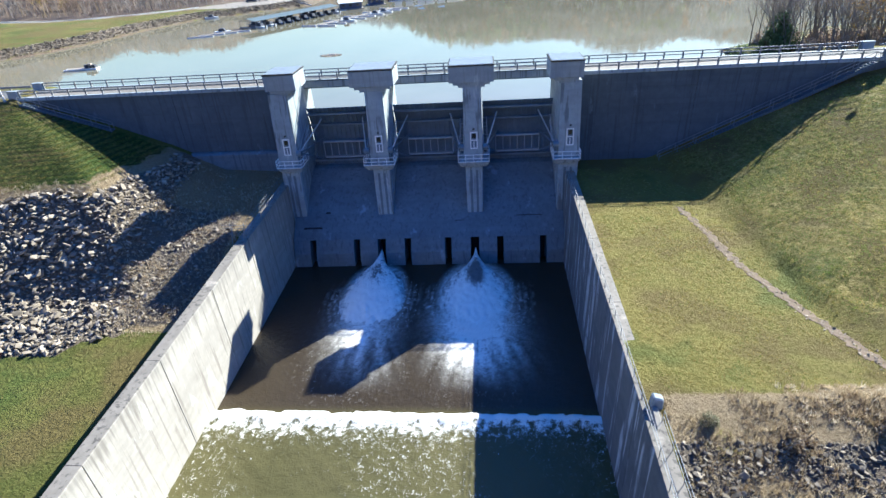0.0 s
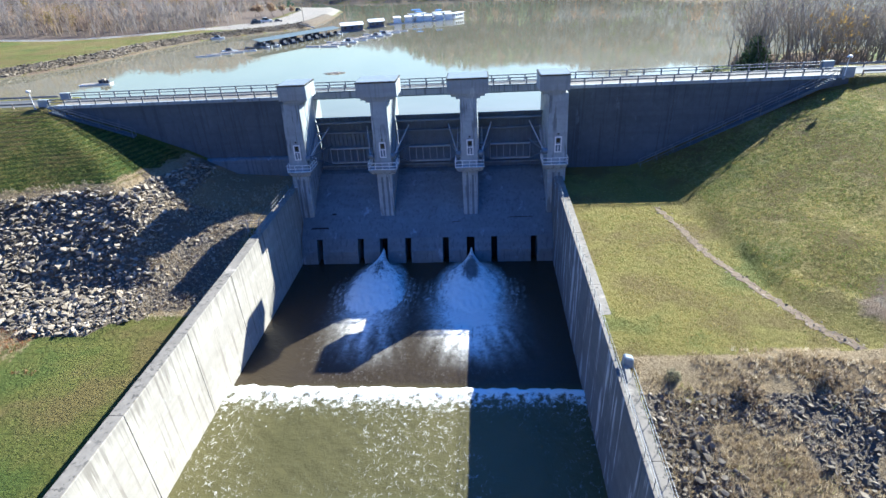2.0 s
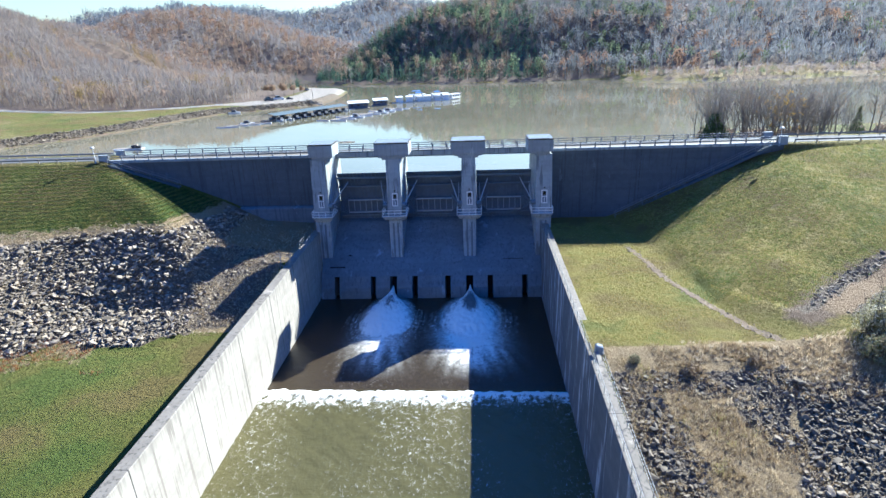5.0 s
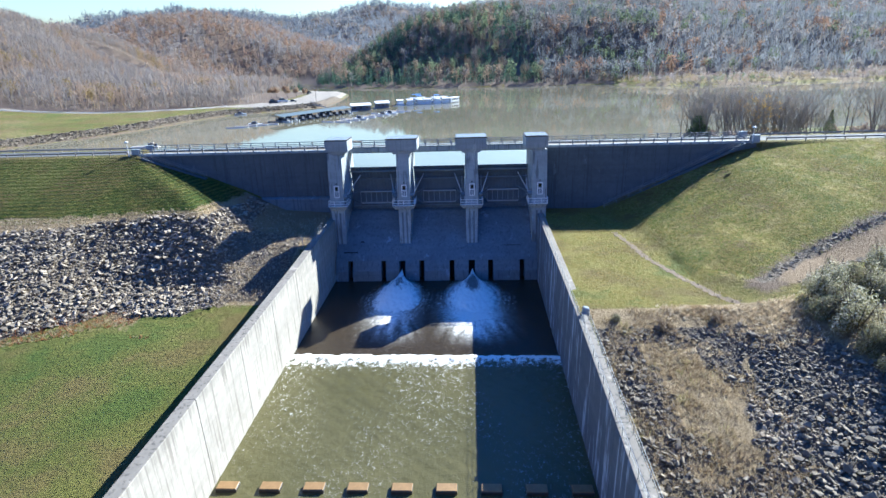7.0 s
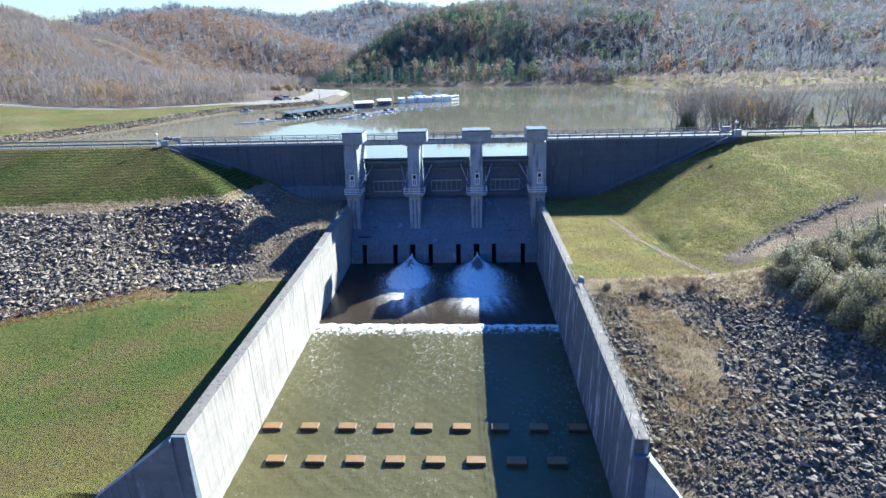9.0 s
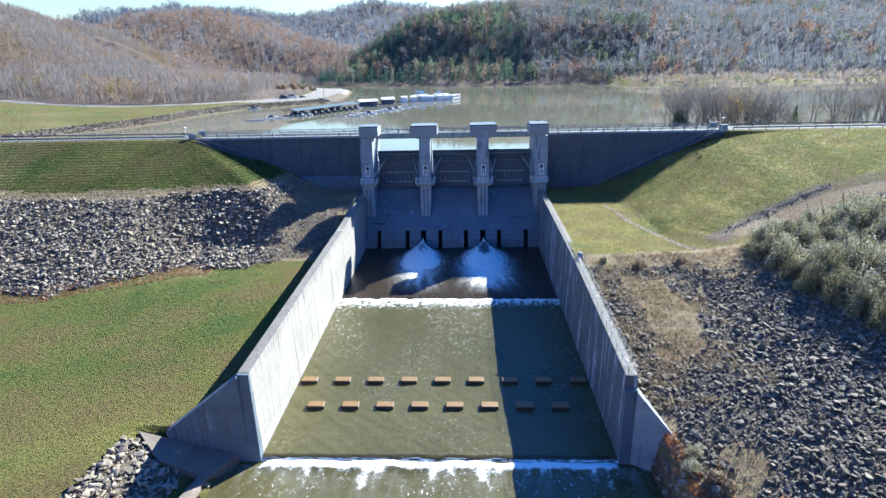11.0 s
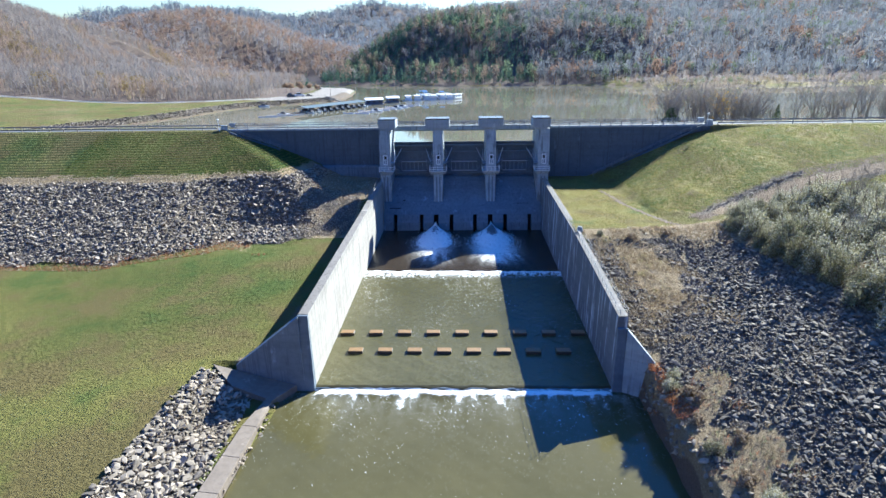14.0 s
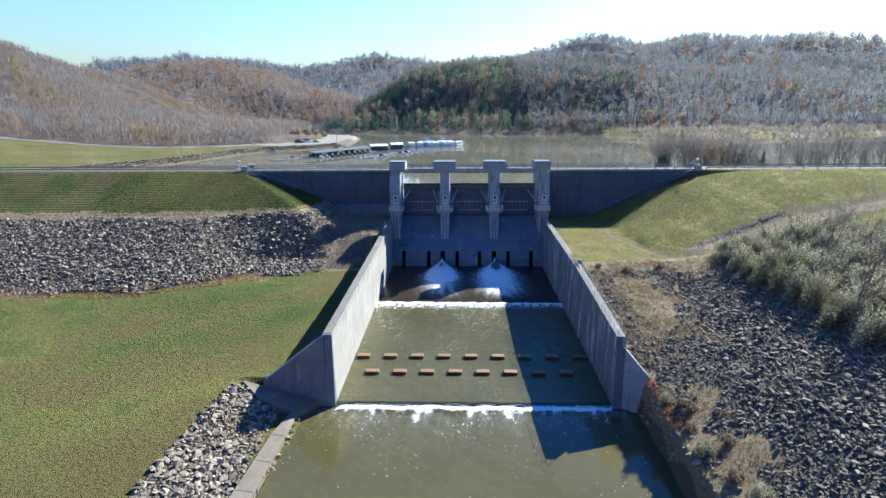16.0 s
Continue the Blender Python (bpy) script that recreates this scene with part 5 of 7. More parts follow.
def guard_rail(pts, label, z_of, spacing=3.8, mat=None, h=0.75):
    g = thing("guard_rail", label, "guard rail", "road guard rails")
    me = bpy.data.meshes.new("post")
    bm = box(-0.09, 0.09, -0.08, 0.08, -0.3, h, 0.01)
    bm.to_mesh(me)
    bm.free()
    me.materials.append(M_TIMBER)
    run = bmesh.new()
    for (xa, ya), (xb, yb) in zip(pts[:-1], pts[1:]):
        n = max(1, round(math.hypot(xb - xa, yb - ya) / spacing))
        for k in range(n):
            t = k / n
            x, y = xa + (xb - xa) * t, ya + (yb - ya) * t
            o = new("post", me)
            o.parent = g
            o.location = (x, y, z_of(x, y))
        ux, uy = (xb - xa) / math.hypot(xb - xa, yb - ya), (yb - ya) / math.hypot(xb - xa, yb - ya)
        prev = None
        for k in range(n + 1):
            t = k / n
            x, y = xa + (xb - xa) * t, ya + (yb - ya) * t
            z = z_of(x, y)
            ring = [run.verts.new((x - uy * d, y + ux * d, z + h + e)) for d, e in ((-0.10, -0.30), (-0.15, -0.22), (-0.10, -0.15), (-0.15, -0.08), (-0.10, 0.0), (-0.08, 0.0), (-0.08, -0.30))]
            if prev:
                for i in range(7):
                    run.faces.new((prev[i], prev[(i + 1) % 7], ring[(i + 1) % 7], ring[i]))
            prev = ring
    part("beam", run, mat or M_STEEL, g, "galvanised steel beam")
    return g


flat = lambda x, y: CREST
guard_rail([(-66, 6.0), (-200, 6.0), (-420, 6.0)], "galvanised guard rail along the crest road's grassy edge", flat)
guard_rail([(-420, 13.6), (-200, 13.6), (-66, 12.0)], "galvanised guard rail along the crest road's lake edge", flat)
guard_rail([(66, 6.0), (180, 6.0), (330, 6.0)], "galvanised guard rail above the mown bank", flat)
guard_rail([(330, 13.6), (180, 13.6), (66, 12.0)], "galvanised guard rail on the wooded shore side", flat)
hz = lambda x, y: float(height(np.array([x]), np.array([y]))[0])
guard_rail([(-420, 180), (-330, 177), (-224, 176.5), (-200, 177.5), (-179, 182), (-158, 197.5), (-137, 218)], "pale guard rail along the road below the woods", hz, 5.0, M_WHITE)
for xa, xb in ((-430, -64.6), (64.6, 430)):
    road = mesh_obj("road_crest", [(xa, 6.9, CREST + 0.05), (xb, 6.9, CREST + 0.05), (xb, 12.6, CREST + 0.05), (xa, 12.6, CREST + 0.05), (xa, 6.7, CREST - 0.1), (xb, 6.7, CREST - 0.1), (xb, 12.8, CREST - 0.1), (xa, 12.8, CREST - 0.1)],
                    [(0, 1, 2, 3), (4, 5, 1, 0), (7, 6, 2, 3)], M_ASPHALT)
    tagged(road, "worn pale asphalt road along the dam crest", "road", kind="structure")

M_SLAB = concrete("silty_concrete", (0.135, 0.107, 0.075), (0.215, 0.175, 0.128), 0.4, (0.11, 0.09, 0.07))
# concrete strip at the river's edge
ramp_slab = thing("bank_slab", "pale flat concrete strip along the river's edge", "slab", kind="structure")
for k in range(9):
    ya, yb = -79.6 - k * 5.2, -79.6 - (k + 1) * 5.2 + 0.03
    xa, xb = -25.4 - 0.035 * (-79.6 - ya) * 0.5, -25.4 - 0.035 * (-79.6 - yb) * 0.5
    la, lb = -27.0 - 0.05 * (-79.6 - ya), -27.0 - 0.05 * (-79.6 - yb)
    if k == 0:
        la = -26.2
    part("slab_section", hexa([(la, ya, -0.6), (xa, ya, -0.9), (xb, yb, -0.9), (lb, yb, -0.6)], [(la, ya, 0.80), (xa, ya, 0.55), (xb, yb, 0.55), (lb, yb, 0.80)], 0.03), M_SLAB, ramp_slab)

# sloping apron slab between the return wall's foot and the river strip
part("apron_slab", hexa([(-34.2, -76.05, -0.5), (-23.2, -76.05, -0.9), (-25.4, -79.62, -0.9), (-30.6, -79.0, -0.5)],
                        [(-34.2, -76.05, 3.75), (-23.2, -76.05, 0.55), (-25.4, -79.62, 0.55), (-30.6, -79.0, 2.35)], 0.03), M_SLAB, ramp_slab)

# swing frame at the end of the west wall's railing
fr = thing("rail_gate", "bent grey pipe barrier with strung wires on the wall end", "barrier")
gx_, gy_ = -21.6, -16.7
for dx, tilt in ((0.0, 0.25), (-1.25, -0.35)):
    part("leg", bar((gx_ + dx, gy_, 11.1), (gx_ + dx + tilt, gy_ + 0.2, 13.3), 0.06, 6), M_STEEL, fr)
for z in (12.0, 12.7, 13.1):
    part("wire", bar((gx_ - 2.6, gy_ + 0.1, z + 0.15), (gx_ + 1.2, gy_ + 0.1, z), 0.03, 5), M_STEEL, fr)
part("stay", bar((gx_ - 1.3, gy_ - 0.9, 11.1), (gx_ - 1.3, gy_ + 0.1, 12.9), 0.05, 6), M_STEEL, fr)
part("stay", bar((gx_ + 0.1, gy_ - 0.9, 11.1), (gx_ + 0.1, gy_ + 0.1, 12.9), 0.05, 6), M_STEEL, fr)

ped = thing("rail_pedestal", "pale weathered concrete pedestal at the railing gap", "pedestal")
part("body", hexa([(21.0, -46.0, 11.2), (22.0, -46.0, 11.2), (22.0, -45.1, 11.2), (21.0, -45.1, 11.2)], [(21.15, -45.9, 13.0), (21.9, -45.9, 12.8), (21.9, -45.2, 12.8), (21.15, -45.2, 13.0)], 0.12), M_CAP, ped)
part("chute", hexa([(20.95, -49.8, 10.0), (21.5, -49.8, 10.0), (21.5, -46.0, 11.3), (20.95, -46.0, 11.3)], [(20.95, -49.8, 11.2), (21.5, -49.8, 11.0), (21.5, -46.0, 12.3), (20.95, -46.0, 12.5)], 0.1), M_WALL, ped)
ped.matrix_basis = pose(-0.9, 1.0, 0)

# worn gravel drain across the ledge
pts_ = []
for (xa, ya), (xb, yb) in zip(GRAVEL_PATH[:-1], GRAVEL_PATH[1:]):
    n = max(2, int(math.hypot(xb - xa, yb - ya) / 0.4))
    pts_ += [(xa + (xb - xa) * k / n, ya + (yb - ya) * k / n) for k in range(n)]
pts_.append(GRAVEL_PATH[-1])
rr_ = np.random.default_rng(5)
verts_, faces_ = [], []
for k, (x, y) in enumerate(pts_):
    a, b = (x - 0.2 - 0.3 * k / len(pts_) - rr_.uniform(0, 0.45), y + 0.2), (x + 0.2 + 0.3 * k / len(pts_) + rr_.uniform(0, 0.45), y - 0.2)
    for (u, v), up in ((a, -0.02), ((a[0] + 0.1, a[1]), 0.03), ((x, y), rr_.uniform(0.01, 0.05)), ((b[0] - 0.1, b[1]), 0.03), (b, -0.02)):
        verts_.append((u, v, hz(u, v) + up))
    if k:
        o = 5 * k
        faces_ += [(o - 5 + j, o - 4 + j, o + 1 + j, o + j) for j in range(4)]
tagged(mesh_obj("gravel_drain", verts_, faces_, M_DRAIN), "narrow worn gravel drain across the mown ledge", "path", kind="structure")

# ---- rocks ----
RNG = np.random.default_rng(7)
ROCKS, ROCK_MESH = [], []
for k in range(12):
    # angular quarried stone: the hull of a few points on an uneven block
    p = RNG.uniform(-1, 1, (17, 3))
    p /= np.max(np.abs(p), axis=1)[:, None] ** RNG.uniform(0.6, 1.0)
    p *= RNG.uniform((0.75, 0.55, 0.26), (1.15, 0.9, 0.58)) * 0.52
    bm = bmesh.new()
    for q in p:
        bm.verts.new(q)
    res = bmesh.ops.convex_hull(bm, input=bm.verts)
    bmesh.ops.delete(bm, geom=[g for g in res["geom_interior"] if isinstance(g, bmesh.types.BMVert)], context="VERTS")
    bmesh.ops.recalc_face_normals(bm, faces=bm.faces)
    me = bpy.data.meshes.new("rock")
    bm.to_mesh(me)
    bm.free()
    me.materials.append(M_ROCK)
    ROCK_MESH.append(me)
    ROCKS.append((np.array([tuple(v.co) for v in me.vertices]), np.array([tuple(f.vertices) for f in me.polygons])))


def random_turns(n, rng, tilt=0.42):
    a, b, c = rng.uniform(0, 2 * math.pi, n), rng.normal(0, tilt, n), rng.normal(0, tilt, n)
    ca, sa, cb, sb, cc, sc = np.cos(a), np.sin(a), np.cos(b), np.sin(b), np.cos(c), np.sin(c)
    r = np.empty((n, 3, 3))
    r[:, 0] = np.stack([ca * cb, ca * sb * sc - sa * cc, ca * sb * cc + sa * sc], 1)
    r[:, 1] = np.stack([sa * cb, sa * sb * sc + ca * cc, sa * sb * cc - ca * sc], 1)
    r[:, 2] = np.stack([-sb, cb * sc, cb * cc], 1)
    return r, np.stack([c, b, a], 1)


def scatter(x0, x1, y0, y1, spacing, keep, rng):
    xs, ys = np.meshgrid(np.arange(x0, x1, spacing), np.arange(y0, y1, spacing))
    x = xs.ravel() + rng.uniform(-0.5, 0.5, xs.size) * spacing
    y = ys.ravel() + rng.uniform(-0.5, 0.5, xs.size) * spacing
    k = keep(x, y)
    return x[k], y[k]


def rock_bank(name, label, category, area, spacing, size, near, seed, sink=0.12, grade=None, biggest=2.8, stone=None):
    """Rocks over an area: those nearest the point `near` are picked out singly, the rest are one mass."""
    rng = np.random.default_rng(seed)
    x0, x1, y0, y1 = area
    x, y = scatter(x0, x1, y0, y1, spacing, lambda a, b: masks(a, b, height(a, b))["rubble"] > 0.5, rng)
    z = height(x, y)
    s = size * np.exp(rng.normal(0, 0.52, len(x)))
    s = np.clip(s, size * 0.4, size * biggest)
    if grade is not None:
        s = s * grade(x, y)
    z = z + rng.normal(0.04, 0.09, len(x)) * s
    r, e = random_turns(len(x), rng)
    kind = rng.integers(0, len(ROCKS), len(x))
    top = thing(name, label, category, kind="structure")
    order = np.argsort(np.hypot(x - near[0], y - near[1]))
    single, mass = order[:290], order[290:]
    for i in single:
        o = new("rock", ROCK_MESH[kind[i]])
        o.parent = top
        o.location = (x[i], y[i], z[i] + s[i] * (0.32 - sink))
        o.rotation_euler = e[i]
        o.scale = (s[i],) * 3
    vs, fs, count = [], [], 0
    for k, (v, f) in enumerate(ROCKS):
        i = mass[kind[mass] == k]
        pts = np.einsum("nij,nvj->nvi", r[i], v[None] * s[i, None, None])
        pts += np.stack([x[i], y[i], z[i] + s[i] * (0.32 - sink)], 1)[:, None]
        vs.append(pts.reshape(-1, 3))
        fs.append((f[None] + len(v) * np.arange(len(i))[:, None, None] + count).reshape(-1, 3))
        count += len(v) * len(i)
    pts, faces = np.concatenate(vs), np.concatenate(fs)
    fill = grid_object("rock_fill", pts, faces, stone or M_FILL, smooth_faces=False)
    fill.parent = top
    tagged(fill, "mass of broken limestone", kind="stuff")
    return top


rock_bank("riprap_slope", "grey broken limestone riprap on the embankment slope", "riprap", (-118, -24, -47, 4), 0.37, 0.44, (-46, -24), 11, 0.12, lambda a, b: np.interp(a, [-75, -56, -46, -40, -33, -26], [0.80, 0.95, 1.05, 0.85, 0.55, 0.46]), 2.6, M_PALE_FILL)
rock_bank("riprap_field", "grey broken limestone riprap beside dry grass", "riprap", (21, 80, -118, -45), 0.285, 0.29, (32, -62), 12, 0.12, lambda a, b: np.interp(a, [22, 26, 31, 37], [0.95, 0.82, 0.78, 1.0]) * np.interp(b, [-70, -50], [1.0, 0.85]), 3.2)
rock_bank("riprap_toe", "pale loose limestone blocks above the river slab", "riprap", (-44, -27, -128, -77), 0.36, 0.42, (-31, -86), 13, 0.12, None, 2.4, M_PALE_FILL)
rock_bank("riprap_shore", "grey riprap band along the lake shore", "riprap", (-176, -70, 60, 240), 0.55, 0.46, (-150, 150), 14)
def edge_rocks(name, label, pts, n, spread, size, seed, rise=0.2):
    rng = np.random.default_rng(seed)
    top = thing(name, label, "riprap", kind="structure")
    for _ in range(n):
        i = rng.integers(0, len(pts) - 1)
        t = rng.uniform()
        x = pts[i][0] + (pts[i + 1][0] - pts[i][0]) * t + rng.normal(0, spread)
        y = pts[i][1] + (pts[i + 1][1] - pts[i][1]) * t + rng.normal(0, spread)
        s = size * math.exp(rng.normal(0, 0.3))
        o = new("rock", ROCK_MESH[rng.integers(0, len(ROCKS))])
        o.parent, o.location, o.scale = top, (x, y, hz(x, y) + rise * s), (s,) * 3
        o.rotation_euler = (rng.normal(0, 0.5), rng.normal(0, 0.5), rng.uniform(0, 6.3))


edge_rocks("drain_rocks", "dark stone lining beside the gravel track", DRAIN, 330, 0.42, 0.33, 21, 0.08)
edge_rocks("drain_rocks", "dark stones along the lower edge of the gravel track", DRAIN_LOW, 260, 0.35, 0.27, 26, 0.08)
edge_rocks("waterline_rocks", "brown stones at the foot of the river slab", [(-24.9, -80), (-25.2, -96), (-25.9, -124)], 170, 0.3, 0.42, 22)
edge_rocks("bank_rocks", "loose stones on the eroded river bank", [(23.6, -77), (24.0, -90), (24.6, -120)], 190, 0.8, 0.36, 23)
edge_rocks("ledge_rocks", "broken rock ledges of the undercut river bank", [(22.6, -77), (22.7, -90), (22.7, -120)], 120, 0.18, 0.6, 25)

edge_rocks("drain_stones", "small dark stones along the worn drain", GRAVEL_PATH, 300, 0.36, 0.19, 24, 0.05)


# ---- plants ----
def tri_cloud(centres, dirs, length, width, rng):
    """Thin triangles: at each centre one that points along dirs."""
    n = len(centres)
    d = dirs / np.linalg.norm(dirs, axis=1)[:, None]
    ref = rng.normal(0, 1, (n, 3))
    s = np.cross(d, ref)
    s /= np.linalg.norm(s, axis=1)[:, None] + 1e-9
    L, W = length[:, None], width[:, None]
    return np.stack([centres - d * L * 0.5 - s * W * 0.5, centres - d * L * 0.5 + s * W * 0.5, centres + d * L * 0.5], 1)


def leaf_shell_tris(centres, normals, length, width, rng):
    """Leaf clumps that lie along the crown's surface."""
    n = len(centres)
    nn = normals / (np.linalg.norm(normals, axis=1)[:, None] + 1e-9) + rng.normal(0, 0.35, (n, 3))
    d = np.cross(nn, rng.normal(0, 1, (n, 3)))
    d /= np.linalg.norm(d, axis=1)[:, None] + 1e-9
    s = np.cross(nn, d)
    s /= np.linalg.norm(s, axis=1)[:, None] + 1e-9
    L, W = length[:, None], width[:, None]
    return np.stack([centres - d * L * 0.4 - s * W * 0.6, centres - d * L * 0.4 + s * W * 0.6, centres + d * L * 0.8], 1)


def crown_points(n, rng, cone=False):
    if cone:
        h = rng.uniform(0, 1, n) ** 1.4
        a, r = rng.uniform(0, 6.283, n), (1 - h) * np.sqrt(rng.uniform(0.15, 1, n))
        return np.stack([r * np.cos(a), r * np.sin(a), h * 2 - 1], 1)
    p = rng.normal(0, 1, (n, 3))
    p /= np.linalg.norm(p, axis=1)[:, None]
    return p * rng.uniform(0.35, 1.0, (n, 1)) ** 0.6


def woods(name, label, x, y, tall, wide, tint, style, per, rng, z0=None):
    """Many far trees as one mass: a stem each, uneven clumps of twigs or leaves, and loose sprays round them."""
    n = len(x)
    z = height(x, y) if z0 is None else z0
    lo = {"bare": 0.22, "leaf": 0.28, "fir": 0.08}[style]
    pale = tint * 0.85 + 0.12 * np.array([0.40, 0.37, 0.33])
    stems = [np.stack([np.stack([x, y, z - 0.5], 1), np.stack([x + 0.06 * wide, y, z - 0.5], 1), np.stack([x, y, z + tall * (1.0 if style == "bare" else 0.8)], 1)], 1)]
    tones = [np.repeat(pale, 3, 0)]
    # a few boughs to each crown, each hung with sprays
    c = crown_points(n * per, rng, style == "fir").reshape(n, per, 3)
    up = c[..., 2] * 0.5 + 0.5
    reach = 0.26 if style == "leaf" else 0.34
    cen = np.stack([x[:, None] + c[..., 0] * wide[:, None] * reach, y[:, None] + c[..., 1] * wide[:, None] * reach, z[:, None] + tall[:, None] * (lo + (0.9 - lo) * up)], -1).reshape(-1, 3)
    m = len(cen)
    size = np.repeat(wide, per) * rng.uniform(0.24, 0.40, m)
    if style == "fir":
        size *= np.clip(1.15 - up.ravel(), 0.3, 1.0) * 0.9
    shape = np.stack([size, size, size * rng.uniform(*{"bare": (1.0, 1.5), "leaf": (0.9, 1.5), "fir": (0.9, 1.5)}[style], m)], 1)
    tone = np.repeat(tint, per, 0) * rng.uniform(0.92, 1.08, (m, 1))
    k = {"bare": 15, "leaf": 20, "fir": 20}[style]
    pick = np.repeat(np.arange(m), k)
    p = rng.normal(0, 1, (len(pick), 3))
    p /= np.linalg.norm(p, axis=1)[:, None]
    q = cen[pick] + p * shape[pick] * rng.uniform(0.35, 1.05, (len(pick), 1))
    s = size[pick]
    if style == "bare":
        tr = tri_cloud(q, p * 0.45 + np.array([0, 0, 1.0]), s * rng.uniform(0.7, 1.6, len(q)), s * rng.uniform(0.08, 0.17, len(q)), rng)
    else:
        tr = leaf_shell_tris(q, p + rng.normal(0, 0.6, p.shape), s * rng.uniform(0.22, 0.5, len(q)), s * rng.uniform(0.18, 0.36, len(q)), rng)
    stems.append(tr)
    tones.append(np.repeat(tone[pick] * rng.uniform(0.85, 1.15, (len(pick), 1)), 3, 0))
    loose = np.concatenate(stems).reshape(-1, 3)
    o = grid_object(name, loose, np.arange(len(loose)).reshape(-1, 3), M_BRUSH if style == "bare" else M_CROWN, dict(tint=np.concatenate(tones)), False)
    return tagged(o, label, "woods", kind="stuff")


GREY, RUST, GOLD, GREEN, FIR, BROWN = [np.array(c) for c in ((0.27, 0.24, 0.215), (0.32, 0.215, 0.145), (0.36, 0.28, 0.13), (0.18, 0.215, 0.12), (0.06, 0.10, 0.07), (0.32, 0.245, 0.18))]


def lake_side(x, y):
    return np.where(inside(x, y, LAKE), -1, 1) * seg_dist(x, y, LAKE + [LAKE[0]])[0]


def plant_hill(name, label, area, spacing, keep, tall, wide, mix, per, seed):
    """One stretch of hillside, sorted into its kinds of tree. mix: style, share, colours."""
    rng = np.random.default_rng(seed)
    x, y = scatter(*area, spacing, keep, rng)
    # leave out the far sides that face away from the valley
    away = np.hypot(x, y + 110)
    h0, h1 = height(x, y), height(x - 25 * x / away, y - 25 * (y + 110) / away)
    k = (h0 - h1 > -22)
    x, y = x[k], y[k]
    patchy = wobble(x, y, 38, seed) * 0.5 + 0.5
    u = np.clip(0.6 * rng.uniform(0, 1, len(x)) + 0.4 * patchy, 0, 0.999)
    edges = np.cumsum([m[1] for m in mix])
    edges = edges / edges[-1]
    rank = np.argsort(np.argsort(u)) / max(1, len(u))
    lo = 0.0
    for (style, share, colours), hi in zip(mix, edges):
        sel = (rank >= lo) & (rank < hi)
        lo = hi
        n = sel.sum()
        if n < 3:
            continue
        hue = wobble(x[sel], y[sel], 21, seed + 5.0) * 0.5 + 0.5 + rng.normal(0, 0.16, n)
        col = np.stack(colours)[np.clip(hue * len(colours), 0, len(colours) - 1).astype(int)] * rng.uniform(0.85, 1.12, (n, 1))
        t = tall * rng.uniform(0.88, 1.12, n)
        w = wide * rng.uniform(0.75, 1.3, n)
        woods(name, label[style], x[sel], y[sel], t, w, col, style, per, rng)


LAB = {"bare": "leafless grey-brown trees on the hillside", "leaf": "russet and golden autumn trees on the hillside", "fir": "dark evergreen trees on the hillside"}


def behind_field(x, y):
    return (seg_dist(x, y, BACK_ROAD)[0] > 9) & ((y > 187 + 0.75 * np.maximum(x + 190, 0) + 3 * wobble(x, y, 9)))


# cooled greys: distance haze is painted into these tree colours
DULL, FAR_HAZED, HAZED_GREY = np.array((0.265, 0.245, 0.235)), np.array((0.20, 0.215, 0.24)), np.array((0.225, 0.235, 0.245))
plant_hill("hill_woods", LAB, (-680, -130, 184, 530), 5.0, lambda x, y: behind_field(x, y) & (y < 530) & ~((x > -150) & (y > 262)) & (lake_side(x, y) > 10), 14, 6.5, [("bare", 0.93, [GREY, GREY * 0.9, BROWN * 0.9]), ("leaf", 0.07, [BROWN, GOLD * 0.7])], 3, 31)
plant_hill("hill_woods", LAB, (-900, -150, 525, 1000), 9.0, lambda x, y: lake_side(x, y) > 25, 16, 11, [("bare", 0.35, [DULL, BROWN * 0.9]), ("leaf", 0.65, [RUST * 0.9, DULL, BROWN * 0.9, RUST * 0.85, DULL])], 3, 32)
# lakefront stands: extra firs and darkened tints paint in their shade
plant_hill("hill_woods", LAB, (-170, 80, 405, 700), 7.0, lambda x, y: (lake_side(x, y) > 3) & (y > 380), 18, 9.5, [("fir", 0.74, [FIR, FIR * 1.3, FIR * 0.8]), ("bare", 0.10, [DULL * 0.4, BROWN * 0.4]), ("leaf", 0.16, [DULL * 0.8, BROWN * 0.8, GREEN])], 5, 33)
plant_hill("hill_woods", LAB, (80, 290, 405, 700), 7.0, lambda x, y: (lake_side(x, y) > 3) & (y > 380) & (x < 150 + 0.5 * (y - 405)), 17, 9.5, [("fir", 0.14, [FIR, FIR * 1.4]), ("bare", 0.36, [HAZED_GREY * 0.65, HAZED_GREY * 0.8]), ("leaf", 0.50, [RUST * 0.8, DULL * 0.8, HAZED_GREY * 0.8, GREEN * 0.9])], 4, 39)
plant_hill("hill_woods", LAB, (130, 900, 400, 700), 9.0, lambda x, y: (lake_side(x, y) > 32) & (x > 150 + 0.5 * (y - 405)), 17, 11, [("bare", 0.62, [HAZED_GREY * 0.95, HAZED_GREY * 0.8, HAZED_GREY]), ("leaf", 0.38, [HAZED_GREY, DULL, RUST * 0.8, GREEN * 0.9, HAZED_GREY])], 3, 34)
plant_hill("hill_woods", LAB, (-170, 1000, 700, 1000), 11.5, lambda x, y: lake_side(x, y) > 5, 16, 14, [("bare", 0.65, [HAZED_GREY * 0.9, HAZED_GREY]), ("leaf", 0.35, [HAZED_GREY, DULL, RUST * 0.75, HAZED_GREY])], 3, 35)
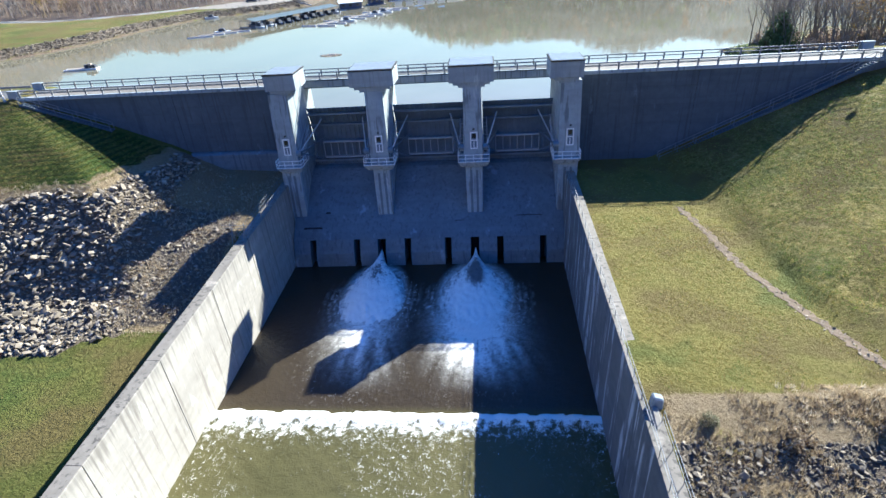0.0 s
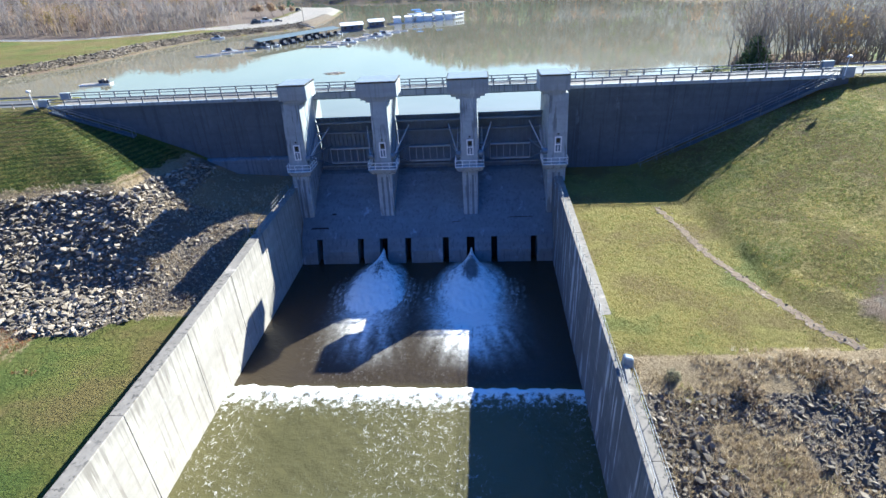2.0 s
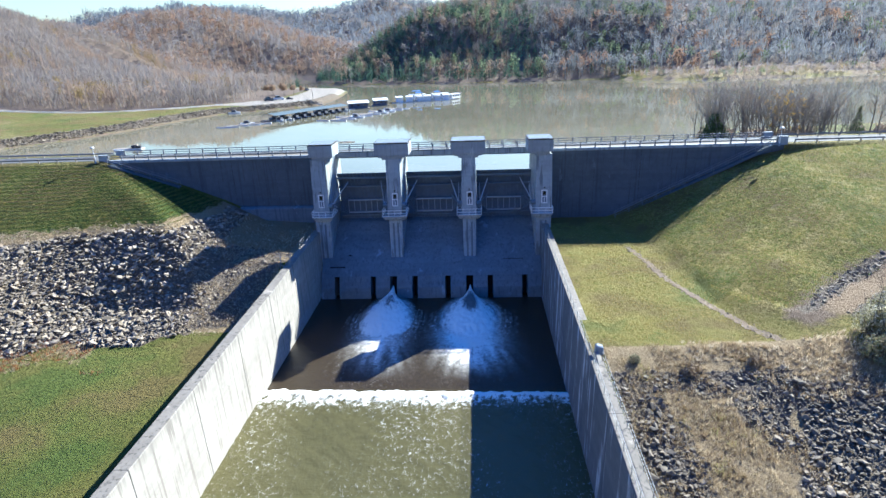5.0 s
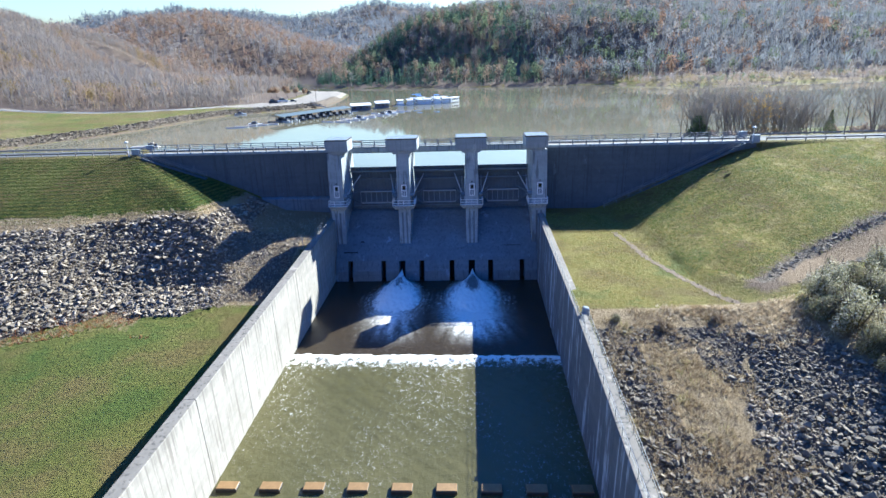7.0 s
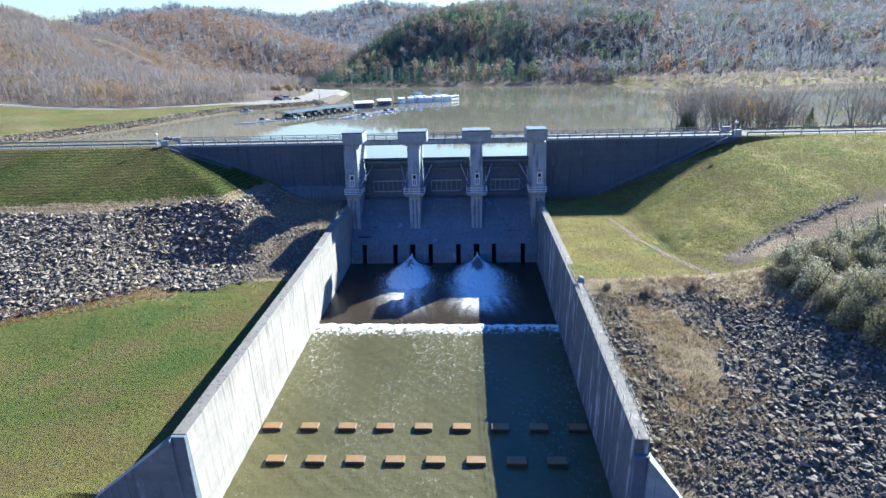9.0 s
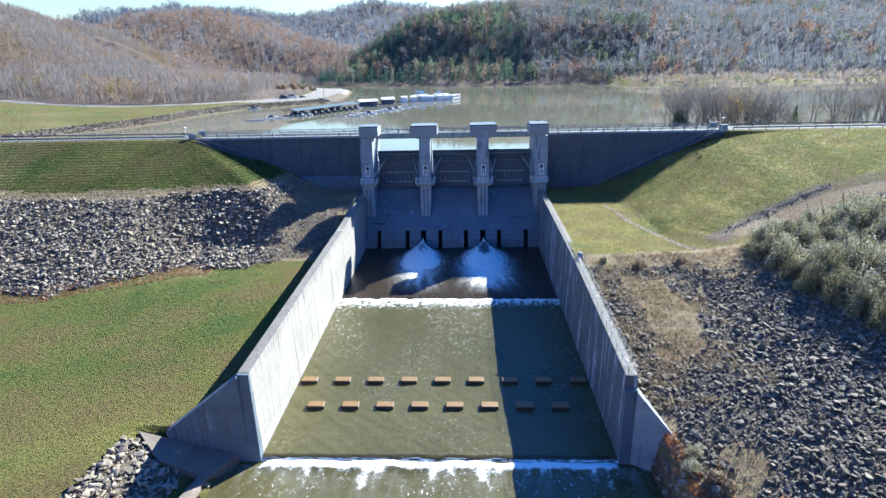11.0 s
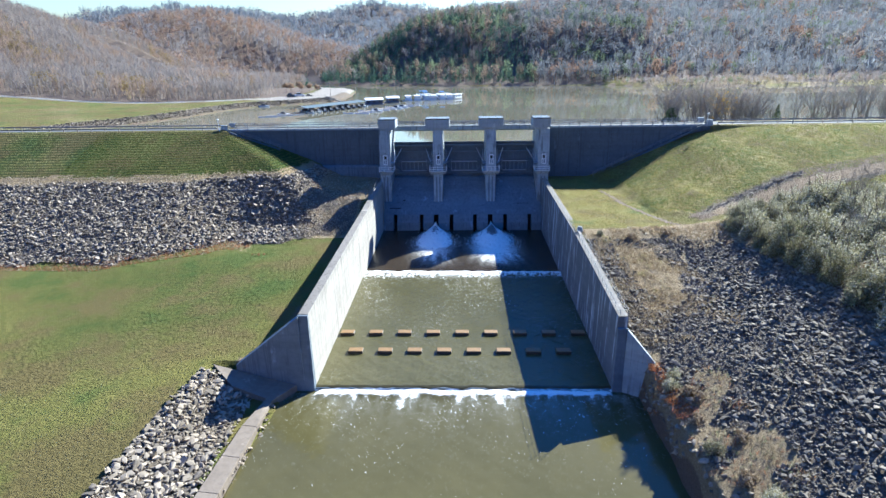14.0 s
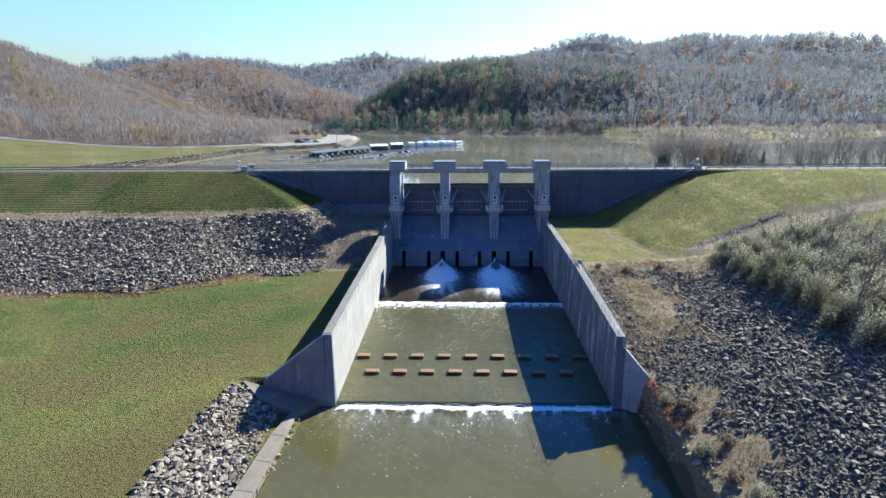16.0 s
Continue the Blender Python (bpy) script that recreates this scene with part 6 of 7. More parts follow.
plant_hill("hill_woods", LAB, (-1100, 800, 1000, 2400), 24, lambda x, y: (y > 1500) | (x < 120), 18, 27, [("bare", 0.75, [FAR_HAZED, FAR_HAZED * 0.9]), ("leaf", 0.25, [FAR_HAZED, DULL])], 3, 36)
plant_hill("shore_thicket", {"bare": "grey bare thicket along the far shore", "leaf": "pale dry brush along the far shore", "fir": ""}, (125, 460, 335, 460), 4.2, lambda x, y: (lake_side(x, y) > 5) & (lake_side(x, y) < 42) & (wobble(x, y, 14) > -0.35), 4.5, 4.5, [("bare", 0.45, [GREY * 1.3, BROWN]), ("leaf", 0.55, [GOLD * 0.8 + 0.06, GREY * 1.4, GREEN])], 3, 37)


# single trees: stem, limbs and twigs
def branching(rng, height_m, levels, spread, lean_x=0.0, stems=1):
    """Tapered limbs as bars; returns the stem mesh, and the twig tips."""
    bm, tips = bmesh.new(), []

    def limb(p, d, length, r, lv):
        steps_n = 3 if lv == 0 else 2
        for k in range(steps_n):
            q = p + d * (length / steps_n)
            add_bar(bm, p, q, r, 5 if lv == 0 else 3, r * 0.78)
            p, r = q, r * 0.78
            d = (d + Vector(rng.normal(0, 0.09, 3)) + Vector((0, 0, 0.05))).normalized()
            if lv < levels:
                for _ in range(2 if lv == 0 else 1):
                    if lv == 0 and k == 0 and rng.uniform() < 0.6:
                        continue
                    a = rng.uniform(0, 6.283)
                    side = (d + spread * Vector((math.cos(a), math.sin(a), 0.25))).normalized()
                    limb(p, side, length * rng.uniform(0.38, 0.6), r * 0.6, lv + 1)
        if lv < levels:
            limb(p, d, length * 0.45, r * 0.8, lv + 1)
        else:
            tips.append((p.copy(), d.copy()))

    for s in range(stems):
        d = Vector((lean_x + rng.normal(0, 0.12 * (stems > 1) + 0.03), rng.normal(0, 0.12 * (stems > 1) + 0.03), 1)).normalized()
        limb(Vector((rng.normal(0, 0.3 * (stems > 1)), rng.normal(0, 0.3 * (stems > 1)), -0.3)), d, height_m * rng.uniform(0.5, 0.62), height_m * 0.015 / (stems ** 0.4), 0)
    return bm, tips


def set_tint(ob, col):
    me = ob.data
    me.attributes.new("tint", "FLOAT_COLOR", "POINT").data.foreach_set("color", np.tile(np.array([*col, 1.0], np.float32), len(me.vertices)))


def twig_mesh(tips, rng, per, reach, width, col, leafy=0.0):
    c, d = [], []
    for p, dr in tips:
        for _ in range(per):
            v = dr + Vector(rng.normal(0, 0.55, 3))
            c.append(p + v.normalized() * reach * rng.uniform(0.0, 0.9))
            d.append(v)
    c, d = np.array([tuple(v) for v in c]), np.array([tuple(v) for v in d])
    n = len(c)
    tr = tri_cloud(c, d, reach * rng.uniform(0.4, 1.0, n), width * rng.uniform(0.6, 1.4, n), rng).reshape(-1, 3)
    tint = np.repeat(np.array(col)[None] * rng.uniform(0.7, 1.3, (n, 1)), 3, 0)
    o = grid_object("leaves" if leafy else "twig_spray", tr, np.arange(len(tr)).reshape(-1, 3), M_LEAF if leafy else M_TWIG, dict(tint=tint), False)
    return tagged(o, kind="stuff")


def bare_tree(rng, h, col, label, stems=1, lean_x=0.0, leaf=None, levels=2):
    t = thing("bare_tree", label, "tree", "trees by the shore")
    bm, tips = branching(rng, h, levels, 0.75, lean_x, stems)
    trunk = part("trunk", bm, M_TWIG, t)
    set_tint(trunk, col)
    tw = twig_mesh(tips, rng, 5, h * 0.11, 0.055, [1.1 * c for c in col])
    tw.parent = t
    if leaf is not None:
        lf = twig_mesh(tips, rng, 4, h * 0.06, 0.18, leaf, 1.0)
        lf.parent = t
    return t


rng = np.random.default_rng(50)
kinds = [bare_tree(rng, 8.5, (0.23, 0.20, 0.17), "slim leafless sapling on the lake shore", 1, 0.05),
         bare_tree(rng, 10.0, (0.26, 0.225, 0.19), "tall leafless shore tree with several stems", 3, 0.08),
         bare_tree(rng, 7.0, (0.22, 0.195, 0.165), "slim leafless sapling on the lake shore", 2, -0.05),
         bare_tree(rng, 9.0, (0.25, 0.21, 0.165), "slim shore tree with a few yellow leaves", 2, 0.1, (0.45, 0.31, 0.08))]
spots = []
for k in range(120):
    x = rng.uniform(70, 103) if k < 72 else rng.uniform(116, 185)
    y = rng.uniform(40, 62) + 0.12 * max(0, x - 90)
    if 104 < x < 114:
        continue
    spots.append((x, y, rng.integers(0, 3) if rng.uniform() < 0.94 else 3))
done = set()
for x, y, k in spots:
    m = pose(x, y, hz(x, y) - 0.1, 0, 0, rng.uniform(0, 360)) 
    s = rng.uniform(1.3, 1.85)
    if k not in done:
        kinds[k].matrix_basis = m @ Matrix.Diagonal((s, s, s, 1))
        done.add(k)
    else:
        c = copy_thing(kinds[k], m)
        c.scale = (s, s, s)


def leaf_shell(n, rng, radius, tall, size, cols, clumps=14):
    """Clumped leaves: a dome broken into lobes with gaps between."""
    cc = crown_points(clumps, rng)
    cc[:, 2] = np.abs(cc[:, 2])
    cen = cc[rng.integers(0, clumps, n)] * np.array([radius * 0.72, radius * 0.72, tall * 0.72])
    p = rng.normal(0, 1, (n, 3))
    p /= np.linalg.norm(p, axis=1)[:, None]
    cen = cen + p * rng.uniform(0.5, 1.0, (n, 1)) * np.array([radius, radius, tall]) * 0.36
    cen[:, 2] = np.abs(cen[:, 2]) + 0.05
    d = p + np.array([0, 0, 0.6]) + rng.normal(0, 0.5, (n, 3))
    tr = leaf_shell_tris(cen, p, size * rng.uniform(0.6, 1.3, n), size * rng.uniform(0.35, 0.8, n), rng).reshape(-1, 3)
    tint = np.repeat(np.array(cols)[rng.integers(0, len(cols), n)] * rng.uniform(0.7, 1.3, (n, 1)), 3, 0)
    return grid_object("foliage", tr, np.arange(len(tr)).reshape(-1, 3), M_LEAF, dict(tint=tint), False)


def shrub(rng, radius, tall, n, size, cols, label, name="shrub", group="shrubs on the bank"):
    t = thing(name, label, "shrub", group)
    f = leaf_shell(n, rng, radius, tall, size, cols)
    f.parent = t
    bm = bmesh.new()
    for _ in range(9):
        a = rng.uniform(0, 6.283)
        add_bar(bm, (0.15 * math.cos(a), 0.15 * math.sin(a), -0.3), (radius * 0.7 * math.cos(a), radius * 0.7 * math.sin(a), tall * rng.uniform(0.6, 1.0)), 0.05, 4, 0.015)
    st = tagged(part("twiggy_base", bm, M_TWIG, t), kind="stuff")
    set_tint(st, (0.13, 0.105, 0.085))
    return t


SILVER = [(0.45, 0.415, 0.26), (0.56, 0.525, 0.38), (0.33, 0.305, 0.16), (0.20, 0.19, 0.08)]
OLIVE = [(0.24, 0.22, 0.12), (0.32, 0.28, 0.17), (0.17, 0.18, 0.09)]
TAWNY = [(0.28, 0.215, 0.125), (0.22, 0.16, 0.09), (0.34, 0.275, 0.175)]
protos = [shrub(rng, 2.4, 4.3, 2900, 0.18, SILVER, "silvery green shrub on the rough bank"), shrub(rng, 2.1, 3.6, 2500, 0.175, SILVER, "silvery green shrub on the rough bank"),
          shrub(rng, 2.1, 3.1, 1800, 0.21, OLIVE, "olive brown shrub on the rough bank"), shrub(rng, 1.5, 1.7, 800, 0.26, TAWNY, "tawny half-bare shrub on the rough bank")]
x, y = scatter(44, 104, -92, -34, 3.4, lambda a, b: (b < np.interp(a, [44, 46, 54, 70, 104], [-43.5, -44.0, -38.5, -31.0, -22.5])) & (a > 48.2 + 0.05 * (-60 - b) + 1.2 * wobble(a, b, 4)), rng)
for i, (px, py) in enumerate(zip(x, y)):
    k = rng.choice(4, p=[0.4, 0.3, 0.2, 0.1])
    m = pose(px, py, hz(px, py) - 0.15, 0, 0, rng.uniform(0, 360))
    s = rng.uniform(0.95, 1.65)
    c = copy_thing(protos[k], m)
    c.scale = (s, s, s * rng.uniform(0.85, 1.15))
for k, (px, py) in enumerate(((47.8, -44.2), (50.0, -47.5), (46.5, -48.0), (25.5, -84.5))):
    protos[k].matrix_basis = pose(px, py, hz(px, py) - 0.15, 0, 0, 40 * k)
for px, py, k, s in ((24.6, -81.0, 1, 0.5), (25.4, -97.0, 3, 0.8), (27.2, -92.0, 3, 0.7), (26.4, -108.0, 0, 0.45), (23.6, -83.0, 0, 0.55), (24.2, -93.0, 2, 0.6), (26.0, -100.5, 0, 0.6), (29, -47.5, 3, 0.8), (35.5, -46.5, 3, 0.7), (24.6, -88.0, 3, 0.7), (23.8, -46.2, 2, 0.4)):
    c = copy_thing(protos[k], pose(px, py, hz(px, py) - 0.1, 0, 0, 77 * s))
    c.scale = (s, s, s)

# tall shrubs along the rocks' edge, leaves darkened to paint the thicket's shaded side
dense = shrub(rng, 2.3, 4.6, 4200, 0.17, [(0.22, 0.205, 0.10), (0.30, 0.27, 0.15), (0.15, 0.155, 0.065), (0.36, 0.33, 0.21)], "dense olive shrub shading the edge of the rocks")
dense.matrix_basis = pose(47.6, -58.5, hz(47.6, -58.5) - 0.2)
for px, py, s in ((48.6, -62.0, 1.05), (49.0, -65.5, 0.9), (49.6, -69.0, 1.1), (50.2, -72.5, 0.85), (50.6, -76.0, 1.05), (51.0, -79.5, 0.9), (51.4, -83.0, 1.1), (51.8, -87.0, 0.95), (50.6, -56.5, 1.25), (47.2, -54.5, 0.7), (53.4, -57.6, 1.3)):
    c = copy_thing(dense, pose(px, py, hz(px, py) - 0.2, 0, 0, 97 * py))
    c.scale = (s, s, 1.12 * s)

# lone leafless tree in the shrubs
t = bare_tree(rng, 13.5, (0.16, 0.14, 0.12), "tall leafless tree standing among silvery shrubs", 2, 0.10, None, 3)
t.matrix_basis = pose(51.5, -73.5, hz(51.5, -73.5), 0, 0, 20)
for px, py, s in ((66, -47, 0.75), (75, -36, 0.6), (58, -58, 0.5)):
    c = copy_thing(t, pose(px, py, hz(px, py), 0, 0, 130 * s))
    c.scale = (s, s, s)

# evergreens at the end of the lake shore
DARK = [(0.085, 0.12, 0.045), (0.12, 0.15, 0.06), (0.06, 0.085, 0.035)]
ev = shrub(rng, 3.2, 6.0, 2600, 0.42, DARK, "dense dark evergreen shrub on the lake shore", "evergreen_shrub", "evergreens by the shore")
ev.matrix_basis = pose(63.5, 50, hz(63.5, 50) - 0.2) @ Matrix.Diagonal((1.6, 1.6, 1.85, 1))
c = copy_thing(ev, pose(69.0, 48, hz(69.0, 48) - 0.2, 0, 0, 100))
c.scale = (1.45, 1.45, 1.6)
low = shrub(rng, 2.2, 3.8, 620, 0.42, [(0.36, 0.29, 0.22), (0.42, 0.34, 0.25), (0.28, 0.23, 0.18)], "low brown thicket under the shore trees", "thicket", "thickets by the shore")
for k in range(120):
    x = (72 + rng.uniform(0, 31)) if k < 48 else (115 + rng.uniform(0, 75))
    y = rng.uniform(46, 66) + 0.1 * max(0, x - 90)
    m = pose(x, y, hz(x, y) - 0.2, 0, 0, rng.uniform(0, 360))
    if k == 0:
        low.matrix_basis = m
    else:
        c = copy_thing(low, m)
        c.scale = (rng.uniform(0.6, 1.1),) * 3


def conifer(rng, h, w):
    t = thing("conifer", "small dark green conifer on the lake shore", "tree")
    n = 1400
    p = crown_points(n, rng, True)
    cen = p * np.array([w / 2, w / 2, h * 0.46]) + np.array([0, 0, h * 0.54])
    tr = tri_cloud(cen, np.c_[p[:, :2], np.full(n, -0.2)] + rng.normal(0, 0.25, (n, 3)), rng.uniform(0.3, 0.7, n), rng.uniform(0.12, 0.25, n), rng).reshape(-1, 3)
    tint = np.repeat(np.array(DARK)[rng.integers(0, 3, n)] * rng.uniform(0.8, 1.3, (n, 1)), 3, 0)
    f = grid_object("crown", tr, np.arange(len(tr)).reshape(-1, 3), M_LEAF, dict(tint=tint), False)
    f.parent = t
    tk = part("trunk", bar((0, 0, -0.3), (0, 0, h * 0.95), 0.14, 6, 0.02), M_TWIG, t)
    set_tint(tk, (0.12, 0.09, 0.07))
    return t


cf = conifer(rng, 9.5, 5.6)
cf.matrix_basis = pose(103.5, 46, hz(103.5, 46) - 0.1)


# dry grass
def tufts(name, label, area, spacing, keep, tall, cols, seed, blades=7, spread=0.12, broad=1.0):
    r2 = np.random.default_rng(seed)
    x, y = scatter(*area, spacing, keep, r2)
    z = height(x, y)
    n = len(x)
    cen = np.repeat(np.stack([x, y, z], 1), blades, 0)
    m = len(cen)
    d = np.stack([r2.normal(0, 0.45, m), r2.normal(0, 0.45, m), np.ones(m)], 1)
    L = tall * r2.uniform(0.5, 1.3, m)
    dn = d / np.linalg.norm(d, axis=1)[:, None]
    cen = cen + dn * L[:, None] * 0.45 + np.c_[r2.normal(0, spread, (m, 2)), np.zeros(m)]
    tr = tri_cloud(cen, d, L, broad * r2.uniform(0.025, 0.065, m), r2).reshape(-1, 3)
    tint = np.repeat(np.repeat(np.array(cols)[r2.integers(0, len(cols), n)], blades, 0) * r2.uniform(0.7, 1.3, (m, 1)), 3, 0)
    o = grid_object(name, tr, np.arange(len(tr)).reshape(-1, 3), M_STRAW, dict(tint=tint), False)
    return tagged(o, label, "grass", kind="stuff")


STRAW = [(0.52, 0.43, 0.28), (0.44, 0.35, 0.215), (0.36, 0.28, 0.165), (0.60, 0.52, 0.37)]
STRAW_DIM = [(0.36, 0.29, 0.175), (0.28, 0.215, 0.12), (0.22, 0.17, 0.09), (0.42, 0.35, 0.22)]
RUST = [(0.34, 0.15, 0.055), (0.27, 0.11, 0.045), (0.40, 0.21, 0.08)]
RED = [(0.30, 0.15, 0.07), (0.24, 0.12, 0.06), (0.36, 0.22, 0.11)]
tufts("dry_grass", "tall straw-coloured grass among the rocks", (21.3, 36, -76, -43.0), 0.4, lambda a, b: (masks(a, b, height(a, b))["dry"] > 0.5) & (wobble(a, b, 2.6, 4) > -0.15) & (b > -75), 0.45, STRAW_DIM + TAWNY, 61, 12)
tufts("dry_grass", "straw-coloured grass edging the mown ledge", (30, 48, -52, -42.8), 0.45, lambda a, b: wobble(a, b, 2.2, 1) > -0.3, 0.45, STRAW + STRAW + TAWNY, 62, 16)
tufts("dry_grass", "thick straw tussocks beside the chute wall", (21.5, 34, -77, -44), 1.15, lambda a, b: (wobble(a, b, 3.1, 7) > 0.55) | (np.hypot((a - 29.6) / 3.6, (b + 58.5) / 7.5) < 1 + 0.25 * wobble(a, b, 1.9)), 0.6, STRAW_DIM + STRAW_DIM[1:3] + [(0.30, 0.27, 0.10)], 68, 30, 0.4)
tufts("dry_grass", "rusty bracken and tussocks on the eroded bank edge", (23.0, 29.5, -128, -76.5), 1.2, lambda a, b: (wobble(a, b, 2.8, 3) > 0.15) & (b < -82), 0.7, STRAW_DIM[1:3] + OLIVE + RUST[:1], 69, 26, 0.36)
tufts("dry_grass", "russet and straw grass on the river bank", (22.6, 30, -128, -77), 0.55, lambda a, b: (wobble(a, b, 2.4, 2) > 0.1) & (b < -80), 0.5, STRAW_DIM[:3] + OLIVE + RED, 63)
tufts("dry_grass", "rust-red bracken on the bank beside the wall end", (22.4, 25.0, -87.0, -77.6), 0.5, lambda a, b: np.abs(a - 22.9 + 0.12 * (b + 78)) < 0.9 + 0.3 * wobble(a, b, 1.5), 0.6, RUST, 76, 22, 0.25)
tufts("dry_grass", "straw-coloured grass along the top of the riprap", (-125, -40, -22, -6), 0.55, lambda a, b: np.abs(height(a, b) - 16.0) < 0.75, 0.5, STRAW, 64)
tufts("dry_grass", "straw and russet weeds at the foot of the riprap", (-125, -40, -46, -30), 0.5, lambda a, b: (left_face(a, b) > 4.1) & (left_face(a, b) < 6.0) & (wobble(a, b, 5, 1) > -0.3), 0.5, STRAW_DIM + RED + RUST[:2], 65, 11)
tufts("dry_grass", "brown weeds beside the chute wall", (-37, -23.6, -28, 3), 0.55, lambda a, b: wobble(a, b, 3, 2) > -0.2, 0.5, STRAW, 66)
tufts("dry_grass", "scattered weeds among the riprap", (34, 60, -126, -46), 1.5, lambda a, b: wobble(a, b, 3.7, 5) > 0.35, 0.45, STRAW + [(0.13, 0.15, 0.06)], 67)
tufts("dry_grass", "brown dry grass between the finer stones by the wall", (-38, -24, -30, 1), 0.5, lambda a, b: (wobble(a, b, 2.0, 3) > -0.15) & (height(a, b) > 5.6), 0.45, STRAW + TAWNY, 66)
tufts("dry_grass", "scattered straw tufts growing through the riprap", (-110, -36, -30, -8), 1.3, lambda a, b: (masks(a, b, height(a, b))["rubble"] > 0.5) & (wobble(a, b, 3.2, 6) > 0.25), 0.5, STRAW, 67)


# short turf where the camera passes nearest: light and dark blades in uneven clumps, mower rows on the steep slopes
TURF_DRY = [(0.34, 0.275, 0.07), (0.26, 0.22, 0.05), (0.20, 0.19, 0.036), (0.42, 0.335, 0.12)]
TURF_GREEN = [(0.135, 0.18, 0.03), (0.18, 0.21, 0.042), (0.26, 0.24, 0.065), (0.075, 0.115, 0.019)]


def bare_of_rock(a, b):
    m = masks(a, b, height(a, b))
    return (m["rubble"] < 0.5) & (m["gravel"] < 0.4)


tufts("turf", "short yellowing turf on the mown ledge", (21.5, 40, -43, 2), 0.42, lambda a, b: (height(a, b) < 12.9) & (wobble(a, b, 1.7, 3) > -0.3), 0.12, TURF_DRY + TURF_GREEN[1:3], 71, 4, 0.12, 1.8)
tufts("turf", "coarse green and straw turf on the steep bank", (34, 128, -36, 4), 0.31, lambda a, b: (height(a, b) >= 12.6) & bare_of_rock(a, b) & (wobble(a, b, 0.9, 2.0) > -0.45), 0.16, [tuple(1.1 * v for v in c) for c in TURF_GREEN[:3] + TURF_GREEN[:2] + TURF_DRY[:3]], 72, 6, 0.16, 1.25)
tufts("turf", "dark green turf in mower rows on the embankment", (-96, -36, -17, 4), 0.27, lambda a, b: (height(a, b) > 16.2) & (np.sin(height(a, b) * 14.0 + 1.3 * wobble(a, b, 4.0)) > 0.0), 0.18, [tuple(0.82 * v for v in c) for c in TURF_GREEN + TURF_DRY[1:2]], 73, 6, 0.12, 1.8)
tufts("turf", "mown green lawn below the riprap", (-80, -23, -100, -29), 0.85, lambda a, b: bare_of_rock(a, b) & (height(a, b) < 6.2) & (wobble(a, b, 1.9, 5) > -0.2) & ((b > -76) | (a < -37)), 0.06, [tuple(0.8 * v for v in c) for c in TURF_GREEN[:3] + TURF_DRY[1:3] + [(0.26, 0.18, 0.062), (0.22, 0.15, 0.055)]], 74, 4)

# ---- marina and far shore ----
M_HULL = plain("white_gelcoat", (0.62, 0.63, 0.63), (0.78, 0.78, 0.77), 0.3, 1.0)
M_NAVY = plain("dark_blue_siding", (0.03, 0.045, 0.09), (0.06, 0.08, 0.14), 0.5, 1.0)
M_ROOF = plain("teal_roof_sheet", (0.075, 0.095, 0.092), (0.13, 0.155, 0.15), 0.55, 0.6)
M_BLUE = plain("blue_canvas", (0.05, 0.16, 0.42), (0.09, 0.24, 0.55), 0.7, 1.0)
M_CANVAS = plain("dark_canvas", (0.03, 0.035, 0.05), (0.07, 0.075, 0.09), 0.8, 1.0)
M_RUBBER = plain("black_rubber", (0.02, 0.02, 0.02), (0.04, 0.04, 0.04), 0.85, 3)
M_CAR = plain("dark_car_paint", (0.03, 0.035, 0.045), (0.05, 0.055, 0.07), 0.25, 0.5)
M_CARW = plain("pale_car_paint", (0.55, 0.56, 0.57), (0.65, 0.65, 0.65), 0.3, 0.5)


def hull_mesh(length, beam_w, deep):
    bm = bmesh.new()
    rings = []
    for t in (0.0, 0.3, 0.6, 0.82, 0.94, 1.0):
        w = beam_w / 2 * (1 - max(0, (t - 0.55) / 0.45) ** 2.2 * 0.94)
        x = (t - 0.5) * length
        rings.append([bm.verts.new(p) for p in ((x, -w, deep), (x, -w * 0.8, 0.05), (x, -w * 0.3, -0.25), (x, w * 0.3, -0.25), (x, w * 0.8, 0.05), (x, w, deep))])
    for a, b in zip(rings[:-1], rings[1:]):
        for i in range(6):
            bm.faces.new((a[i], a[(i + 1) % 6], b[(i + 1) % 6], b[i]))
    bm.faces.new(rings[0])
    bm.faces.new(rings[-1])
    return bm


def motor_boat(m, paint, label):
    b = thing("motor_boat", label, "boat", "boats at the marina")
    part("hull", hull_mesh(6.2, 2.3, 0.75), paint, b)
    part("canopy", hexa([(-1.6, -1.0, 0.75), (1.2, -1.0, 0.75), (1.2, 1.0, 0.75), (-1.6, 1.0, 0.75)], [(-1.3, -0.85, 1.75), (0.5, -0.85, 1.75), (0.5, 0.85, 1.75), (-1.3, 0.85, 1.75)], 0.08), M_CANVAS, b)
    part("outboard_motor", box(-3.45, -3.1, -0.25, 0.25, 0.1, 1.15, 0.06), M_RUBBER, b)
    b.matrix_basis = m
    return b


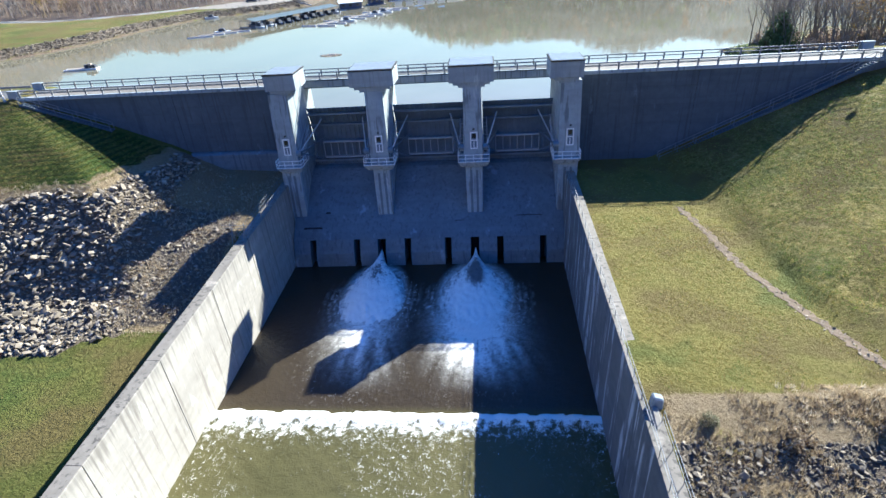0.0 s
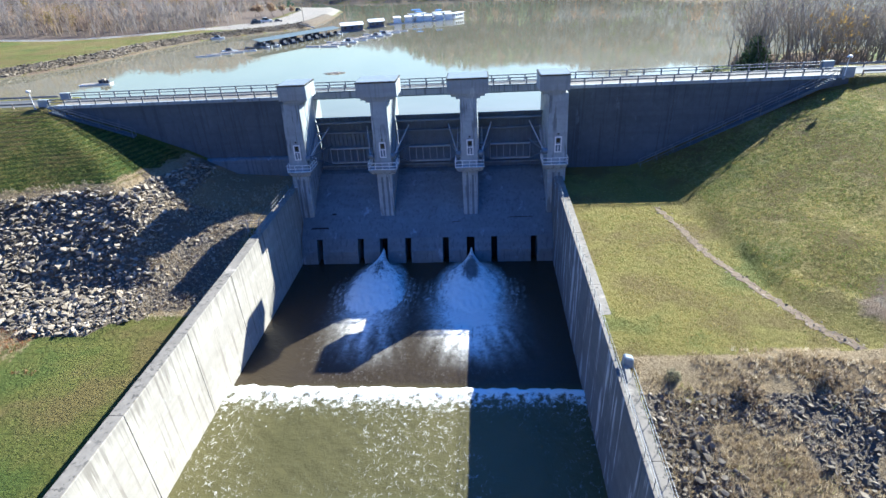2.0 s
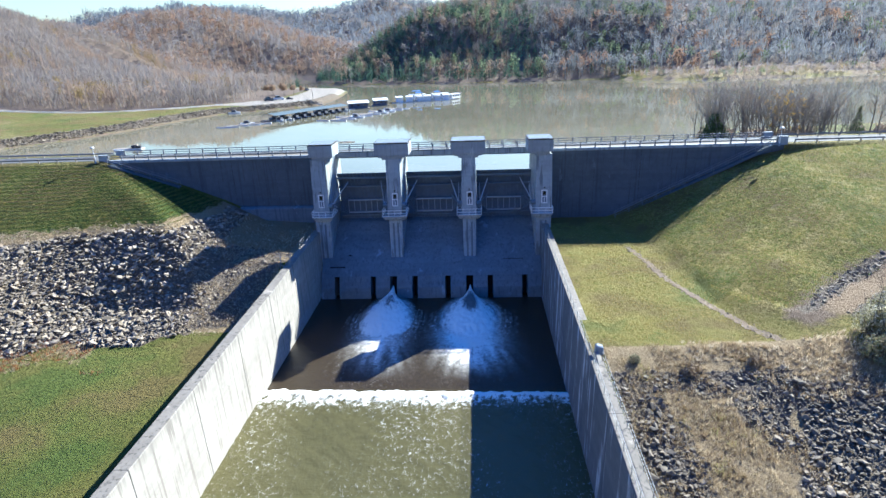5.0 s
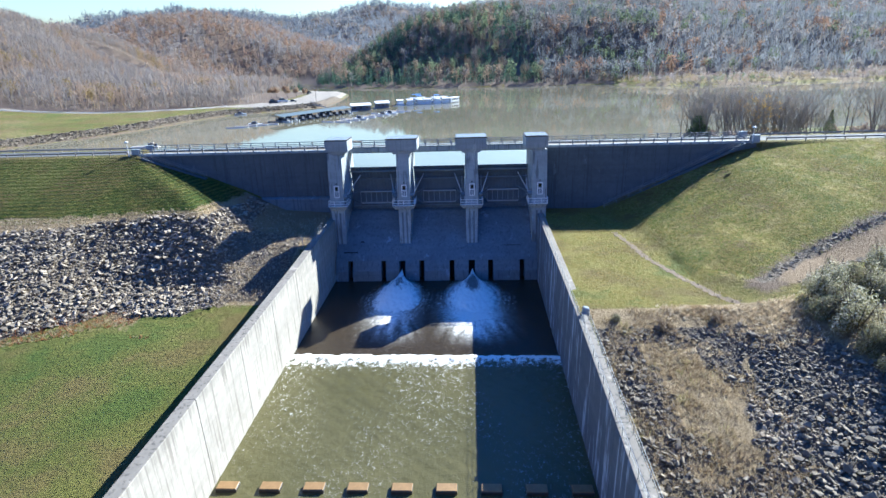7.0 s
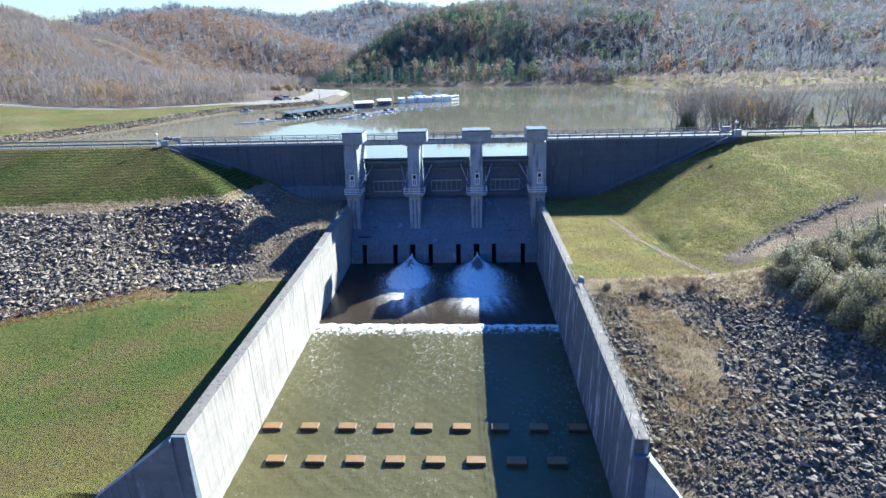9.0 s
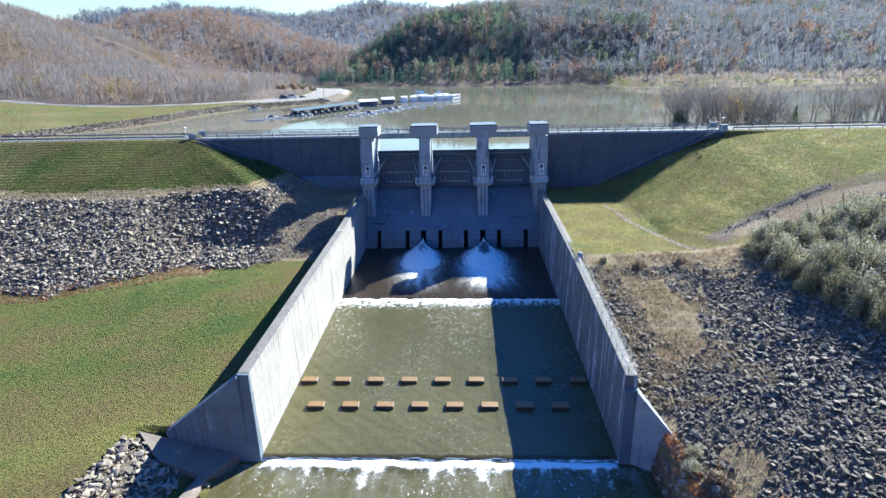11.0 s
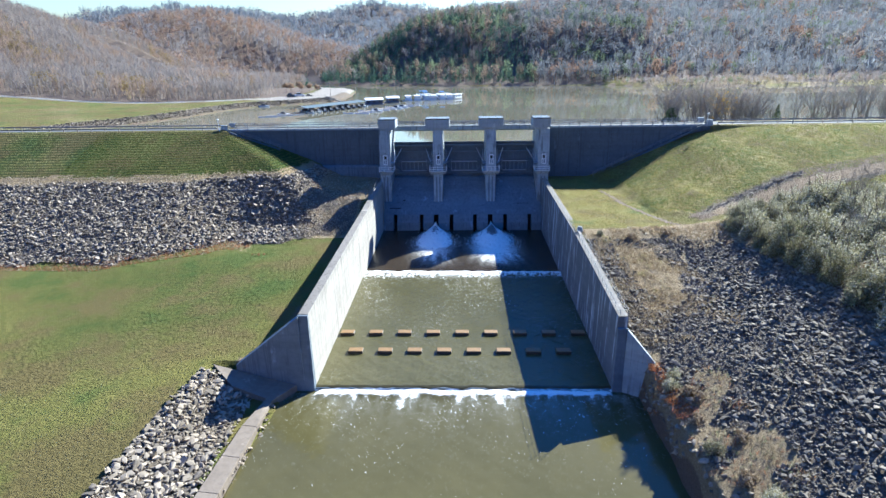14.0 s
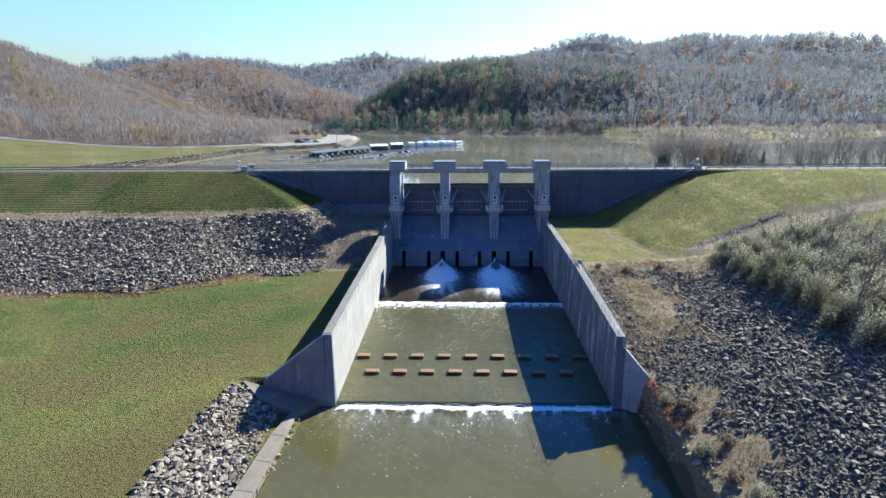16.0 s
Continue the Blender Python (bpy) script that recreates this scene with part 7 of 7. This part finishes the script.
def house_boat(m, label, top, canopy):
    b = thing("house_boat", label, "houseboat", "houseboats at the marina")
    part("hull", hull_mesh(13.5, 4.4, 0.7), M_HULL, b)
    part("cabin", box(-5.4, 3.6, -1.9, 1.9, 0.7, 3.0, 0.12), M_HULL, b)
    for s in (-1, 1):
        for k in range(4):
            part("window", box(-4.7 + 2.0 * k, -3.4 + 2.0 * k, s * 1.9 - 0.03, s * 1.9 + 0.03, 1.6, 2.5), M_GLASS, b)
    part("roof", box(-6.0, 4.8, -2.15, 2.15, 3.0, 3.15, 0.05), top, b)
    if canopy:
        part("canopy", hexa([(-4.0, -1.9, 5.0), (1.5, -1.9, 5.0), (1.5, 1.9, 5.0), (-4.0, 1.9, 5.0)], [(-3.8, -1.5, 5.3), (1.3, -1.5, 5.3), (1.3, 1.5, 5.3), (-3.8, 1.5, 5.3)], 0.04), M_BLUE, b, "bright blue canvas canopy")
        for xx in (-3.8, 1.3):
            for yy in (-1.8, 1.8):
                part("canopy_pole", bar((xx, yy, 3.1), (xx, yy, 5.05), 0.04, 5), M_STEEL, b)
    part("rail", rail_mesh([(-6.4, -1.9), (-6.4, 1.9)], 0.7, 0.95, 1.0), M_WHITE, b)
    part("bow_rail", rail_mesh([(3.8, -1.8), (5.2, -1.5), (5.2, 1.5), (3.8, 1.8)], 0.7, 0.95, 1.2), M_WHITE, b)
    b.matrix_basis = m


def dock(m, length, width, label):
    d = thing("floating_dock", label, "dock", "docks at the marina")
    n = max(3, int(length / 0.9))
    me = bpy.data.meshes.new("plank")
    bm = box(-length / n / 2 + 0.02, length / n / 2 - 0.02, -width / 2, width / 2, 0.38, 0.46)
    bm.to_mesh(me)
    bm.free()
    me.materials.append(M_TIMBER)
    for k in range(n):
        o = new("plank", me)
        o.parent = d
        o.location = (-length / 2 + length * (k + 0.5) / n, 0, 0)
    for s in (-1, 1):
        part("float", box(-length / 2, length / 2, s * width * 0.3 - 0.2, s * width * 0.3 + 0.2, -0.25, 0.38, 0.04), M_HULL, d)
    for xx in (-length / 2 + 0.2, length / 2 - 0.2):
        part("mooring_post", bar((xx, width / 2, -0.4), (xx, width / 2, 1.2), 0.09, 6), M_TIMBER, d)
    d.matrix_basis = m


WZ = WATER_LAKE
A, B = Vector((-85.5, 151.0)), Vector((-61.5, 194.0))
axis_deg = math.degrees(math.atan2(B.y - A.y, B.x - A.x))
mid, L = (A + B) / 2, (B - A).length
cov = thing("covered_dock", "long floating boat dock under a teal sheet roof", "covered dock")
W = 10.5
for s in (-1, 1):
    n = 18
    for k in range(n):
        xa, xb = -L / 2 + L * k / n, -L / 2 + L * (k + 1) / n - 0.04
        part("roof_sheet", hexa([(xa, 0.0, 3.55), (xb, 0.0, 3.55), (xb, s * W / 2, 2.75), (xa, s * W / 2, 2.75)], [(xa, 0.0, 3.63), (xb, 0.0, 3.63), (xb, s * W / 2, 2.83), (xa, s * W / 2, 2.83)]), M_ROOF, cov)
part("ridge_cap", box(-L / 2, L / 2, -0.25, 0.25, 3.62, 3.7, 0.02), M_ROOF, cov)
for k in range(11):
    x = -L / 2 + 0.4 + (L - 0.8) * k / 10
    for y in (-W / 2 + 0.3, 0.0, W / 2 - 0.3):
        part("post", bar((x, y, -0.5), (x, y, 2.8 if y else 3.5), 0.09, 6), M_STEEL, cov)
    part("roof_truss", box(x - 0.08, x + 0.08, -W / 2 + 0.2, W / 2 - 0.2, 2.55, 2.72), M_STEEL, cov)
    part("finger", box(x - 0.45, x + 0.45, -W / 2, W / 2, 0.15, 0.45, 0.03), M_TIMBER, cov)
part("walkway", box(-L / 2, L / 2, -0.9, 0.9, -0.2, 0.451, 0.03), M_TIMBER, cov)
cov.matrix_basis = pose(mid.x, mid.y, WZ, 0, 0, axis_deg)
base_m = pose(mid.x, mid.y, WZ, 0, 0, axis_deg)
rng = np.random.default_rng(80)
for k in range(10):
    x = -L / 2 + 0.4 + (L - 0.8) * (k + 0.5) / 10
    for s in (-1, 1):
        if s > 0 and k % 3 == 0:
            continue
        motor_boat(base_m @ pose(x, s * 4.3, 0, 0, 0, 90 * s + 180), [M_NAVY, M_CANVAS, M_HULL][int(rng.integers(0, 3))], "small covered motor boat moored under the dock roof")


def boat_house(m, w, d, label):
    h = thing("boat_house", label, "boathouse", "boathouses at the marina")
    part("float", box(-w / 2 - 0.8, w / 2 + 0.8, -d / 2 - 0.8, d / 2 + 0.8, -0.3, 0.4, 0.05), M_TIMBER, h)
    wall = part("wall", box(-w / 2, w / 2, -d / 2, d / 2, 0.4, 3.0, 0.04), M_NAVY, h)
    for k in range(3):
        part("window", box(-w / 2 + 1.0 + k * w / 3, -w / 2 + 2.2 + k * w / 3, -d / 2 - 0.03, -d / 2 + 0.05, 1.4, 2.4, 0.02), M_GLASS, wall)
    part("door", box(w / 2 - 0.04, w / 2 + 0.04, -0.5, 0.5, 0.42, 2.45, 0.02), M_WHITE, wall)
    for s in (-1, 1):
        part("roof", hexa([(-w / 2 - 0.5, 0, 4.1), (w / 2 + 0.5, 0, 4.1), (w / 2 + 0.5, s * (d / 2 + 0.6), 2.95), (-w / 2 - 0.5, s * (d / 2 + 0.6), 2.95)],
                          [(-w / 2 - 0.5, 0, 4.25), (w / 2 + 0.5, 0, 4.25), (w / 2 + 0.5, s * (d / 2 + 0.6), 3.1), (-w / 2 - 0.5, s * (d / 2 + 0.6), 3.1)]), M_WHITE, h, "white sheet roof")
    h.matrix_basis = m


boat_house(pose(-54.5, 203.5, WZ, 0, 0, 18), 10.5, 6.5, "floating dark blue boathouse with a white roof")
boat_house(pose(-44.5, 217, WZ, 0, 0, 18), 7.5, 6.0, "floating dark blue boathouse with a white roof")
for i, (x, y, r, c) in enumerate(((-36, 236, 100, False), (-30, 238, 96, False), (-24.5, 240, 105, True), (-19, 241, 92, False), (-13.5, 243, 98, True), (-8, 245, 94, False), (-3, 247, 60, False), (-26, 254, 20, True), (-12, 257, 15, False))):
    house_boat(pose(x, y, WZ, 0, 0, r), "white houseboat with a blue canopy at the dock" if c else "white houseboat moored in a row", M_WHITE, c)
dock(pose(-25, 233.5, WZ, 0, 0, 18), 30, 1.8, "long timber walkway dock beside the houseboats")
dock(pose(-58.5, 198, WZ, 0, 0, 30), 12, 1.8, "timber walkway dock between dock roof and boathouse")
dock(pose(-44, 171, WZ, 0, 0, 64), 52, 1.6, "long timber spine dock with side fingers")
for k in range(9):
    t = k / 8
    px, py = -55 + 23 * t, 147 + 47 * t
    dock(pose(px + 3.5, py - 1.5, WZ, 0, 0, -16 + rng.uniform(-3, 3)), 7.5, 1.0, "short timber finger dock")
    if k % 2 == 0:
        dock(pose(px - 4.2, py + 1.0, WZ, 0, 0, -16 + rng.uniform(-3, 3)), 6.5, 1.0, "short timber finger dock")
    if k in (2, 5, 6):
        motor_boat(pose(px + 3.8, py - 3.2, WZ, 0, 0, -16), M_HULL, "small white motor boat tied to a finger dock")
for px, py in ((-97, 133.5), (-94.5, 137.5), (-90.5, 140.5), (-86.5, 143.5)):
    dock(pose(px, py, WZ, 0, 0, 12), 9.5, 1.1, "short timber finger dock")
motor_boat(pose(-92, 142.5, WZ, 0, 0, 12), M_HULL, "small white motor boat tied to a finger dock")
motor_boat(pose(-121.5, 197.5, WZ, 0, 0, 15), M_HULL, "white pontoon boat lying at the riprap shore")
gang = thing("gangway", "sloping pale metal gangway from shore to dock", "gangway")
part("deck", beam((-93, 235.5, 18.1), (-80, 226, 16.2), 0.5), M_STEEL, gang)
part("handrail", bar((-93, 236.2, 19.2), (-80, 226.7, 17.3), 0.06, 5), M_STEEL, gang)
part("handrail", bar((-93, 234.8, 19.2), (-80, 225.3, 17.3), 0.06, 5), M_STEEL, gang)


def car(m, paint, size, label, name="car"):
    l, w, h = size
    c = thing(name, label, name, "parked vehicles")
    part("body", hexa([(-l / 2, -w / 2, 0.35), (l / 2, -w / 2, 0.35), (l / 2, w / 2, 0.35), (-l / 2, w / 2, 0.35)], [(-l / 2 + 0.1, -w / 2, h * 0.58), (l / 2 - 0.15, -w / 2, h * 0.55), (l / 2 - 0.15, w / 2, h * 0.55), (-l / 2 + 0.1, w / 2, h * 0.58)], 0.1), paint, c)
    cab = part("cabin", hexa([(-l * 0.38, -w * 0.47, h * 0.57), (l * 0.22, -w * 0.47, h * 0.57), (l * 0.22, w * 0.47, h * 0.57), (-l * 0.38, w * 0.47, h * 0.57)], [(-l * 0.3, -w * 0.4, h), (l * 0.06, -w * 0.4, h), (l * 0.06, w * 0.4, h), (-l * 0.3, w * 0.4, h)], 0.06), M_GLASS, c)
    part("roof", box(-l * 0.29, l * 0.05, -w * 0.39, w * 0.39, h, h + 0.04, 0.01), paint, cab)
    for sx in (-0.32, 0.32):
        for sy in (-1, 1):
            wh = part("wheel", bar((sx * l, sy * (w / 2 - 0.2), 0.34), (sx * l, sy * (w / 2 + 0.02), 0.34), 0.34, 12), M_RUBBER, c)
            part("rim", bar((sx * l, sy * (w / 2 + 0.02), 0.34), (sx * l, sy * (w / 2 + 0.04), 0.34), 0.2, 10), M_STEEL, wh)
    c.matrix_basis = m


for x, y, r, paint, size, label, name in ((-116, 236.5, 25, M_CAR, (5.8, 2.0, 1.9), "dark pickup truck parked at the gravel lot", "truck"), (-112, 243, 25, M_CARW, (6.5, 2.3, 2.7), "pale box van parked at the gravel lot", "van"),
                                          (-106.5, 246.5, 15, M_CAR, (4.6, 1.8, 1.5), "dark car parked at the gravel lot", "car"), (-118.5, 243.5, 30, M_CAR, (5.6, 2.0, 2.0), "dark pickup truck parked at the gravel lot", "truck"), (-120, 330, 80, M_CAR, (5.0, 2.0, 2.2), "dark car on the far lake road", "car")):
    car(pose(x, y, hz(x, y) - 0.02, 0, 0, r), paint, size, label, name)

pole = thing("utility_pole", "brown timber utility pole by the gravel lot", "utility pole")
pz = hz(-90.5, 243)
part("mast", bar((-90.5, 243, pz - 0.3), (-90.5, 243, pz + 9.5), 0.2, 8, 0.13), M_TIMBER, pole)
part("crossarm", box(-91.9, -89.1, 242.9, 243.1, pz + 8.6, pz + 8.85, 0.02), M_TIMBER, pole)
for dx in (-1.2, 0.0, 1.2):
    part("insulator", bar((-90.5 + dx, 243, pz + 8.85), (-90.5 + dx, 243, pz + 9.15), 0.07, 6), M_CAP, pole)


def leafy_tree(m, h, cols, label):
    t = thing("autumn_tree", label, "tree", "trees by the gravel lot")
    r3 = np.random.default_rng(int(h * 100))
    bm, tips = branching(r3, h, 2, 0.8)
    tk = part("trunk", bm, M_TWIG, t)
    set_tint(tk, (0.22, 0.18, 0.15))
    f = leaf_shell(900, r3, h * 0.33, h * 0.5, 0.5, cols, 18)
    f.parent = t
    f.location = (0, 0, h * 0.38)
    t.matrix_basis = m


for x, y, h in ((-128, 278, 9.5), (-122, 283, 8.6), (-117, 288, 9.1), (-126, 292, 10.2), (-112, 292, 7.7), (-134, 284, 8.9)):
    leafy_tree(pose(x, y, hz(x, y) - 0.1), h, [(0.38, 0.27, 0.17), (0.30, 0.20, 0.13), (0.42, 0.33, 0.20)], "tawny half-bare tree by the gravel lot")

raft = thing("work_barge", "small moored barge with clutter on its deck", "barge")
part("hull", hexa([(-4.2, -1.2, -0.3), (4.0, -1.2, -0.3), (4.0, 1.2, -0.3), (-4.2, 1.2, -0.3)], [(-5.0, -1.4, 0.45), (4.4, -1.4, 0.45), (4.4, 1.4, 0.45), (-5.0, 1.4, 0.45)], 0.06), M_HULL, raft)
part("deck", box(-4.6, 4.2, -1.2, 1.2, 0.45, 0.5), M_TIMBER, raft)
for k, (x, s) in enumerate(((1.2, 0.9), (2.3, 1.2), (3.3, 0.8))):
    part("crate", box(x - 0.45, x + 0.45, -0.5, 0.5, 0.5, 0.5 + s, 0.05), M_TIMBER if k % 2 else M_CANVAS, raft)
part("winch", bar((2.8, -0.9, 0.9), (2.8, 0.9, 0.9), 0.35, 10), M_RUBBER, raft)
raft.matrix_basis = pose(-107, 79.5, WZ, 0, 0, 8)

mud = thing("debris_mat", "floating mat of brown driftwood on the lake", "driftwood")
r4 = np.random.default_rng(91)
bm = bmesh.new()
bmesh.ops.create_icosphere(bm, subdivisions=3, radius=1.0)
for v in bm.verts:
    u = 1 + 0.16 * math.sin(5 * math.atan2(v.co.y, v.co.x) + 1.0) * math.hypot(v.co.x, v.co.y)
    v.co = Vector((2.9 * u * v.co.x, 1.5 * u * v.co.y, 0.3 * v.co.z + 0.05 * math.sin(9 * v.co.x + 7 * v.co.y)))
part("silt_heap", bm, M_DRAIN, mud)
for k in range(60):
    a, rad = r4.uniform(0, 6.283), math.sqrt(r4.uniform(0, 1))
    x, y, t = 2.6 * rad * math.cos(a), 1.3 * rad * math.sin(a), r4.uniform(0, 3.14)
    part("log", bar((x - 0.8 * math.cos(t), y - 0.8 * math.sin(t), 0.05 + 0.25 * (1 - rad)), (x + 0.8 * math.cos(t), y + 0.8 * math.sin(t), 0.1 + 0.3 * (1 - rad)), 0.13, 5, 0.08), M_TIMBER, mud)
mud.matrix_basis = pose(-34.2, 82, WZ - 0.05)
